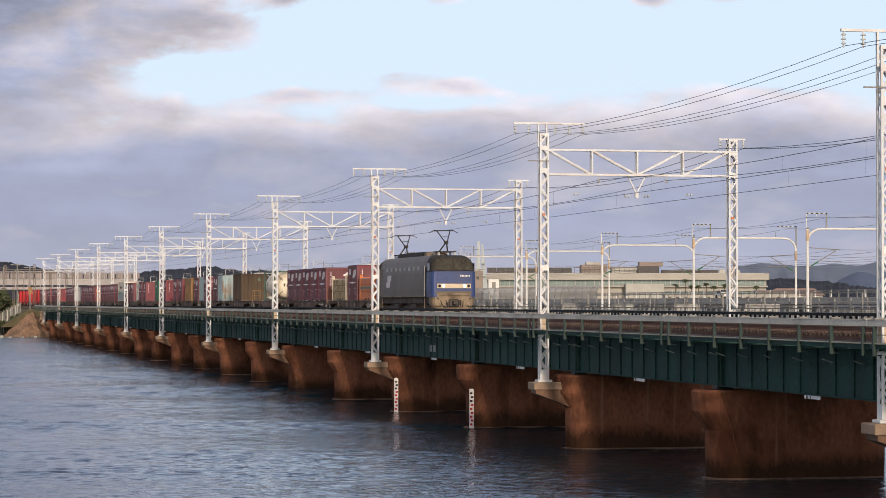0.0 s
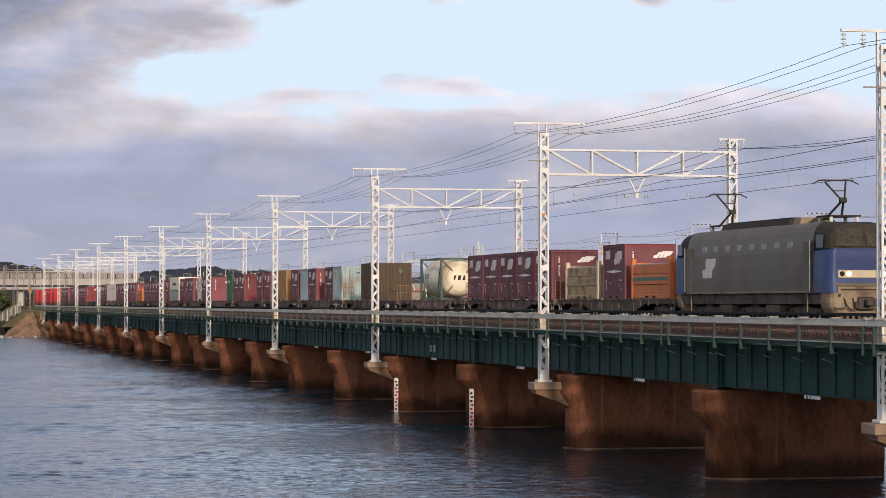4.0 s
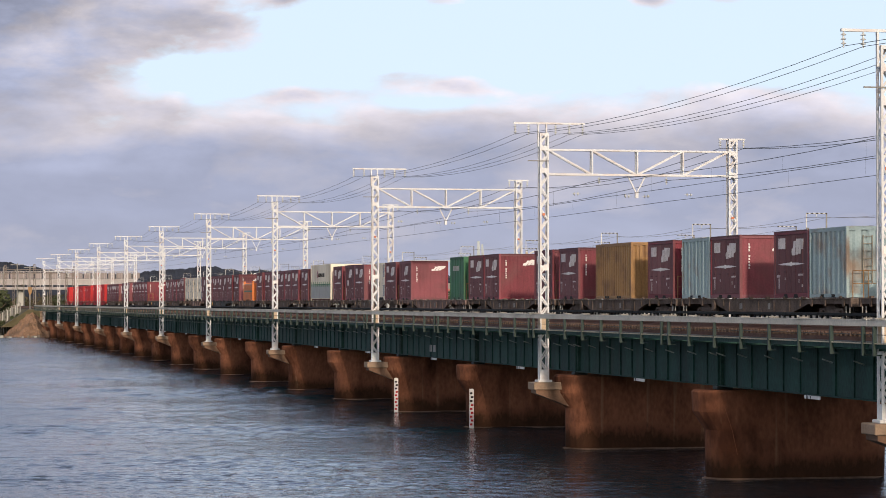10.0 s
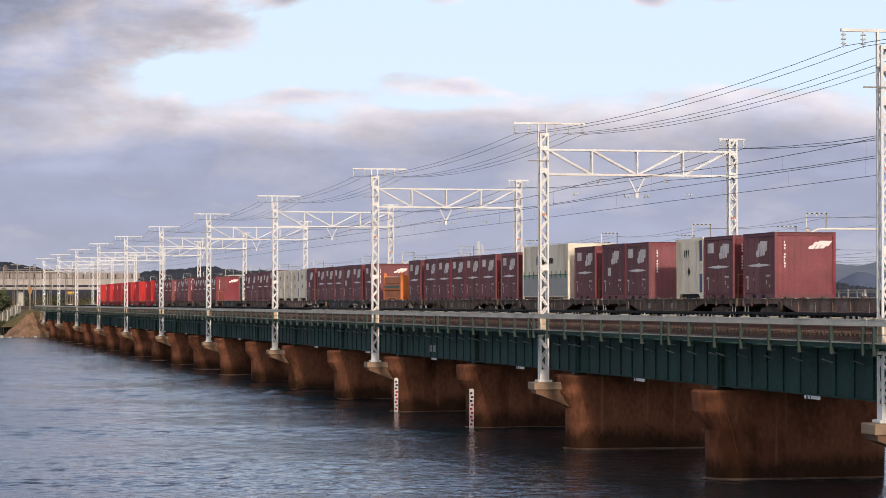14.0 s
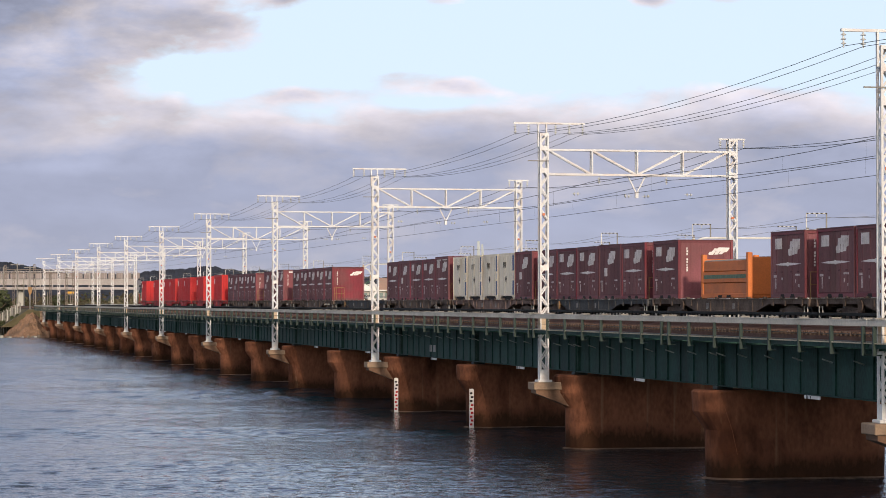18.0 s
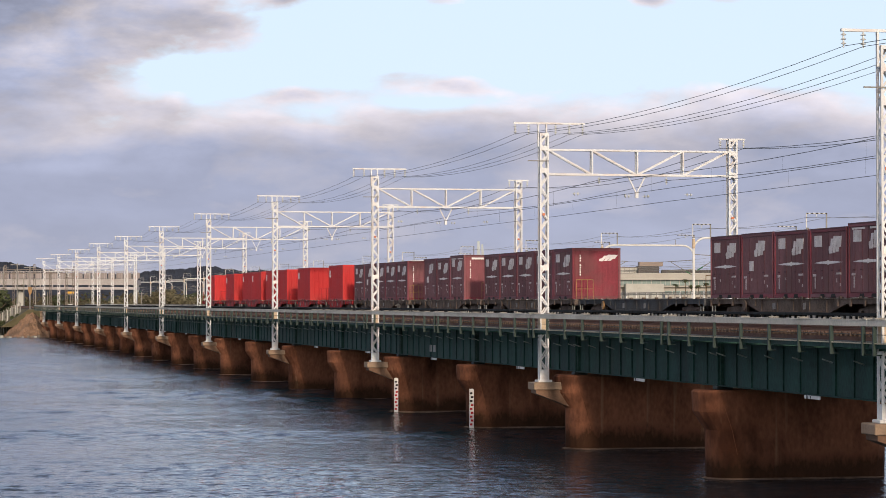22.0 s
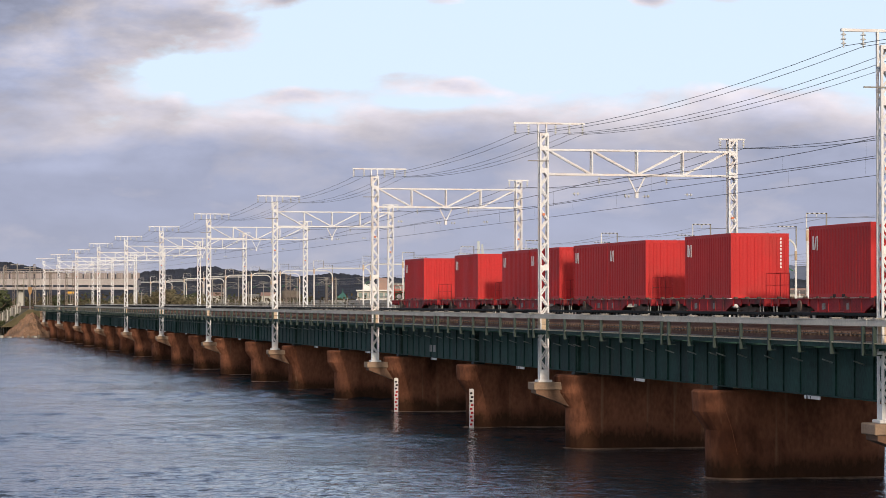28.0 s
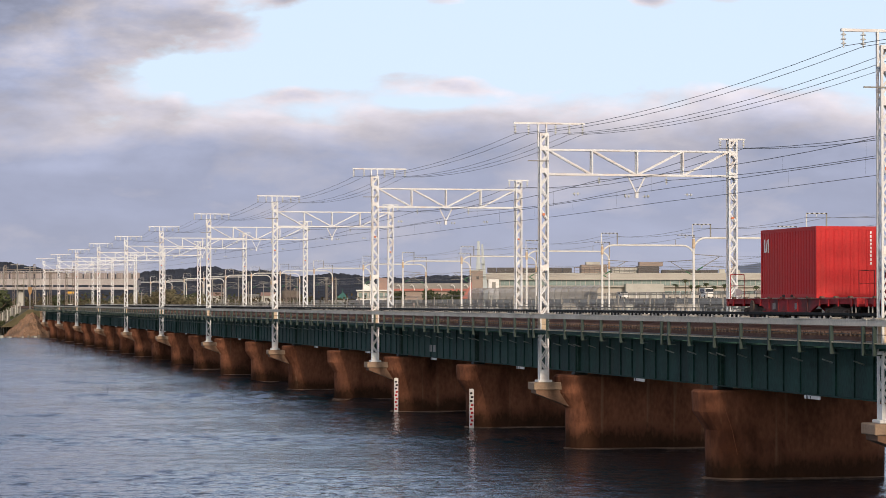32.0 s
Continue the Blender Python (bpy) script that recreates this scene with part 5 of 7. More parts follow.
# ---- the second railway on its own viaduct ----
V_X0, V_X1 = 90.0, 102.2
V_LEGS = [205.0, 245.2, 282.3, 320.6, 360.4, 403.0, 450.5, 489.0, 547.0, 595.0, 643.0, 692.0, 740.0, 790.0, 843.0, 890.0, 935.0]


def viaduct():
    for k in range(20):
        y0 = 150 + 40 * k
        v = thing("viaduct_span", "grey concrete viaduct span with a low parapet", "viaduct", "spans of the second railway viaduct", (0, y0, 0))
        part("deck", Shape().box(86.8, 105.2, 0.02, 39.98, 4.2, 5.2), M_VIADUCT, v)
        part("parapet", Shape().box(86.6, 86.8, 0.02, 39.98, 4.6, 5.55), M_VIADUCT, v)
        part("coping", Shape().box(86.62, 86.78, 0.02, 39.98, 6.14, 6.22), M_VIADUCT, v)
        part("mid_rail", Shape().box(86.66, 86.74, 0.02, 39.98, 5.80, 5.86), M_VIADUCT, v)
        part("pier", Shape().box(88.5, 103.5, 1.0, 3.2, -3, 4.2), M_VIADUCT, v)
        part("far_coping", Shape().box(105.0, 105.2, 0.02, 39.98, 6.5, 6.58), M_RAILPOST, v)
        part("far_mid_rail", Shape().box(105.05, 105.15, 0.02, 39.98, 5.95, 6.02), M_RAILPOST, v)
        for j in range(8):
            part("far_rail_post", Shape().box(105.0, 105.15, 2.5 + 5 * j - 0.05, 2.5 + 5 * j + 0.05, 5.2, 6.9), M_FENCE, v)
        for j in range(10):
            part("parapet_rib", Shape().box(86.56, 86.62, 2 + 4 * j - 0.07, 2 + 4 * j + 0.07, 4.6, 6.14), M_VIADUCT, v)
        for j in range(3):
            y = 6 + 13.3 * j
            part("cable_post", Shape().box(86.86, 87.0, y - 0.07, y + 0.07, 5.2, 7.35), M_FENCE, v)


def pipe_portal():
    p = thing("pipe_portal", "white tubular catenary portal over the second railway", "catenary portal", "tubular portals of the second railway")
    z = 13.78
    r = 0.15
    for x, top, q in ((V_X0, z + 0.1, r), (V_X1, z - 1.2, r * 0.85)):
        leg = Shape().tube((x, 0, 5.2), (x, 0, top), q, 10, q * 0.88)
        for k in range(int((top - 6.0) / 0.62)):
            leg.tube((x, 0, 5.9 + 0.62 * k), (x, 0, 5.97 + 0.62 * k), q + 0.022, 10)
        leg = part("leg", leg, M_PIPE, p)
        part("leg_collar", Shape().tube((x, 0, top - 1.3), (x, 0, top - 0.25), q + 0.03, 10), M_COLLAR, leg, "beige rust-stained collar")
    pts = [(V_X0, 0, z - 1.3)] + [(V_X0 + 1.5 - 1.5 * math.cos(a), 0, z - 1.3 + 1.3 * math.sin(a)) for a in np.linspace(0.2, math.pi / 2, 6)]
    pts += [(V_X1 - 1.5 + 1.5 * math.sin(a), 0, z - 1.3 + 1.3 * math.cos(a)) for a in np.linspace(0, math.pi / 2, 6)]
    part("arch_beam", Shape().path([(a, b, c) for a, b, c in pts], r * 0.8, 8), M_PIPE, p)
    part("spike", Shape().tube((V_X0 - 0.1, 0, z), (V_X0 - 0.1, 0, z + 1.55), 0.055, 6), M_PIPE, p)
    part("spike", Shape().tube((V_X1 - 2.4, 0, z), (V_X1 - 2.4, 0, z + 0.75), 0.04, 6), M_FENCE, p)
    for x0, x1, zz, up, low in ((V_X0 - 0.1, V_X0 + 2.0, z + 1.52, V_X0 + 2.0, z - 0.1), (V_X1 - 2.2, V_X1 + 0.05, z + 1.32, V_X1 + 0.05, z - 3.0)):
        arm = part("top_arm", Shape().box(x0, x1 + 0.06, -0.05, 0.05, zz - 0.05, zz + 0.06), M_LOCOROOF, p, "dark top arm")
        part("upright", Shape().box(up - 0.06, up + 0.06, -0.06, 0.06, low, zz - 0.05), M_FENCE, p)
        for k in range(4):
            part("arm_insulator", Shape().box(x0 + 0.18 + 0.5 * k, x0 + 0.44 + 0.5 * k, -0.07, 0.07, zz - 0.03, zz + 0.075), M_PORCELAIN, arm)
        part("insulator", insulator(2, 0.09), M_PORCELAIN, arm, at=((x0 + x1) / 2, 0, zz - 0.05))
    for x, s in ((V_X0, 1), (V_X1, -1)):
        part("cantilever", Shape().tube((x, 0, 11.9), (x + 3.4 * s, 0, 11.7), 0.05, 6).tube((x, 0, 9.9), (x + 3.0 * s, 0, 11.6), 0.05, 6).tube((x + 1.2 * s, 0, 10.6), (x + 3.6 * s, 0, 10.5), 0.035, 6), M_FENCE, p)
        part("insulator", Shape().tube((x + 0.4 * s, 0, 10.1), (x + 1.1 * s, 0, 10.5), 0.07, 8), M_GREEN, p, "green rod insulator")
    part("band", Shape().tube((V_X0, 0, z - 0.02), (V_X0, 0, z + 0.11), r + 0.02, 10), M_FENCE, p)
    return p


viaduct()
vp = pipe_portal()
vp.location = (0, V_LEGS[0], 0)
for y in V_LEGS[1:]:
    copy_thing(vp, pose(0, y, 0))
for name, x, z, sag in (("feeder_wire", 89.9, 14.9, 0.45), ("feeder_wire", 92.0, 14.9, 0.45), ("feeder_wire", 101.3, 14.9, 0.45), ("messenger_wire", 93.2, 11.7, 0.3), ("contact_wire", 93.2, 10.4, 0.02), ("messenger_wire", 98.6, 11.7, 0.3), ("contact_wire", 98.6, 10.4, 0.02), ("auxiliary_wire", 93.2, 10.9, 0.1), ("auxiliary_wire", 98.6, 10.9, 0.1)):
    s = Shape()
    for a, b in zip(V_LEGS, V_LEGS[1:]):
        s.path(hang(a, b, x, z, sag, 6), 0.016, 4)
    tagged(part(name, s, M_FENCE), "thin grey overhead wire above the second railway", "overhead wire", "overhead wires")

# ---- the road beyond it ----
ROAD_X = 150.0


def road():
    r = thing("elevated_road", "grey elevated road with railings over the lagoon", "road bridge", at=(0, 0, 0))
    part("deck", Shape().box(ROAD_X, ROAD_X + 12.5, -150, 1500, 6.4, 7.3), M_VIADUCT, r)
    part("edge_wall", Shape().box(ROAD_X - 0.25, ROAD_X, -150, 1500, 6.2, 7.12), M_VIADUCT, r)
    for z in (8.1, 8.45):
        part("guard_rail", Shape().tube((ROAD_X - 0.12, 350, z), (ROAD_X - 0.12, 540, z), 0.06, 6), M_FENCE, r)
        part("guard_rail", Shape().tube((ROAD_X + 12.2, 350, z), (ROAD_X + 12.2, 900, z), 0.06, 6), M_FENCE, r)
    for k in range(48):
        part("rail_post", Shape().box(ROAD_X - 0.2, ROAD_X - 0.05, 350 + 4 * k - 0.08, 350 + 4 * k + 0.08, 7.12, 8.5), M_FENCE, r)
    for k in range(38):
        part("rail_post", Shape().box(ROAD_X + 12.1, ROAD_X + 12.3, 350 + 8 * k - 0.1, 350 + 8 * k + 0.1, 7.3, 8.7), M_PIPE, r)
    for k in range(26):
        part("pier", Shape().box(ROAD_X + 2, ROAD_X + 10, 200 + 45 * k, 203 + 45 * k, -3, 6.4), M_VIADUCT, r)
    b = thing("noise_barrier", "curved translucent noise barrier beside the road", "noise barrier", at=(0, 0, 0))
    arc = [(0.0, 7.12), (0.0, 8.9)] + [(1.9 - 1.9 * math.cos(a), 8.9 + 1.3 * math.sin(a)) for a in np.linspace(0.3, 1.5, 5)]
    for k in range(21):
        y = 538 + 6.0 * k
        for (u0, w0), (u1, w1) in ((arc[0], arc[1]), (arc[1], arc[3]), (arc[3], arc[6])):
            part("barrier_pane", Shape().beam((ROAD_X + (u0 + u1) / 2 - 0.1, y + 0.1, (w0 + w1) / 2), (ROAD_X + (u0 + u1) / 2 - 0.1, y + 5.9, (w0 + w1) / 2), 0.05 + abs(u1 - u0), abs(w1 - w0)) if u0 == u1 else Shape().prism([(ROAD_X + u0 - 0.1, w0), (ROAD_X + u0 - 0.04, w0), (ROAD_X + u1 - 0.04, w1), (ROAD_X + u1 - 0.1, w1)], "y", y + 0.1, y + 5.9), M_BARRIER, b)
        part("barrier_rib", Shape().path([(ROAD_X + u - 0.1, y, w) for u, w in arc], 0.09, 6), M_FENCE, b)


road()


def car(label, material, van=False):
    """A small road vehicle that drives along the elevated road."""
    c = thing("van" if van else "car", label, "van" if van else "car", "vehicles on the elevated road")
    h, hl, w = (1.95, 2.3, 0.85) if van else (1.42, 2.15, 0.84)
    prof = [(-hl, 0.3), (-hl, 0.8), (-hl + 0.25, 1.05), (-hl + 0.75, h), (hl - 0.1, h), (hl, 1.0), (hl, 0.3)] if van else [(-hl, 0.3), (-hl, 0.72), (-hl + 0.9, 0.92), (-hl + 1.6, h), (hl - 1.1, h), (hl - 0.35, 0.95), (hl, 0.9), (hl, 0.3)]
    part("body", Shape().prism(prof, "x", -w, w), material, c)
    part("windscreen", Shape().beam((-w + 0.1, -hl + (0.48 if van else 1.22), (1.05 + h) / 2 + 0.02), (w - 0.1, -hl + (0.48 if van else 1.22), (1.05 + h) / 2 + 0.02), 0.3, h * 0.28), M_GLASS, c)
    part("rear_window", Shape().box(-w + 0.1, w - 0.1, hl - (0.06 if van else 0.78), hl + (0.01 if van else -0.5), 1.0, h - 0.14), M_GLASS, c)
    for sx in (-1, 1):
        part("side_window", Shape().box(sx * w - 0.01, sx * w + 0.01, -hl + 1.3, hl - 0.9, 0.98, h - 0.1), M_GLASS, c)
        part("headlight", Shape().box(sx * 0.6 - 0.14, sx * 0.6 + 0.14, -hl - 0.02, -hl + 0.05, 0.6, 0.74), M_LAMPBOX, c)
        part("tail_light", Shape().box(sx * 0.68 - 0.1, sx * 0.68 + 0.1, hl - 0.05, hl + 0.02, 0.7, 0.9), M_RED, c)
        for y in (-hl + 0.75, hl - 0.75):
            part("wheel", Shape().tube((sx * w - 0.1, y, 0.31), (sx * w + 0.03, y, 0.31), 0.31, 12), M_DKGAP, c)
    return c


road_users = [(car("white saloon car on the elevated road", M_PIPE), ROAD_X + 3.2, 462.6, 20.0), (car("white hatchback on the elevated road", M_PIPE), ROAD_X + 3.2, -110.3, 20.0),
              (car("dark grey car on the elevated road", M_DARKSTEEL), ROAD_X + 3.2, -68.5, 19.5), (car("white delivery van on the elevated road", M_PIPE, True), ROAD_X + 8.4, 1032.7, -17.0)]
for ob, x, y, v in road_users:
    ob.location = (x, y, 7.3)


# ---- buildings on the far shore ----
def hotel():
    h = facing("resort_building", "long cream resort building with a deep flat fascia", "building", (308.2, 1059.0, 7.9))
    part("wall", Shape().box(-59, 59, 1.2, 30, 1.5, 17.5), M_CREAM, h)
    part("fascia", Shape().box(-60, 60, -1.0, 30, 15.95, 18.75, 0.15), M_CREAM, h)
    part("roof_slab", Shape().box(-58, 58, 0.5, 29, 18.75, 19.0), M_CONC, h)
    part("ledge", Shape().box(-59.5, 59.5, -0.6, 1.2, 12.9, 13.6, 0.1), M_CREAM, h)
    for k in range(29):
        x = -57.5 + 4.0 * k
        w = part("window", Shape().box(x, x + 3.7, 1.05, 1.3, 13.7, 15.9), M_WINDOW, h)
        part("mullion", Shape().box(x + 1.8, x + 1.9, 0.98, 1.1, 13.7, 15.9), M_CONC, w)
    for k in range(12):
        x = 16 + 3.5 * k
        part("window", Shape().box(x, x + 2.9, 1.05, 1.3, 9.6, 11.4), M_WINDOW, h)
    part("long_wall", Shape().box(-1, 15, -6, 0.5, 1.5, 14.4, 0.1), M_CONC, h, "blank grey wall block")
    part("roof_house", Shape().box(-19, -8, 6, 20, 19, 22.6, 0.1), M_TERRACREAM, h)
    part("roof_house", Shape().box(-17, -11, 8, 16, 22.6, 23.8, 0.1), M_CONC, h)
    for k in range(14):
        x = -22 + 2.1 * k
        part("pergola_post", Shape().box(x - 0.1, x + 0.1, 3.0, 3.2, 19.0, 21.2), M_STEELBROWN, h)
    part("pergola_beam", Shape().box(-22.3, 6.0, 2.8, 3.4, 21.2, 21.5), M_STEELBROWN, h)
    for k in range(5):
        part("roof_unit", Shape().box(20 + 6.5 * k, 22.4 + 6.5 * k, 5, 8, 19.0, 20.2 + 0.5 * (k % 2), 0.05), M_CONC, h, "grey rooftop machine housing")
    part("roof_house", Shape().box(-6, 5, 8, 20, 19, 21.4, 0.1), M_CONC, h)
    part("roof_house", Shape().box(5, 14, 6, 20, 19, 22.0, 0.1), M_DARKSLAT, h)
    part("roof_house", Shape().box(6, 16, 10, 20, 22, 23.8, 0.1), M_TERRACREAM, h)
    for k in range(9):
        x = -59 + 4 * k
        part("roof_panel", Shape().box(x, x + 3.8, 4, 8, 19.1, 21.3), M_DARKSLAT, h)
    for k in range(6):
        part("roof_panel", Shape().box(15 + 4 * k, 18.8 + 4 * k, 4, 8, 19.1, 20.4), M_DARKSLAT, h)


def low_buildings():
    b = facing("low_white_building", "low white building with a row of dark windows", "building", (286.5, 859.0, 7.6))
    part("wall", Shape().box(-22, 23, 0, 12, 7.2, 9.2, 0.05), M_CREAM, b)
    part("base_wall", Shape().box(-22.1, 23.1, -0.1, 12, 1.5, 7.2), M_VIADUCT, b, "dark weathered base wall")
    part("roof", Shape().box(-22.4, 23.4, -0.4, 12.4, 9.2, 9.55), M_CONC, b)
    for k in range(16):
        part("window", Shape().box(-21 + 2.7 * k, -19.9 + 2.7 * k, -0.06, 0.1, 7.4, 8.5), M_DARKSLAT, b)
    t = facing("terracotta_house", "long house with a brown tiled hip roof", "house", (326.2, 901.6, 7.7))
    part("wall", Shape().box(-10, 10, 0, 9, 1.5, 9.2), M_CONC, t)
    rf = Shape().add([(-11, -1, 9.1), (11, -1, 9.1), (11, 10, 9.1), (-11, 10, 9.1), (-6.5, 4.5, 11.7), (7.5, 4.5, 11.7)], [(0, 1, 5, 4), (1, 2, 5), (2, 3, 4, 5), (3, 0, 4), (3, 2, 1, 0)])
    part("roof", rf, M_PINK, t)
    t2 = facing("terracotta_house", "low house with a faded brown roof", "house", (311.9, 884.3, 7.6))
    part("wall", Shape().box(-6, 4, 0, 8, 1.5, 9.0), M_CREAM, t2)
    part("roof", Shape().prism([(-1, 8.9), (4, 10.9), (9, 8.9)], "x", -6.6, 4.6), M_TERRACREAM, t2)
    c = facing("station_building", "cream two-storey building with terrace rails", "building", (175.5, 934.2, 7.7))
    part("wall", Shape().box(-5.8, 6.0, 0, 10, 1.5, 10.6, 0.05), M_CREAM, c)
    part("terrace", Shape().box(-6.2, 6.4, -1.4, 10, 10.6, 11.1, 0.05), M_PIPE, c)
    part("upper_wall", Shape().box(-3.6, 2.2, 1, 9, 11.1, 13.2, 0.05), M_PIPE, c)
    part("tower", Shape().box(1.9, 5.2, 2, 7, 11.1, 15.4, 0.05), M_PINK, c, "terracotta stair tower")
    part("terrace", Shape().box(-6.2, 6.4, -1.4, 0, 7.2, 7.6, 0.05), M_PIPE, c)
    for k in range(6):
        part("window", Shape().box(-5.2 + 1.9 * k, -4.0 + 1.9 * k, -0.05, 0.1, 8.2, 10.0), M_WINDOW, c)
    r = facing("long_red_roofed_hall", "long hall with a red roof and white arches", "building", (205.9, 978.8, 7.7))
    part("wall", Shape().box(-15, 15.5, 0, 14, 1.5, 10.9), M_TERRACREAM, r)
    part("red_roof", Shape().box(-15.4, 16, -1.0, 15, 10.9, 11.8, 0.1), M_REDROOF, r)
    part("glazing", Shape().box(-15, 15.5, 1, 13, 11.8, 13.9), M_FENCE, r)
    for k in range(6):
        x = -12 + 5.2 * k
        part("arch", Shape().path([(x + 1.1 * math.cos(a), -1.2, 10.9 + 2.4 * math.sin(a)) for a in np.linspace(0.1, math.pi / 2 + 0.5, 7)], 0.15, 6), M_PIPE, r)
    t = facing("tower_block", "square tan tower with a small window", "building", (223.1, 975.1, 7.7))
    part("wall", Shape().box(-1.4, 3.0, 0, 7, 1.5, 18.6, 0.1), M_TERRACREAM, t)
    part("window", Shape().box(0.5, 1.5, -0.06, 0.1, 15.4, 16.6), M_DARKSLAT, t)
    part("parapet", Shape().box(-1.6, 3.2, -0.2, 7.2, 18.6, 19.0), M_CONC, t)
    m = facing("white_monument", "tall white pair of leaning fins", "monument", (233.8, 1013.7, 7.8))
    part("fin", Shape().prism([(-2.2, 2), (1.0, 2), (0.0, 31.0), (-0.9, 31.0)], "y", 0, 0.9), M_FIN, m)
    part("fin", Shape().prism([(1.0, 2), (4.2, 2), (1.4, 29.8), (0.7, 29.8)], "y", 3, 3.9), M_FIN, m)
    for z in (12, 17, 22):
        part("tie_bar", Shape().box(-1.0, 2.2, 0.8, 3.2, z, z + 0.3), M_FIN, m)
    s = facing("red_canopy", "slanted red steel canopy frame", "canopy", (207.1, 917.1, 7.6))
    part("slope", Shape().prism([(-3.0, 7.8), (-1.6, 8.6), (1.4, 14.0), (1.6, 8.0)], "y", 0, 4), M_REDROOF, s)
    part("column", Shape().box(0.6, 1.0, 1, 1.4, 1.5, 8.4), M_REDROOF, s)
    w = facing("small_white_building", "small white flat-roofed building", "building", (225.5, 954.1, 7.7))
    part("wall", Shape().box(-2, 2, 0, 5, 1.5, 15.2, 0.1), M_PIPE, w)
    part("door", Shape().box(-0.7, 0.7, -0.08, 0.1, 11.5, 14.2), M_FENCE, w)
    g = facing("garden_tower", "small tan turret with a teal tiled roof", "tower", (173.3, 985.8, 7.7))
    part("wall", Shape().box(-1.0, 1.0, 0, 2, 1.5, 8.3), M_TERRACREAM, g)
    part("roof", Shape().add([(-2.6, -1.2, 8.0), (2.6, -1.2, 8.0), (2.6, 3.2, 8.0), (-2.6, 3.2, 8.0), (-0.25, 0.8, 10.2), (0.35, 0.8, 10.2), (0.05, 1.0, 12.2)], [(0, 1, 5, 4), (1, 2, 5), (2, 3, 4, 5), (3, 0, 4), (4, 5, 6), (5, 4, 6)]), M_TEAL, g)
    d = facing("harbour_shed", "long low blue-grey shed", "shed", (155.2, 846.5, 5.7))
    part("wall", Shape().box(-10.5, 11, 0, 8, 1.5, 6.8, 0.05), M_SHEDBLUE, d)
    part("roof", Shape().box(-10.8, 11.3, -0.3, 8.3, 6.8, 7.1), M_CONC, d)
    part("emblem", Shape().tube((-4.5, -0.02, 6.0), (-4.5, -0.08, 6.0), 0.6, 14), M_PIPE, d)
    for k in range(6):
        x0 = (107.0, 897.8, 7.0)
        e = facing("far_house", "pale low house on the far shore", "house", (x0[0] + 4.6 * k * 1.3, x0[1] - 1.0 * k * 1.3), "houses on the far shore")
        hh = 8.2 + 0.7 * math.sin(k * 2.1)
        part("wall", Shape().box(-2.4, 2.4, 0, 5, 1.5, hh), (M_CREAM, M_CONC, M_TERRACREAM)[k % 3], e)
        part("roof", Shape().prism([(-0.5, hh), (2.5, hh + 1.2), (5.5, hh)], "x", -2.8, 2.8), (M_FENCE, M_PINK, M_DARKSLAT)[k % 3], e)
        part("window", Shape().box(-1.2, 0.2, -0.05, 0.08, hh - 1.7, hh - 0.7), M_DARKSLAT, e)


def palm(at, top, seed):
    rng = random.Random(seed)
    p = thing("palm_tree", "slim palm tree with a ragged crown", "palm tree", "palm trees before the resort", (at[0], at[1], 0))
    part("trunk", Shape().tube((0, 0, 1.5), (0.1, 0, top), 0.28, 8, 0.18), M_BARK, p)
    cr = Shape()
    for k in range(26):
        a = 2 * math.pi * k / 26 + rng.uniform(-0.1, 0.1)
        up = rng.uniform(-0.7, 0.9)
        pts = [Vector((math.cos(a) * r, math.sin(a) * r, top + up * r - 0.34 * r * r * (1.2 + up))) for r in (0, 0.45, 0.9, 1.3)]
        for q0, q1, w in zip(pts, pts[1:], (0.22, 0.26, 0.16)):
            sd = Vector((-math.sin(a), math.cos(a), 0)) * w
            cr.add([q0 - sd, q0 + sd, q1 + sd * 0.8, q1 - sd * 0.8], [(0, 1, 2, 3)])
    part("crown", cr, M_LEAF, p)


hotel()
low_buildings()
for k, (p, top) in enumerate((((277.5, 891.7, 7.6), 11.8), ((280.9, 891.0, 7.6), 13.4), ((283.1, 890.5, 7.6), 11.4), ((285.4, 890.0, 7.6), 11.4), ((288.2, 889.4, 7.6), 12.2), ((290.8, 888.8, 7.6), 11.2), ((294.5, 888.0, 7.6), 11.8), ((305.6, 885.6, 7.6), 11.2))):
    palm(p, top + 1.1, 300 + k)
# ---- the train: s is the distance along it; the train runs towards -y ----
RUN = [(0.0, 1.2), (2.5, 43.8), (5.0, 86.3), (7.5, 128.75), (10.0, 171.5), (12.5, 214.7), (15.0, 258.0), (17.5, 301.4), (19.5, 336.1), (22.5, 388.0), (25.0, 431.1), (28.0, 483.4), (30.5, 526.95), (32.0, 552.95)]
S_ZERO = 9.03
movers = []


def on_rails(ob, s, lift=0.0):
    """Put a thing on the train's track with its middle at s, to be keyed later."""
    ob.location = (TRAIN_TRACK, s - S_ZERO, RAIL_Z + lift)
    movers.append((ob, s - S_ZERO, RAIL_Z + lift))
    return ob


def wheel_shape():
    s = Shape()
    s.tube((-0.62, 0, 0.43), (-0.50, 0, 0.43), 0.43, 20).tube((0.50, 0, 0.43), (0.62, 0, 0.43), 0.43, 20).tube((-0.5, 0, 0.43), (0.5, 0, 0.43), 0.07, 8)
    return s


ME_WHEEL = None


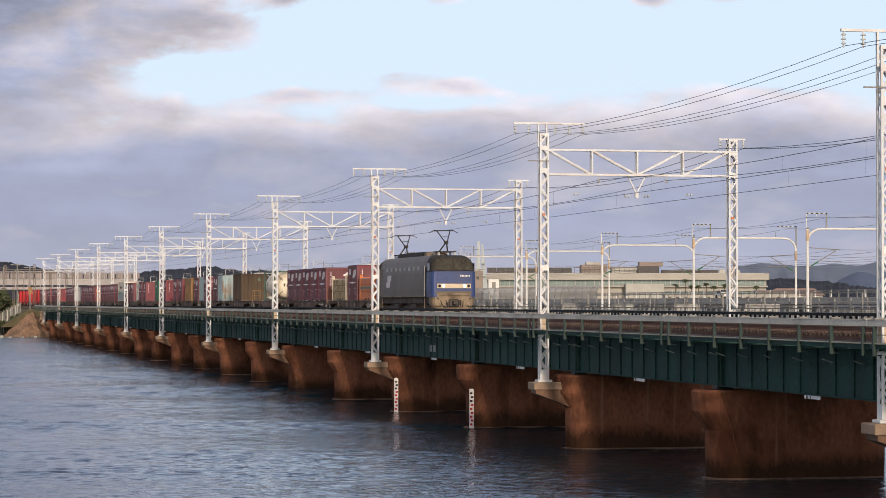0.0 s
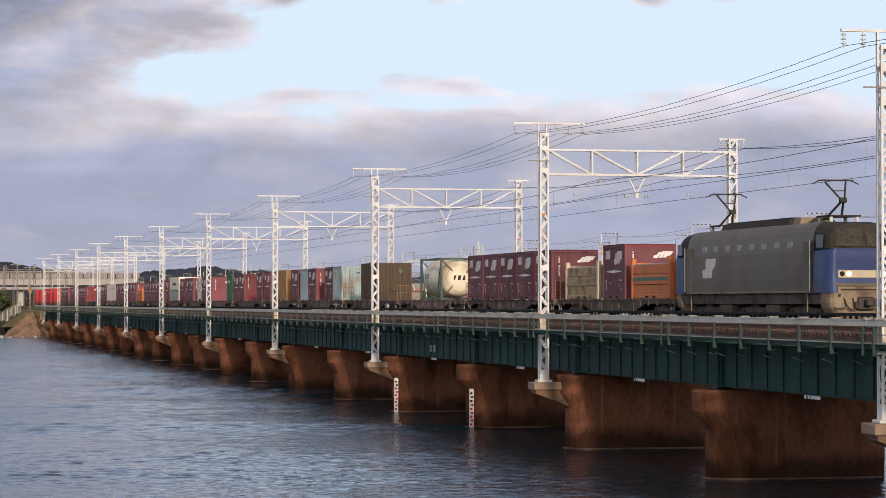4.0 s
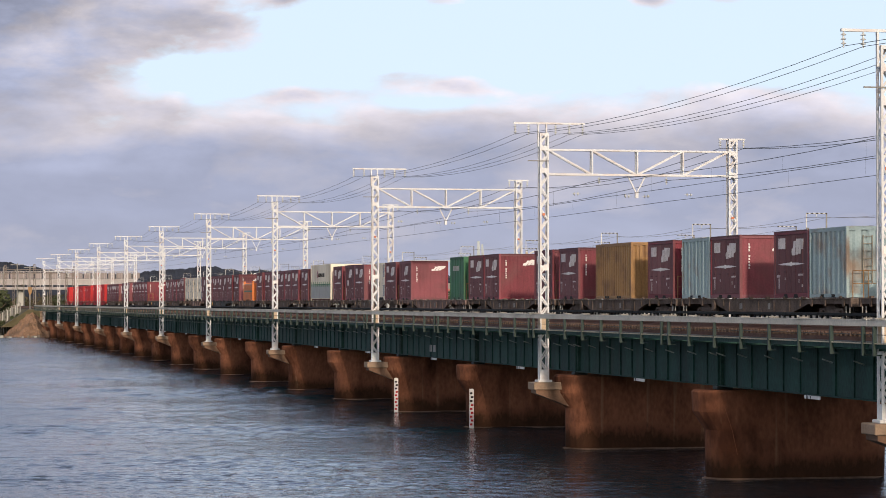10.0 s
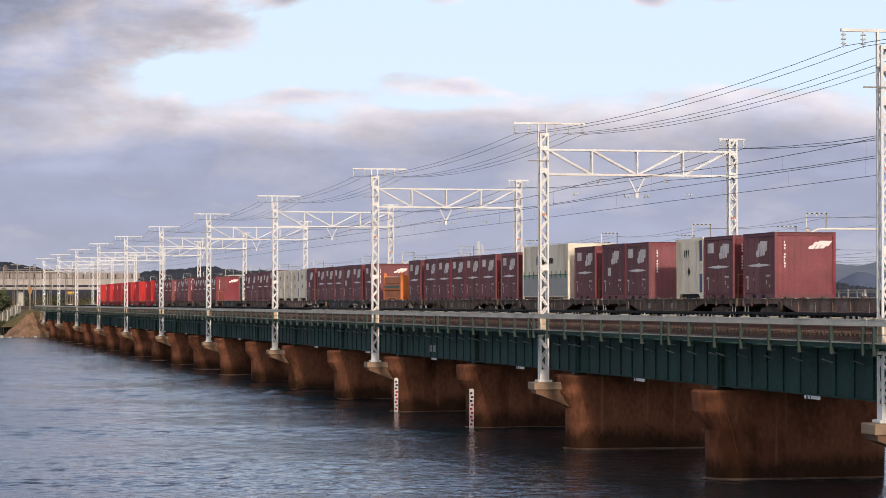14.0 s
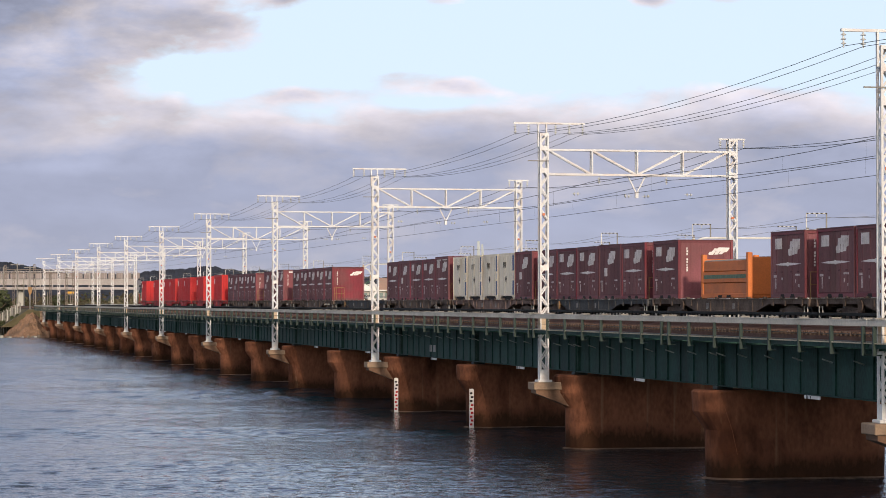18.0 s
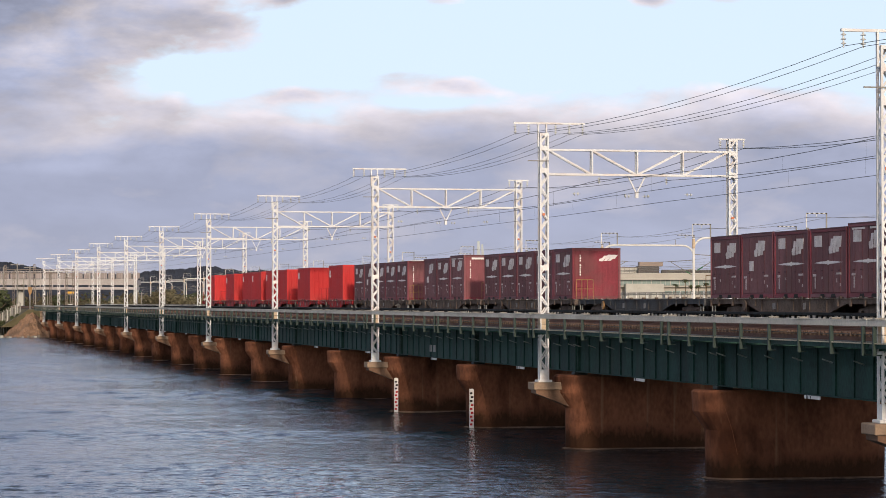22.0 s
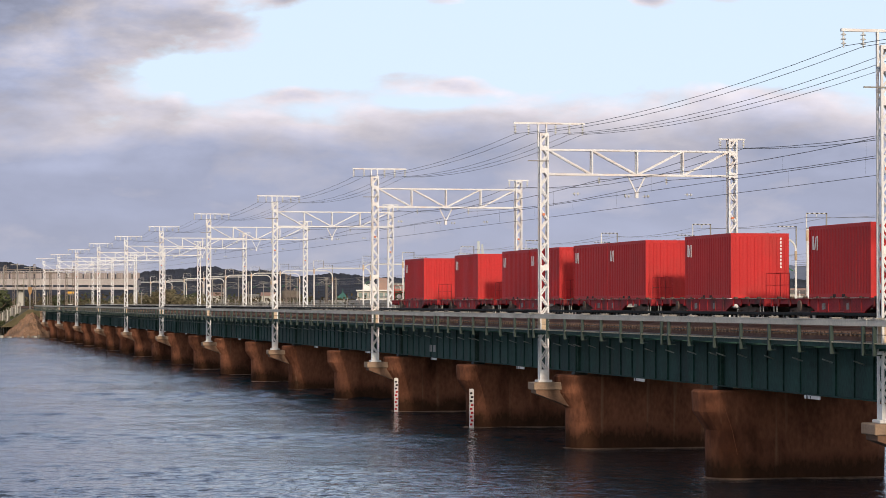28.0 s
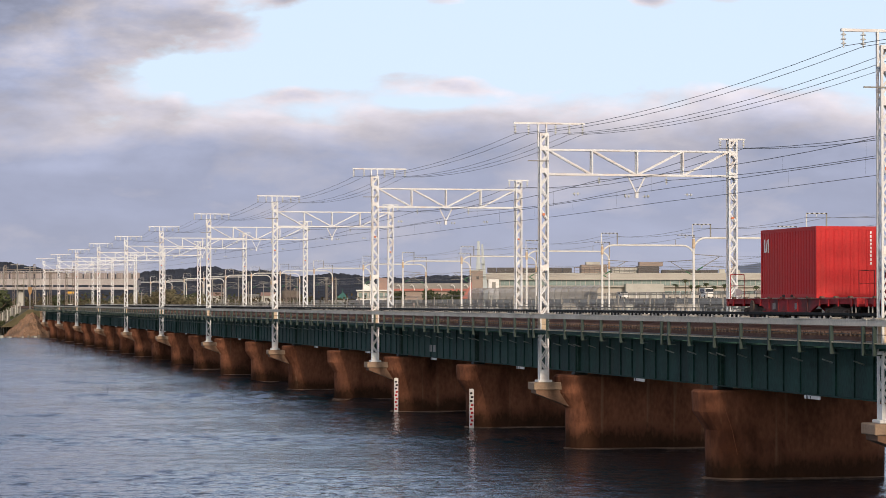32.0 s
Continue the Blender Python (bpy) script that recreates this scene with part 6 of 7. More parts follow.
def bogie(parent, y, material, base=1.8, seat=0.98):
    b = part("bogie", Shape().prism([(-base / 2 - 0.35, 0.36), (-base / 2 - 0.30, 0.62), (-0.45, 0.66), (-0.3, 0.78), (0.3, 0.78), (0.45, 0.66), (base / 2 + 0.30, 0.62), (base / 2 + 0.35, 0.36), (base / 2 - 0.25, 0.40), (0.45, 0.26), (-0.45, 0.26), (-base / 2 + 0.25, 0.40)], "x", -0.98, -0.86)
             .prism([(-base / 2 - 0.35, 0.36), (-base / 2 - 0.30, 0.62), (base / 2 + 0.30, 0.62), (base / 2 + 0.35, 0.36), (0.45, 0.26), (-0.45, 0.26)], "x", 0.86, 0.98).box(-0.9, 0.9, -0.25, 0.25, 0.42, seat - 0.2), M_UNDER, parent, at=(0, y, 0))
    global ME_WHEEL
    if ME_WHEEL is None:
        ME_WHEEL = wheel_shape().mesh("wheelset", M_WHEEL)
    for sy in (-base / 2, base / 2):
        part("wheelset", ME_WHEEL, None, b, at=(0, sy, 0))
        part("axle_box", Shape().box(-1.06, -0.94, sy - 0.15, sy + 0.15, 0.3, 0.56, 0.03), M_UNDER, b)
    return b


def flat_wagon(ln, material, label):
    """A container flat wagon with fish-bellied side sills."""
    h = ln / 2 - 0.45
    bot, top = (0.36, 0.55) if ln > 18 else (0.30, 0.45)
    w = thing("flat_wagon", label, "railway wagon", "wagons of the freight train")
    sill = [(-h, 0.78), (-h, 0.98), (h, 0.98), (h, 0.78), (h * top, 0.78), (h * bot, 0.42), (-h * bot, 0.42), (-h * top, 0.78)]
    near = Shape().prism(sill, "x", -1.205, -1.10)
    near.box(-1.25, -1.10, -h, h, 0.955, 0.985).box(-1.25, -1.10, -h * bot, h * bot, 0.395, 0.425)
    for y in np.linspace(-h * bot, h * bot, 5):
        near.box(-1.235, -1.2, y - 0.02, y + 0.02, 0.42, 0.96)
    for f in (-0.93, -0.74, -0.60, -0.47, 0.44, 0.58, 0.72, 0.90):
        near.prism([(h * f - 0.11, 0.96), (h * f + 0.11, 0.96), (h * f + 0.06, 0.70), (h * f - 0.06, 0.70)], "x", -1.245, -1.2)
    for f in (-0.22, 0.05, 0.30):
        near.tube((-1.235, h * f - 0.9, 0.50), (-1.235, h * f + 0.6, 0.50), 0.022, 5)
    part("side_sill", near, material, w)
    part("side_sill", Shape().prism(sill, "x", 1.10, 1.22), material, w)
    part("deck", Shape().box(-1.10, 1.10, -h, h, 0.82, 0.95), material, w)
    for y in (-h, h):
        part("end_beam", Shape().box(-1.25, 1.25, y - 0.09, y + 0.09, 0.68, 0.985, 0.02), material, w)
        sg = 1 if y > 0 else -1
        part("coupler", Shape().box(-0.12, 0.12, y, y + sg * 0.45, 0.72, 0.96, 0.03), M_UNDER, w)
        part("corner_step", Shape().beam((-1.2, y - sg * 0.15, 0.7), (-1.2, y - sg * 0.15, 0.28), 0.035).beam((-1.2, y - sg * 0.50, 0.7), (-1.2, y - sg * 0.50, 0.28), 0.035).beam((-1.2, y - sg * 0.15, 0.3), (-1.2, y - sg * 0.50, 0.3), 0.035), M_GREYPANEL, w, "pale corner step")
        bogie(w, y - sg * 2.55, material)
    n = 10
    for i in range(n):
        y = -h + 2 * h * (i + 0.5) / n
        part("twist_lock", Shape().box(-1.25, -1.12, y - 0.09, y + 0.09, 0.97, 1.06, 0.01), M_UNDER, w)
    for y, ww in ((-0.12 * h, 0.26), (0.22 * h, 0.34)):
        part("data_panel", Shape().prism([(y - ww / 2, 0.60), (y + ww / 2, 0.57), (y + ww / 2, 0.80), (y - ww / 2, 0.83)], "x", -1.213, -1.206), M_PLATE, w, "worn grey data plate")
    for y in (-h + 0.06, h - 0.06):
        part("end_rail", Shape().path([(-1.12, y, 0.98), (-1.12, y, 1.95), (-0.55, y, 1.95), (-0.55, y, 0.98)], 0.018, 5).path([(-1.12, y, 1.5), (-0.55, y, 1.5)], 0.014, 5), M_REDFRAME if material is M_REDFRAME else M_YELLOW, w, "" if material is M_REDFRAME else "dull yellow end rail")
    for y in (-h * 0.2, h * 0.1, h * 0.3):
        part("brake_gear", Shape().box(-0.9, -0.5, y - 0.3, y + 0.3, 0.32, 0.6, 0.03), M_UNDER, w)
    part("brake_wheel", Shape().tube((-1.25, h * 0.55, 0.72), (-1.30, h * 0.55, 0.72), 0.2, 14), M_YELLOW if material is M_BLUEGREY else M_UNDER, w)
    return w


LETTER_BLOCK = [(0.02, 0.16), (0.10, 0.0), (0.44, 0.0), (0.53, 0.36), (0.57, 0.36), (0.52, 0.03), (0.80, 0.03), (0.87, 0.34), (0.91, 0.34), (0.86, 0.06), (1.16, 0.06), (1.22, 0.24), (1.44, 0.26), (1.52, 0.68), (0.60, 0.70), (0.57, 0.60), (0.30, 0.60), (0.22, 0.30), (0.06, 0.28)]


def logo_plate(s, x, y, z):
    """A slanted lettering block, drawn as one plain shape."""
    return s.prism([(y - 0.1 - u * 0.86, z + 0.06 + v * 0.88) for u, v in LETTER_BLOCK], "x", x - 0.006, x)


def ring_frame(hl, hw, z0, z1, t):
    """A rectangular ring of bars in one piece."""
    s = Shape()
    o = [(-hw, -hl), (hw, -hl), (hw, hl), (-hw, hl)]
    i = [(-hw + t, -hl + t), (hw - t, -hl + t), (hw - t, hl - t), (-hw + t, hl - t)]
    vs = [(x, y, z) for z in (z0, z1) for x, y in o + i]
    fs = []
    for k in range(4):
        n = (k + 1) % 4
        fs += [(k, n, 4 + n, 4 + k), (8 + k, 8 + n, 12 + n, 12 + k), (k, n, 8 + n, 8 + k), (4 + k, 4 + n, 12 + n, 12 + k)]
    return s.add(vs, fs)


def box_frame(c, material, hl, hw, h, t):
    """Corner posts and the top and bottom frames of a container."""
    for sx in (-1, 1):
        for sy in (-1, 1):
            x, y = sx * (hw - t / 2), sy * (hl - t / 2)
            part("corner_post", Shape().box(x - t / 2, x + t / 2, y - t / 2, y + t / 2, 0.0, h, 0.01), material, c)
    part("bottom_frame", ring_frame(hl - 0.004, hw - 0.004, 0.02, 0.15, t), material, c)
    part("top_frame", ring_frame(hl - 0.004, hw - 0.004, h - 0.13, h - 0.004, t), material, c)
    part("roof_rim", ring_frame(hl - 0.001, hw - 0.001, h - 0.05, h + 0.006, 0.06), M_ROD if material is M_MAROON else material, c)


def container_twelve(material, label, style="plain", height=2.5):
    """A twelve-foot rail container: doors on the side, fork pockets, markings."""
    hl, hw = 1.857, 1.22
    c = thing("freight_container", label, "freight container", "containers on the train")
    e = [(-hw + 0.05, hl - 0.06), (-hw + 0.05, -hl + 0.06)]
    for x in np.linspace(-hw + 0.25, hw - 0.25, 9):
        e += [(x - 0.09, -hl + 0.06), (x - 0.06, -hl + 0.048), (x + 0.06, -hl + 0.048), (x + 0.09, -hl + 0.06)]
    e += [(hw - 0.05, -hl + 0.06), (hw - 0.05, hl - 0.06)]
    part("body", Shape().prism(e, "z", 0.10, height - 0.03), material, c)
    box_frame(c, material, hl, hw, height, 0.11)
    x = -hw + 0.05
    for k, (a, b) in enumerate(((-hl + 0.14, -0.02), (0.02, hl - 0.14))):
        d = part("door", Shape().box(x - 0.028, x, a, b, 0.19, height - 0.15, 0.008), M_MAROONDOOR, c, "dusty maroon door")
        for f in (0.3, 0.72) if style != "vent" else (0.5,):
            y = a + (b - a) * f
            part("lock_rod", Shape().tube((x - 0.03, y, 0.22), (x - 0.03, y, height - 0.2), 0.011, 6).box(x - 0.06, x - 0.03, y - 0.03, y + 0.16, 0.95, 1.0), M_ROD, d)
    # near-black patches on the face stand in for the shaded fork pockets
    for y in (-0.55, 0.55):
        part("fork_pocket", Shape().prism([(y - 0.25, 0.01), (y + 0.25, 0.01), (y + 0.17, 0.145), (y - 0.17, 0.145)], "x", -hw - 0.004, -hw + 0.02), M_DKGAP, c)
    xm = x - 0.033
    if style in ("plain", "vent", "corrugated"):
        if style == "plain":
            part("marking", Shape().box(xm - 0.006, xm, 0.62, 1.38, height - 0.66, height - 0.26), M_FADED, c, "faded white square")
        lg = logo_plate(Shape(), xm, 0.06 if style == "plain" else 0.45, height - 0.98)
        part("marking", lg, M_FADED, c, "slanted white lettering block")
        if style == "vent":
            part("marking", Shape().box(xm - 0.006, xm, 0.40, 0.92, height - 1.46, height - 1.08), M_FADED, c, "faded white square")
        if style != "vent":
            part("marking", Shape().prism([(1.42, 1.26), (0.75, 1.305), (0.09, 1.32), (0.05, 1.345), (-0.05, 1.345), (-0.09, 1.32), (-0.75, 1.305), (-1.42, 1.26), (-0.75, 1.225), (-0.09, 1.21), (-0.05, 1.185), (0.05, 1.185), (0.09, 1.21), (0.75, 1.225)], "x", xm - 0.006, xm), M_MARK, c, "thin white stripe with a round centre")
        bars = Shape()
        for y, z, ww, hh in ((-1.05, 0.86, 0.50, 0.07), (1.38, 0.82, 0.34, 0.09), (1.30, 0.54, 0.13, 0.40), (-1.2, 0.46, 0.10, 0.10), (0.62, 0.72, 0.12, 0.09), (-0.86, 0.62, 0.06, 0.14)):
            bars.box(xm - 0.005, xm, y - ww / 2, y + ww / 2, z - hh / 2, z + hh / 2)
        tagged(part("marking", bars, M_DATA, c, "small worn data markings"), kind="stuff")
        ev = Shape()
        for j in range(9):
            if j != 3:
                ev.box(-hw + 0.37, -hw + 0.37 + (0.045, 0.07, 0.06)[j % 3], -hl + 0.012, -hl + 0.022, height - 0.42 - 0.115 * j, height - 0.335 - 0.115 * j)
        tagged(part("marking", ev, M_MARK, c, "upright row of white marks"), kind="stuff")
        if height > 2.55:
            for a, b in ((-1.50, -0.20), (0.28, 1.50)):
                part("marking", Shape().box(xm - 0.006, xm, a, b, height - 0.235, height - 0.165), M_FADED, c, "pale bar along the top of the door")
            part("marking", Shape().box(-0.75, 0.85, -hl + 0.012, -hl + 0.022, height - 0.26, height - 0.15), M_MARK, c, "white bar along the top")
        elif style in ("plain", "corrugated"):
            el = Shape()
            el.prism([(u * 0.55 + v * 0.25 + 0.08, v * 0.46 + height - 0.64) for u, v in LETTER_BLOCK], "y", -hl + 0.008, -hl + 0.02)
            part("marking", el, M_MARK, c, "slanted white lettering block")
    return c


def ribbed_box(c, material, hl, hw, h, z0=0.0, pitch=0.28, depth=0.03, name="body"):
    """A container body with upright ribs on its sides and ends, in a square frame."""
    e = []
    d = depth * 0.9

    def run(a, b, fixed, axis, sg):
        n = max(2, int(abs(b - a) / pitch))
        st = (b - a) / n
        for i in range(n):
            m = a + st * (i + 0.5)
            for off, out in ((-0.38, 0), (-0.20, d), (0.20, d), (0.38, 0)):
                v = m + st * off
                e.append((v, fixed + sg * out) if axis == "x" else (fixed + sg * out, v))

    ix, iy = hw - depth, hl - depth
    e.append((-ix, -iy))
    run(-ix + 0.1, ix - 0.1, -iy, "x", -1)
    e.append((ix, -iy))
    run(-iy + 0.1, iy - 0.1, ix, "y", 1)
    e.append((ix, iy))
    run(ix - 0.1, -ix + 0.1, iy, "x", 1)
    e.append((-ix, iy))
    run(iy - 0.1, -iy + 0.1, -ix, "y", -1)
    part(name, Shape().prism(e, "z", z0 + 0.12, h - 0.02), material, c)
    box_frame(c, material, hl, hw, h, 0.12)


# fork pockets drawn as near-black patches in place of shaded openings
def pockets(c, x, ys, w=0.32):
    for y in ys:
        part("fork_pocket", Shape().box(x - 0.004, x + 0.03, y - w / 2, y + w / 2, 0.03, 0.13), M_DKGAP, c)


def red_twenty():
    c = thing("freight_container", "bright red corrugated twenty-foot container with a white mark", "freight container", "containers on the train")
    ribbed_box(c, M_RED, 3.03, 1.219, 2.591)
    pockets(c, -1.219, (-0.45, 0.45), 0.3)
    lg = Shape()
    for poly in ([(2.62, 1.74), (2.62, 2.24), (2.50, 2.24), (2.50, 1.74)], [(2.47, 1.74), (2.37, 1.74), (2.21, 2.22), (2.28, 2.22)], [(2.19, 1.72), (2.08, 1.72), (2.08, 2.24), (2.17, 2.24)]):
        lg.prism(poly, "x", -1.232, -1.222)
    part("marking", lg, M_MARK, c, "slanted white mark")
    ev = Shape()
    for j in range(9):
        ev.box(0.84, 0.90, -3.045, -3.032, 2.33 - 0.14 * j, 2.42 - 0.14 * j)
    tagged(part("marking", ev, M_MARK, c, "upright row of white marks"), kind="stuff")
    for x in (-0.5, -0.12, 0.12, 0.5):
        part("lock_rod", Shape().tube((x, 3.05, 0.15), (x, 3.05, 2.5), 0.02, 6), M_RED, c)
    return c


def brown_twenty(material, label, disc=True):
    c = thing("freight_container", label, "freight container", "containers on the train")
    ribbed_box(c, material, 2.95, 1.22, 2.55, pitch=0.36, depth=0.07)
    pockets(c, -1.22, (-1.0, 1.0), 0.7)
    part("name_board", Shape().box(-0.18, 0.42, -3.01, -2.955, 0.62, 1.02, 0.02).box(-0.24, 0.48, -3.04, -2.955, 1.0, 1.07), material, c)
    for x in (-0.75, 0.05, 0.75):
        part("end_rib", Shape().box(x - 0.07, x + 0.07, -3.0, -2.95, 1.2, 2.4, 0.01), material, c)
    if disc:
        part("emblem", Shape().tube((0.45, -2.985, 2.0), (0.45, -3.0, 2.0), 0.14, 18), M_EMBLEM, c, "round dull green emblem")
    return c


def blue_twelve():
    c = thing("freight_container", "pale blue ribbed bulk container with rust streaks and a ladder", "freight container", "containers on the train")
    ribbed_box(c, M_PALEBLUE, 1.86, 1.22, 2.5, pitch=0.46, depth=0.08)
    pockets(c, -1.22, (-0.55, 0.55))
    lad = Shape()
    for x in (-0.62, -0.28):
        lad.box(x - 0.014, x + 0.014, -1.92, -1.89, 0.5, 2.2)
    for z in np.arange(0.6, 2.2, 0.26):
        lad.box(-0.62, -0.28, -1.915, -1.895, z - 0.012, z + 0.012)
    part("ladder", lad, M_LADDER, c, "rusty grey ladder")
    part("marking", Shape().tube((0.42, -1.865, 1.92), (0.42, -1.90, 1.92), 0.13, 14), M_ORANGE, c, "orange round mark")
    part("marking", Shape().box(-0.1, 0.16, -1.895, -1.868, 1.98, 2.07), M_STRIPE, c)
    part("roof_hatch", Shape().box(-0.6, 0.6, -0.7, 0.7, 2.5, 2.56, 0.02), M_PALEBLUE, c)
    return c


def green_twelve():
    c = thing("freight_container", "dark green twelve-foot container with faint pale lettering", "freight container", "containers on the train")
    ribbed_box(c, M_GREEN, 1.86, 1.22, 2.5, pitch=0.6, depth=0.04)
    pockets(c, -1.22, (-0.55, 0.55))
    for j in range(5):
        part("marking", Shape().box(-1.232, -1.222, 0.72 - 0.33 * j, 0.98 - 0.33 * j, 1.70, 1.98), M_GREYPANEL, c, "pale lettering block")
    return c


def white_twelve(label, stripe=True):
    c = thing("freight_container", label, "freight container", "containers on the train")
    hl, hw, h = 1.857, 1.22, 2.5
    e = hl - 0.03
    half = [(e, h), (e, 0.0), (e - 0.34, 0.0), (e - 0.44, 0.10), (e - 0.62, 0.19)]
    part("body", Shape().prism([(y, z) for y, z in half] + [(-y, z) for y, z in half[::-1]], "x", -hw + 0.02, hw - 0.02), M_WHITE, c)
    # near-black block added behind the arch to give the opening its shade
    part("base_beam", Shape().box(-hw + 0.10, hw - 0.10, -e + 0.6, e - 0.6, 0.0, 0.19), M_DKGAP, c, "near-black block standing in for shade under the arch")
    for y in (-hl + 0.09, -0.72, 0.80, hl - 0.09):
        part("upright_rib", Shape().box(-hw + 0.013, -hw + 0.021, y - 0.03, y + 0.03, 0.22, h - 0.06), M_WHITE, c)
    for a, b in ((-hl + 0.3, 0.0), (0.03, hl - 0.3)):
        d = part("door", Shape().box(-hw + 0.012, -hw + 0.021, a, b, 0.24, h - 0.12, 0.002), M_WHITE, c)
        part("lock_rod", Shape().tube((-hw + 0.006, a + 0.4, 0.26), (-hw + 0.006, a + 0.4, h - 0.2), 0.009, 6), M_GREYPANEL, d)
    if stripe:
        for a, b in ((0.25, 1.02), (1.55, h - 0.1)):
            part("marking", Shape().box(-hw + 0.008, -hw + 0.02, -hl + 0.13, -hl + 0.46, a, b), M_STRIPE, c, "dark blue upright stripe")
        part("marking", Shape().box(-hw + 0.010, -hw + 0.02, -hl + 0.14, -hl + 0.42, 1.12, 1.44), M_FADED, c, "pale square between the stripes")
    lt = Shape()
    for j in range(3):
        lt.prism([(0.66 - 0.26 * j, 1.72), (0.60 - 0.26 * j, 1.72), (0.50 - 0.26 * j, 2.02), (0.62 - 0.26 * j, 2.02)], "x", -hw - 0.012, -hw - 0.006)
    part("marking", lt, M_LOCOROOF, c, "dark lettering block")
    part("marking", Shape().prism([(0.0, 1.32), (0.16, 1.12), (0.0, 0.92), (-0.16, 1.12)], "x", -hw - 0.014, -hw - 0.006), M_LOCOROOF, c, "dark diamond mark")
    return c


def white_thirtyone():
    c = thing("freight_container", "long white container with a grey lower panel and lettering", "freight container", "containers on the train")
    hl, hw, h = 4.65, 1.22, 2.75
    part("body", Shape().box(-hw + 0.02, hw - 0.02, -hl + 0.02, hl - 0.02, 0.1, h, 0.02), M_WHITE, c)
    part("lower_panel", Shape().box(-hw, -hw + 0.021, -hl + 0.2, hl - 0.2, 0.18, 1.18), M_GREYPANEL, c, "grey lower side panel")
    part("hinge_line", Shape().box(-hw - 0.012, -hw + 0.005, -hl + 0.2, hl - 0.2, 1.19, 1.25), M_GREEN, c, "green hinge line")
    for j in range(10):
        y = -hl + 0.5 + j * (2 * hl - 1.0) / 9
        part("hinge", Shape().box(-hw - 0.02, -hw + 0.0, y - 0.03, y + 0.03, 1.05, 1.42), M_GREEN, c)
    for y in (-hl + 0.07, hl - 0.07):
        part("corner_post", Shape().box(-hw - 0.006, -hw + 0.1, y - 0.07, y + 0.07, 0, h + 0.004, 0.01), M_WHITE, c)
    part("emblem", Shape().prism([(1.75, 1.75), (1.55, 1.75), (1.50, 2.25), (1.78, 2.1)], "x", -hw + 0.01, -hw + 0.017), M_STRIPE, c, "blue leaf-shaped emblem")
    part("emblem", Shape().prism([(1.44, 1.75), (1.24, 1.75), (1.28, 2.2), (1.42, 2.3)], "x", -hw + 0.01, -hw + 0.017), M_RED, c, "red leaf-shaped emblem")
    for j in range(12):
        if j != 7:
            y = 1.0 - j * 0.235
            part("lettering_bar", Shape().box(-hw + 0.01, -hw + 0.017, y - 0.085, y + 0.085, 1.80, 2.08), M_LOCOROOF, c)
    return c


def low_container(material, label):
    """A low open container with tall corner posts and planked sides."""
    c = thing("open_container", label, "freight container", "containers on the train")
    hl, hw = 2.95, 1.2
    for i, (a, b) in enumerate(((0.2, 0.62), (0.64, 1.08), (1.10, 1.50))):
        part("side_board", Shape().box(-hw + 0.02 - 0.02 * (i == 1), -hw + 0.12, -hl + 0.2, hl - 0.2, a, b, 0.015), material, c)
        part("side_board", Shape().box(hw - 0.12, hw - 0.02, -hl + 0.2, hl - 0.2, a, b, 0.015), material, c)
    part("mid_band", Shape().box(-hw - 0.008, -hw + 0.005, -hl + 0.3, hl - 0.3, 0.80, 0.95), M_EMBLEM if material is M_ORANGE else material, c, "dull green band")
    part("cover", Shape().box(-hw + 0.06, hw - 0.06, -hl + 0.2, hl - 0.2, 1.48, 1.56, 0.03), M_GREYPANEL, c, "grey cover sheet")
    for y in (-hl + 0.1, hl - 0.1):
        part("end_wall", Shape().box(-hw + 0.1, hw - 0.1, y - 0.05, y + 0.05, 0.15, 1.62, 0.02), material, c)
        for x in (-hw + 0.08, hw - 0.08):
            part("corner_post", Shape().box(x - 0.1, x + 0.1, y - 0.12, y + 0.12, 0, 1.80, 0.02), M_LAMPBOX if material is M_TAN else material, c)
    part("base_frame", Shape().box(-hw, hw, -hl + 0.1, hl - 0.1, 0.02, 0.2, 0.02), material, c)
    pockets(c, -hw - 0.004, (-0.55, 0.55), 0.5)
    return c


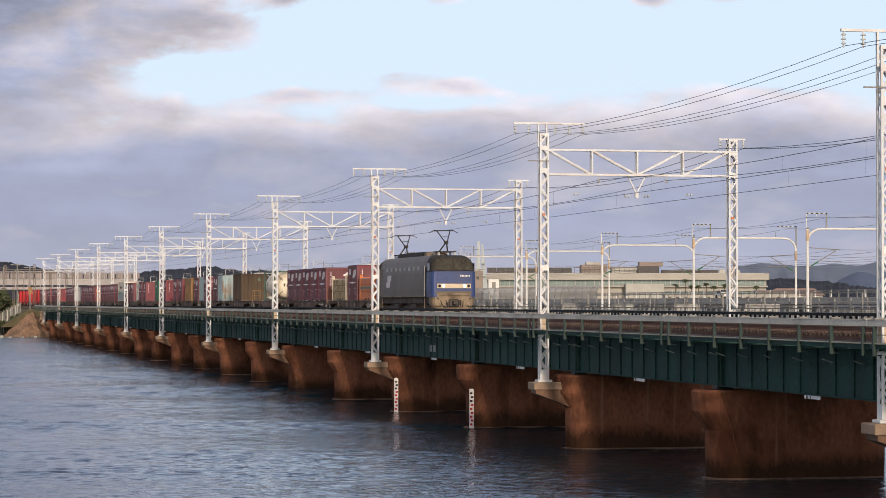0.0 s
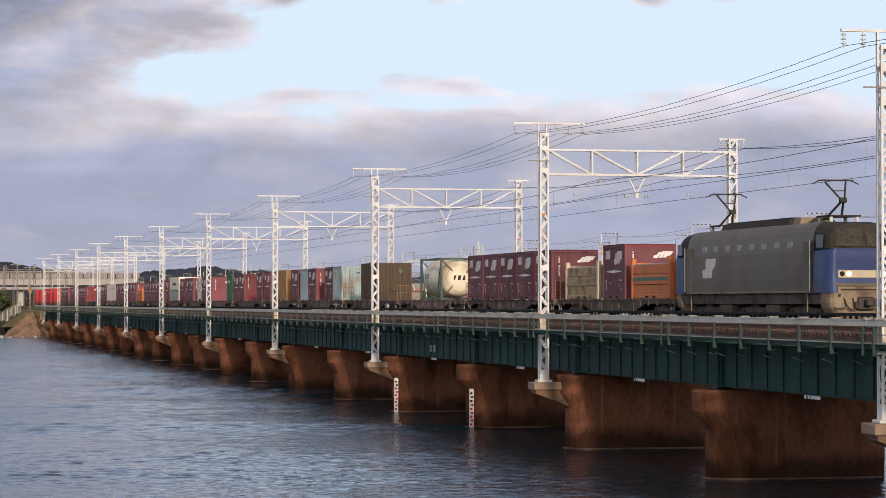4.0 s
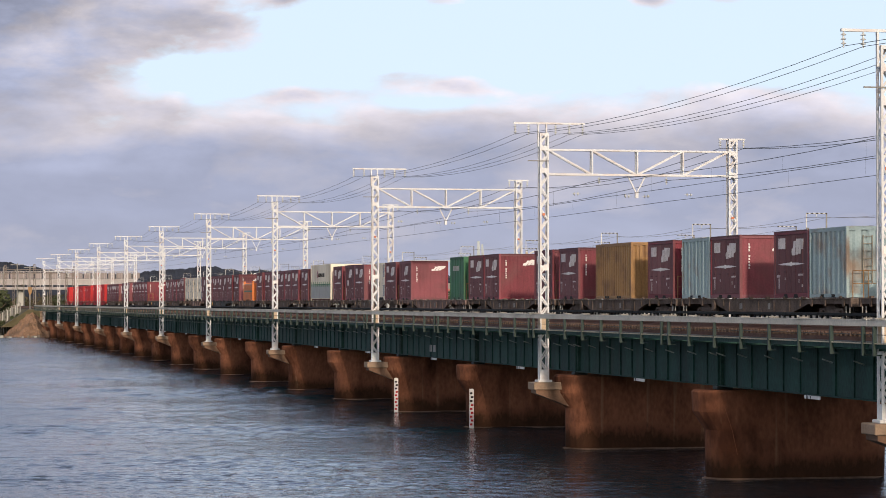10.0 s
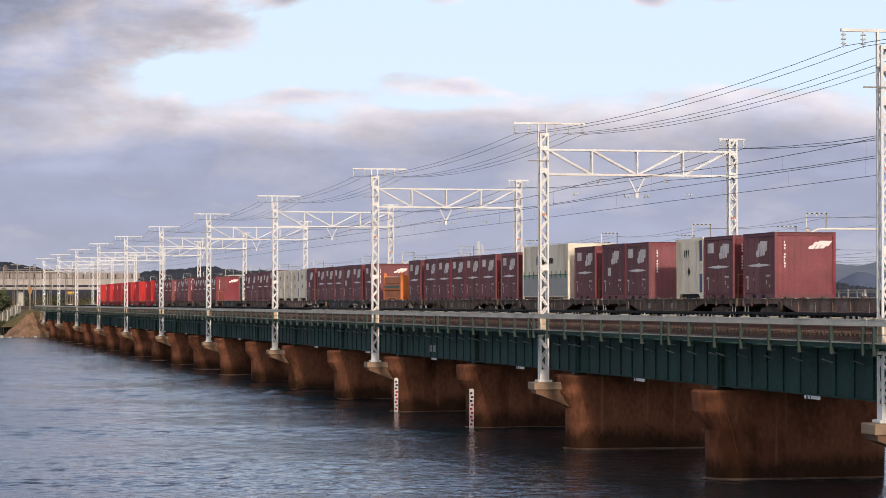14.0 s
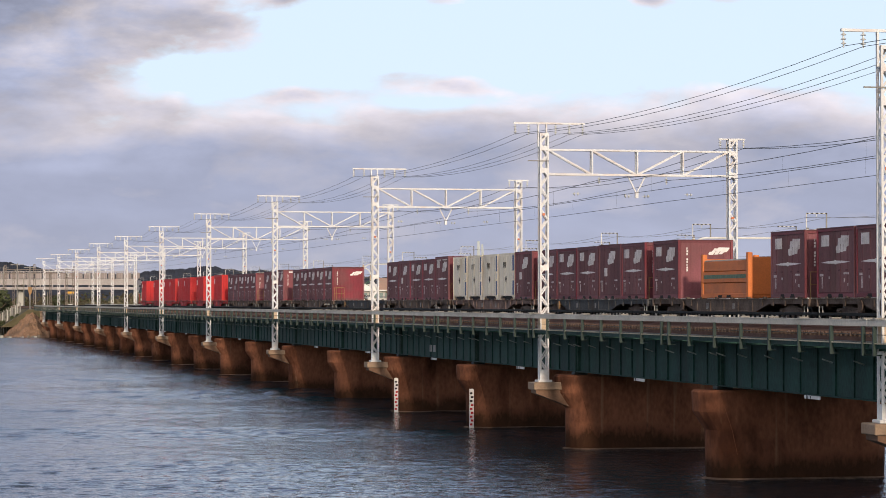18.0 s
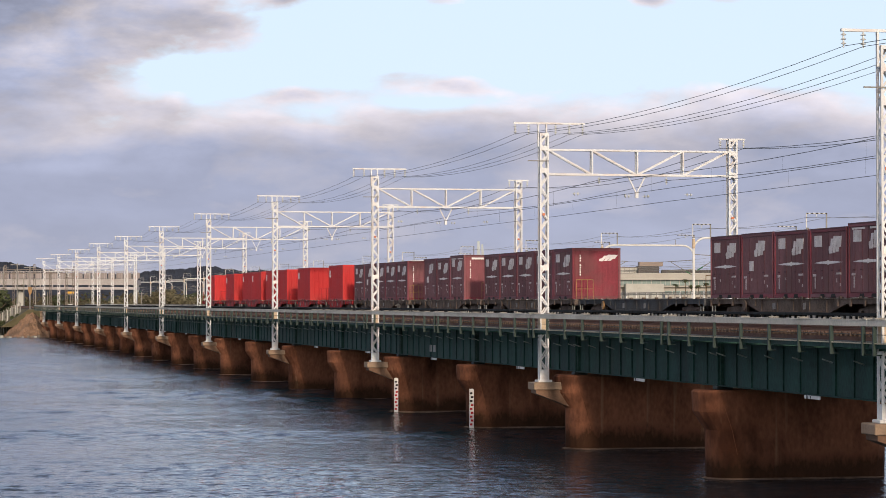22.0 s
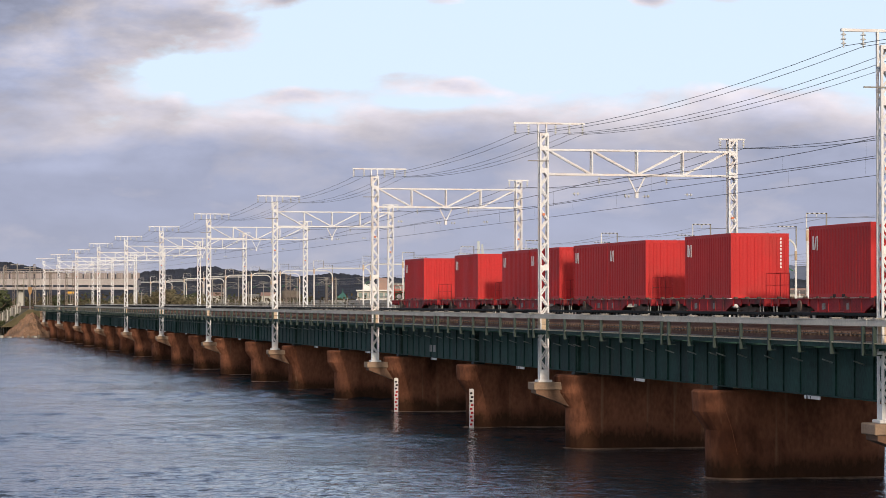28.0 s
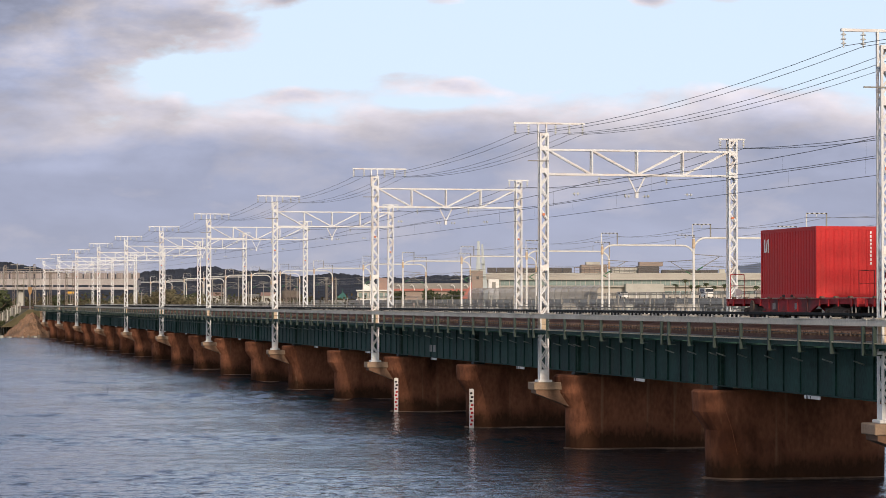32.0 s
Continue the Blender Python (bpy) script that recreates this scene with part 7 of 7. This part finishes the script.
def tank_container():
    c = thing("tank_container", "cream tank container with lettering in a dark green frame", "tank container", "containers on the train")
    hl, hw, h, r = 3.03, 1.219, 2.55, 1.16
    rings = []
    n = 28
    zc = 1.32
    prof = [(-2.90, 0.05), (-2.88, 0.45), (-2.82, 0.80), (-2.70, 1.03), (-2.52, 1.13), (-2.35, r), (2.35, r), (2.52, 1.13), (2.70, 1.03), (2.82, 0.80), (2.88, 0.45), (2.90, 0.05)]
    for y, rr in prof:
        rings.append([(rr * math.cos(2 * math.pi * i / n), y, zc + rr * math.sin(2 * math.pi * i / n)) for i in range(n)])
    tank = part("tank", loft(rings), M_TANK, c, smooth=True)
    for y in (-1.9, -0.7, 0.7, 1.9):
        part("band", Shape().tube((0, y - 0.03, zc), (0, y + 0.03, zc), r + 0.012, 28), M_TANK, tank)
    part("walkway", Shape().box(-0.25, 0.25, -2.4, 2.4, zc + r + 0.01, zc + r + 0.05), M_GREYPANEL, c)
    part("manhole", Shape().tube((0, 0, zc + r), (0, 0, zc + r + 0.14), 0.25, 14), M_GREYPANEL, c)
    f = Shape()
    for y in (-hl + 0.06, hl - 0.06):
        for x in (-hw + 0.06, hw - 0.06):
            f.box(x - 0.06, x + 0.06, y - 0.06, y + 0.06, 0, h)
        f.box(-hw, hw, y - 0.05, y + 0.05, h - 0.11, h).box(-hw, hw, y - 0.05, y + 0.05, 0.02, 0.13)
        for sx in (-1, 1):
            for zz, ze in ((0.1, 0.86), (h - 0.1, h - 0.80)):
                part("stay", Shape().beam((sx * hw * 0.95, y, zz), (sx * hw * 0.36, y + (0.04 if y < 0 else -0.04), ze), 0.05, 0.05), M_STAY, c, "rusty stay bar")
    for x in (-hw + 0.06, hw - 0.06):
        f.box(x - 0.045, x + 0.045, -hl + 0.1, hl - 0.1, h - 0.1, h - 0.01)
        f.box(x - 0.045, x + 0.045, -hl + 0.1, hl - 0.1, 0.03, 0.13)
        f.beam((x, -hl + 0.1, h - 0.1), (x, -1.6, 0.1), 0.05).beam((x, hl - 0.1, h - 0.1), (x, 1.6, 0.1), 0.05)
    part("frame", f, M_TANKFRAME, c)
    lt = Shape()
    for j, (w0, w1) in enumerate(((0.07, 0.16), (0.17, 0.17), (0.20, 0.08))):
        x = -0.34 + 0.29 * j
        lt.prism([(x - w0 / 2, 1.20), (x + w0 / 2, 1.20), (x + w1 / 2 + 0.05, 1.48), (x - w1 / 2 + 0.05, 1.48)], "y", -2.93, -2.90)
    lt.box(0.42, 0.48, -2.91, -2.86, 1.62, 1.72)
    lt.box(-0.14, 0.14, -2.82, -2.76, 2.08, 2.12)
    part("end_seam", Shape().path([(0.80 * math.cos(2 * math.pi * i / 28), -2.826, 1.32 + 0.80 * math.sin(2 * math.pi * i / 28)) for i in range(29)], 0.012, 5), M_TAN, tank, "rust-tinged weld ring")
    sl = Shape()
    for j in range(3):
        sl.box(-1.176, -1.168, 1.45 - 0.42 * j, 1.70 - 0.42 * j, 1.30, 1.62)
    part("side_lettering", sl, M_SHEDBLUE, tank, "pale blue worn lettering block")
    part("lettering_bar", lt, M_LOCOROOF, tank)
    return c


# ---- the locomotive ----
def build_loco():
    """An electric locomotive: grey sides, blue cab fronts, beige skirts; its front end at local y = -9.0."""
    lo = thing("electric_locomotive", "grimy grey electric locomotive with a blue front and lit headlights", "locomotive")
    hl, hw = 9.2, 1.41

    def section(y, k=1.0, top=3.76, bot=1.18):
        w = hw * k
        half = [(w, bot), (w + 0.02, 1.7), (w + 0.015, 2.2), (w - 0.01, 2.7), (w - 0.07, 3.10), (w - 0.14, top - 0.36), (w - 0.24, top - 0.17), (w - 0.38, top - 0.05), (w - 0.56, top)]
        return [(-a, y, b) for a, b in half] + [(a, y, b) for a, b in half[::-1]]

    def span(a, b):
        return (min(a, b), max(a, b))

    part("body", loft([section(-hl + 1.75), section(0.0), section(hl - 1.75)]), M_LOCO, lo)
    sill = 2.76
    for sg in (-1, 1):
        # the cab end: lower front nearly flat, windscreen raked a little
        lower = [[(x, sg * yy, min(z, sill)) for x, yy, z in section(a, k)] for a, k in ((hl - 1.75, 1.0), (hl - 0.50, 1.0), (hl - 0.26, 0.985), (hl - 0.10, 0.94), (hl - 0.02, 0.87), (hl, 0.80))]
        part("cab_front", loft(lower), M_LOCOBLUE, lo, "blue lower cab front")
        up = []
        for f, kb in ((0, 1.0), (0.55, 1.0), (0.82, 0.985), (0.94, 0.94), (0.985, 0.88), (1.0, 0.84)):
            yb, yt = hl - 1.75 + f * 1.72, hl - 1.75 + f * 1.42
            base = [(a, b, max(z, sill + 0.005)) for a, b, z in section(0, kb, 3.76 - 0.14 * f)]
            up.append([(a, sg * (yb + (yt - yb) * (z - sill) / 0.9), z) for a, b, z in base])
        part("cab_upper", loft(up), M_LOCOROOF, lo, "black window surround of the cab")
        for sx in (-1, 1):
            y0, y1 = hl - 0.02, hl - 0.265
            pane = [(sx * 0.07, y0, 2.83), (sx * 1.13, y0, 2.83), (sx * 1.05, y1, 3.46), (sx * 0.07, y1, 3.48)]
            vs = [(a, sg * (b - 0.03), z) for a, b, z in pane] + [(a, sg * (b + 0.012), z + 0.006) for a, b, z in pane]
            part("windscreen", Shape().add(vs, [(0, 1, 2, 3), (4, 5, 6, 7), (0, 1, 5, 4), (1, 2, 6, 5), (2, 3, 7, 6), (3, 0, 4, 7)]), M_SCREEN, lo)
            part("wiper", Shape().beam((sx * 0.50, sg * (hl + 0.02), 2.74), (sx * 0.95, sg * (hl + 0.0), 2.86), 0.022), M_DKGAP, lo)
            part("cab_side_window", Shape().box(sx * 1.40 - 0.015, sx * 1.40 + 0.015, *span(sg * (hl - 1.2), sg * (hl - 0.55)), 2.80, 3.26), M_GLASS, lo)
            part("cab_door", Shape().box(sx * 1.43 - 0.012, sx * 1.43 + 0.012, *span(sg * (hl - 2.5), sg * (hl - 1.85)), 1.25, 3.05, 0.005), M_LOCO, lo)
            part("cab_handrail", Shape().tube((sx * 1.47, sg * (hl - 1.74), 1.25), (sx * 1.47, sg * (hl - 1.74), 3.1), 0.018, 6), M_GREYPANEL, lo)
            part("cab_side_panel", Shape().box(sx * 1.425 - 0.01, sx * 1.425 + 0.01, *span(sg * (hl - 1.72), sg * (hl - 1.45)), 1.2, 3.0), M_LOCOROOF, lo)
        box = part("headlight_panel", Shape().box(-1.06, 1.06, *span(sg * hl, sg * (hl + 0.05)), 1.71, 1.99, 0.02), M_LAMPBOX, lo, "pale headlight panel")
        for x in (-0.74, 0.74):
            q = 1 if x > 0 else -1
            part("tail_light", Shape().tube((x + 0.17 * q, sg * (hl + 0.05), 1.855), (x + 0.17 * q, sg * (hl + 0.07), 1.855), 0.09, 12), M_DKGAP, box)
            part("headlight", Shape().tube((x - 0.08 * q, sg * (hl + 0.05), 1.855), (x - 0.08 * q, sg * (hl + 0.08), 1.855), 0.085, 14), M_LAMP if sg < 0 else M_GLASS, box, "lit round headlight" if sg < 0 else "")
        for j in range(7):
            part("number_bar", Shape().box(0.40 + 0.09 * j, 0.455 + 0.09 * j, *span(sg * (hl - 0.01), sg * (hl + 0.012)), 2.42, 2.53), M_MARK, lo)
        part("lower_band", Shape().box(-1.13, 1.13, *span(sg * (hl - 0.1), sg * (hl + 0.022)), 1.405, 1.53, 0.008), M_LOCO, lo, "grimy grey band")
        part("window_ledge", Shape().box(-1.1, 1.1, *span(sg * (hl - 0.1), sg * (hl + 0.04)), 2.70, 2.76, 0.01), M_LOCOBLUE, lo)
        plan = [(-1.38, hl - 0.9), (-1.38, hl - 0.40), (-1.31, hl - 0.18), (-1.18, hl - 0.04), (-1.0, hl + 0.015), (1.0, hl + 0.015), (1.18, hl - 0.04), (1.31, hl - 0.18), (1.38, hl - 0.40), (1.38, hl - 0.9)]
        part("lower_front", loft([[(a * k, sg * (b - q), z) for a, b in plan] for z, k, q in ((0.44, 0.84, 0.08), (0.66, 0.96, 0.02), (0.84, 0.99, 0.0), (1.40, 1.0, 0.0))]), M_LOCOSKIRT, lo, "dusty beige lower front")
        part("snow_plough", Shape().prism([(-1.1, 0.40), (-0.9, 0.14), (0.9, 0.14), (1.1, 0.40)], "y", *span(sg * (hl - 0.5), sg * (hl - 0.1))), M_UNDER, lo)
        part("coupler", Shape().box(-0.34, 0.30, *span(sg * (hl + 0.01), sg * (hl + 0.10)), 0.56, 1.04, 0.05).box(-0.44, -0.30, *span(sg * (hl + 0.01), sg * (hl + 0.07)), 0.62, 0.86, 0.03).box(0.26, 0.46, *span(sg * (hl + 0.01), sg * (hl + 0.06)), 0.70, 0.98, 0.03).box(-0.13, 0.13, *span(sg * hl, sg * (hl + 0.42)), 0.72, 0.94, 0.03), M_WHEEL, lo)
        for x, d in ((-0.84, 0.34), (-0.50, 0.12), (0.40, -0.06), (0.56, -0.10)):
            part("air_hose", Shape().path([(x, sg * (hl + 0.03), 0.98), (x + d * 0.15, sg * (hl + 0.12), 0.78), (x + d * 0.5, sg * (hl + 0.15), 0.60), (x + d, sg * (hl + 0.12), 0.56)], 0.024), M_DKGAP, lo)
        for x in (-1.0, 1.0):
            part("jumper_box", Shape().box(x - 0.05, x + 0.05, *span(sg * (hl + 0.01), sg * (hl + 0.07)), 1.04, 1.14, 0.02), M_WHEEL, lo)
            part("step_bar", Shape().path([(x - 0.16, sg * (hl + 0.02), 0.66), (x - 0.16, sg * (hl + 0.12), 0.62), (x + 0.16, sg * (hl + 0.12), 0.62), (x + 0.16, sg * (hl + 0.02), 0.66)], 0.018), M_WHEEL, lo)
        part("front_handrail", Shape().tube((-0.95, sg * (hl + 0.07), 1.30), (0.95, sg * (hl + 0.07), 1.30), 0.016, 6), M_WHEEL, lo)
        part("cab_step", Shape().box(-1.40, -1.2, *span(sg * (hl - 2.3), sg * (hl - 1.9)), 0.42, 0.46).box(-1.38, -1.34, *span(sg * (hl - 2.3), sg * (hl - 2.26)), 0.42, 1.2), M_LOCOSKIRT, lo)
    for j in range(8):
        y = -5.1 + j * 1.46
        part("side_window", Shape().box(-1.383, -1.335, y - 0.26, y + 0.26, 2.86, 3.08, 0.006), M_LOCOWIN, lo)
    lg = Shape().prism([(5.10, 1.82), (4.00, 1.82), (3.88, 2.16), (3.55, 2.28), (3.45, 2.60), (4.70, 2.60), (4.80, 2.34), (4.72, 2.22), (5.20, 2.12)], "x", -1.44, -1.434)
    part("side_emblem", lg, M_FADED, lo, "faded white lettering block")
    part("side_band", Shape().box(-1.435, -1.40, -7.3, 7.3, 1.19, 1.26), M_LOCOSKIRT, lo)
    part("underframe", Shape().box(-1.25, 1.25, -8.2, 8.2, 0.78, 1.18), M_UNDER, lo)
    for y in (-5.6, 0.0, 5.6):
        bogie(lo, y, M_UNDER, 2.6, 1.0)
    for y in (-2.8, 2.8):
        part("equipment_box", Shape().box(-1.25, -0.6, y - 0.8, y + 0.8, 0.3, 0.75, 0.03), M_UNDER, lo)
    part("roof_housing", Shape().prism([(-0.85, 3.70), (-0.72, 4.00), (0.72, 4.00), (0.85, 3.70)], "y", -3.4, 4.6), M_LOCOROOF, lo)
    part("roof_resistor", Shape().prism([(-0.7, 3.70), (-0.62, 4.02), (0.62, 4.02), (0.7, 3.70)], "y", -4.3, -3.45), M_LOCOSKIRT, lo, "dusty beige roof box")
    for y in (-4.9, -4.6, 5.2):
        part("roof_cable", Shape().path([(-0.5, y, 3.76), (-0.2, y, 3.96), (0.3, y, 3.94), (0.6, y, 3.76)], 0.035), M_LOCOROOF, lo)
    for j in range(5):
        part("roof_hatch", Shape().box(-0.66, 0.66, -3.3 + 1.55 * j, -1.9 + 1.55 * j, 4.00, 4.05, 0.02), M_LOCOROOF, lo)
    for y in (-6.5, 6.1):
        p = part("pantograph", Shape().box(-0.6, 0.6, y - 0.7, y + 0.7, 3.96, 4.02), M_LOCOROOF, lo, "raised dark pantograph")
        for x in (-0.5, 0.5):
            for yy in (y - 0.6, y + 0.6):
                part("insulator", Shape().tube((x, yy, 3.74), (x, yy, 3.96), 0.07, 10), M_PORCELAIN, p)
        part("lower_arm", Shape().tube((-0.26, y + 0.35, 4.02), (-0.03, y - 0.45, 4.54), 0.045, 6).tube((0.26, y + 0.35, 4.02), (0.03, y - 0.45, 4.54), 0.045, 6), M_LOCOROOF, p)
        part("knee_joint", Shape().box(-0.13, 0.13, y - 0.58, y - 0.36, 4.46, 4.66, 0.04), M_LOCOROOF, p)
        part("upper_arm", Shape().tube((-0.06, y - 0.45, 4.57), (-0.40, y + 0.3, 5.26), 0.035, 6).tube((0.06, y - 0.45, 4.57), (0.40, y + 0.3, 5.26), 0.035, 6).tube((-0.23, y - 0.08, 4.92), (0.23, y - 0.08, 4.92), 0.02, 6), M_LOCOROOF, p)
        part("collector", Shape().box(-0.62, 0.62, y + 0.1, y + 0.16, 5.28, 5.34).box(-0.62, 0.62, y + 0.44, y + 0.5, 5.30, 5.34).tube((-0.6, y + 0.3, 5.32), (-0.9, y + 0.3, 5.18), 0.022, 6).tube((0.6, y + 0.3, 5.32), (0.9, y + 0.3, 5.18), 0.022, 6), M_LOCOROOF, p)
    return lo


def build_train():
    on_rails(build_loco(), 174.85)
    kinds = {}

    def proto(key, make):
        """Build each kind of thing once and copy it after that."""
        if key not in kinds:
            kinds[key] = make()
            return kinds[key]
        return copy_thing(kinds[key], pose(0, 0, 0))

    grey = lambda: flat_wagon(20.4, M_UNDER, "grimy dark grey container flat wagon on two bogies")
    blue = lambda: flat_wagon(20.4, M_BLUEGREY, "grimy blue-grey container flat wagon on two bogies")
    rose = lambda: flat_wagon(20.4, M_ROSE, "faded red-oxide container flat wagon on two bogies")
    short = lambda: flat_wagon(14.97, M_REDFRAME, "dirty red short container flat wagon on two bogies")
    maroon = "dull maroon twelve-foot container with white markings"
    make = {
        "m": lambda: container_twelve(M_MAROON, maroon),
        "v": lambda: container_twelve(M_MAROON, "dull maroon ventilated container with few markings", "vent", 2.52),
        "t": lambda: container_twelve(M_MAROON, "tall dull maroon container with white markings", "plain", 2.6),
        "r": lambda: container_twelve(M_MAROON, "red-brown corrugated container with white markings", "corrugated"),
        "b": blue_twelve, "g": green_twelve,
        "w": lambda: white_twelve("off-white container with a dark blue stripe"),
        "y": lambda: brown_twenty(M_YELLOW, "ochre ribbed twenty-foot container, weathered", False),
        "n": lambda: brown_twenty(M_BROWN, "dull brown ribbed twenty-foot container with an emblem"),
        "o": lambda: low_container(M_ORANGE, "low open orange container with corner posts"),
        "a": lambda: low_container(M_TAN, "low open ochre container with weathered boards"),
        "x": white_thirtyone, "k": tank_container, "R": red_twenty,
    }
    # each wagon: five places from its front; a letter and the place of its middle from the wagon's front end
    slot = [0.86 + 1.857 + 3.86 * i for i in range(5)]
    full = lambda s: [(k, slot[i]) for i, k in enumerate(s) if k != "-"]
    load = [
        [("o", 4.1), ("m", 9.9), ("a", 15.6)], full("mmmmm"), [("k", 10.1)], [("n", 10.4)],
        full("bm-mb"), [("m", slot[0]), ("y", 10.2), ("m", slot[4])], full("m--mm"), full("g---r"),
        full("mw-mv"), [("m", slot[0]), ("x", 10.4), ("m", slot[4])], full("mmmmm"), [("m", slot[0]), ("o", 10.2), ("m", slot[4])],
        full("mvmmm"), full("vwwww"), full("tmmvm"), [], full("mmmmm"), full("-tmv-"), full("mmmvm"),
    ]
    front = 184.1
    for i, things in enumerate(load):
        key, build = ("blue", blue) if i in (12, 15) else ("rose", rose) if i in (2, 7, 13) else ("grey", grey)
        w = proto(key, build)
        on_rails(w, front + 10.2)
        for k, y in things:
            on_rails(proto(k, make[k]), front + y, 1.0)
        front += 20.4
    for boxes in ((7.5,), (7.5,), (4.33, 10.5), (4.33, 10.5), (7.5,), (7.5,)):
        w = proto("short", short)
        on_rails(w, front + 7.5)
        for y in boxes:
            on_rails(proto("R", red_twenty), front + y, 1.0)
        front += 14.97
    # the tail disc on the last wagon
    part("tail_disc", Shape().box(-1.0, -0.62, 6.95, 7.0, 1.0, 1.06).tube((-0.81, 6.96, 1.24), (-0.81, 7.02, 1.24), 0.15, 16), M_MARK, w, "white round tail disc")


build_train()
build_track()


def motions():
    for ob, s, z in movers:
        walk(ob, [(t, pose(TRAIN_TRACK, s - p, z)) for t, p in RUN])

    # the rippled surface drifts slowly with the wind
    walk(water, [(t, pose(-0.10 * t, -0.42 * t, 0)) for t in (0.0, 16.0, 32.0)])
    for ob, x, y, v in road_users:
        walk(ob, [(t, pose(x, y + v * t, 7.3)) for t in (0.0, 16.0, 32.0)])


motions()
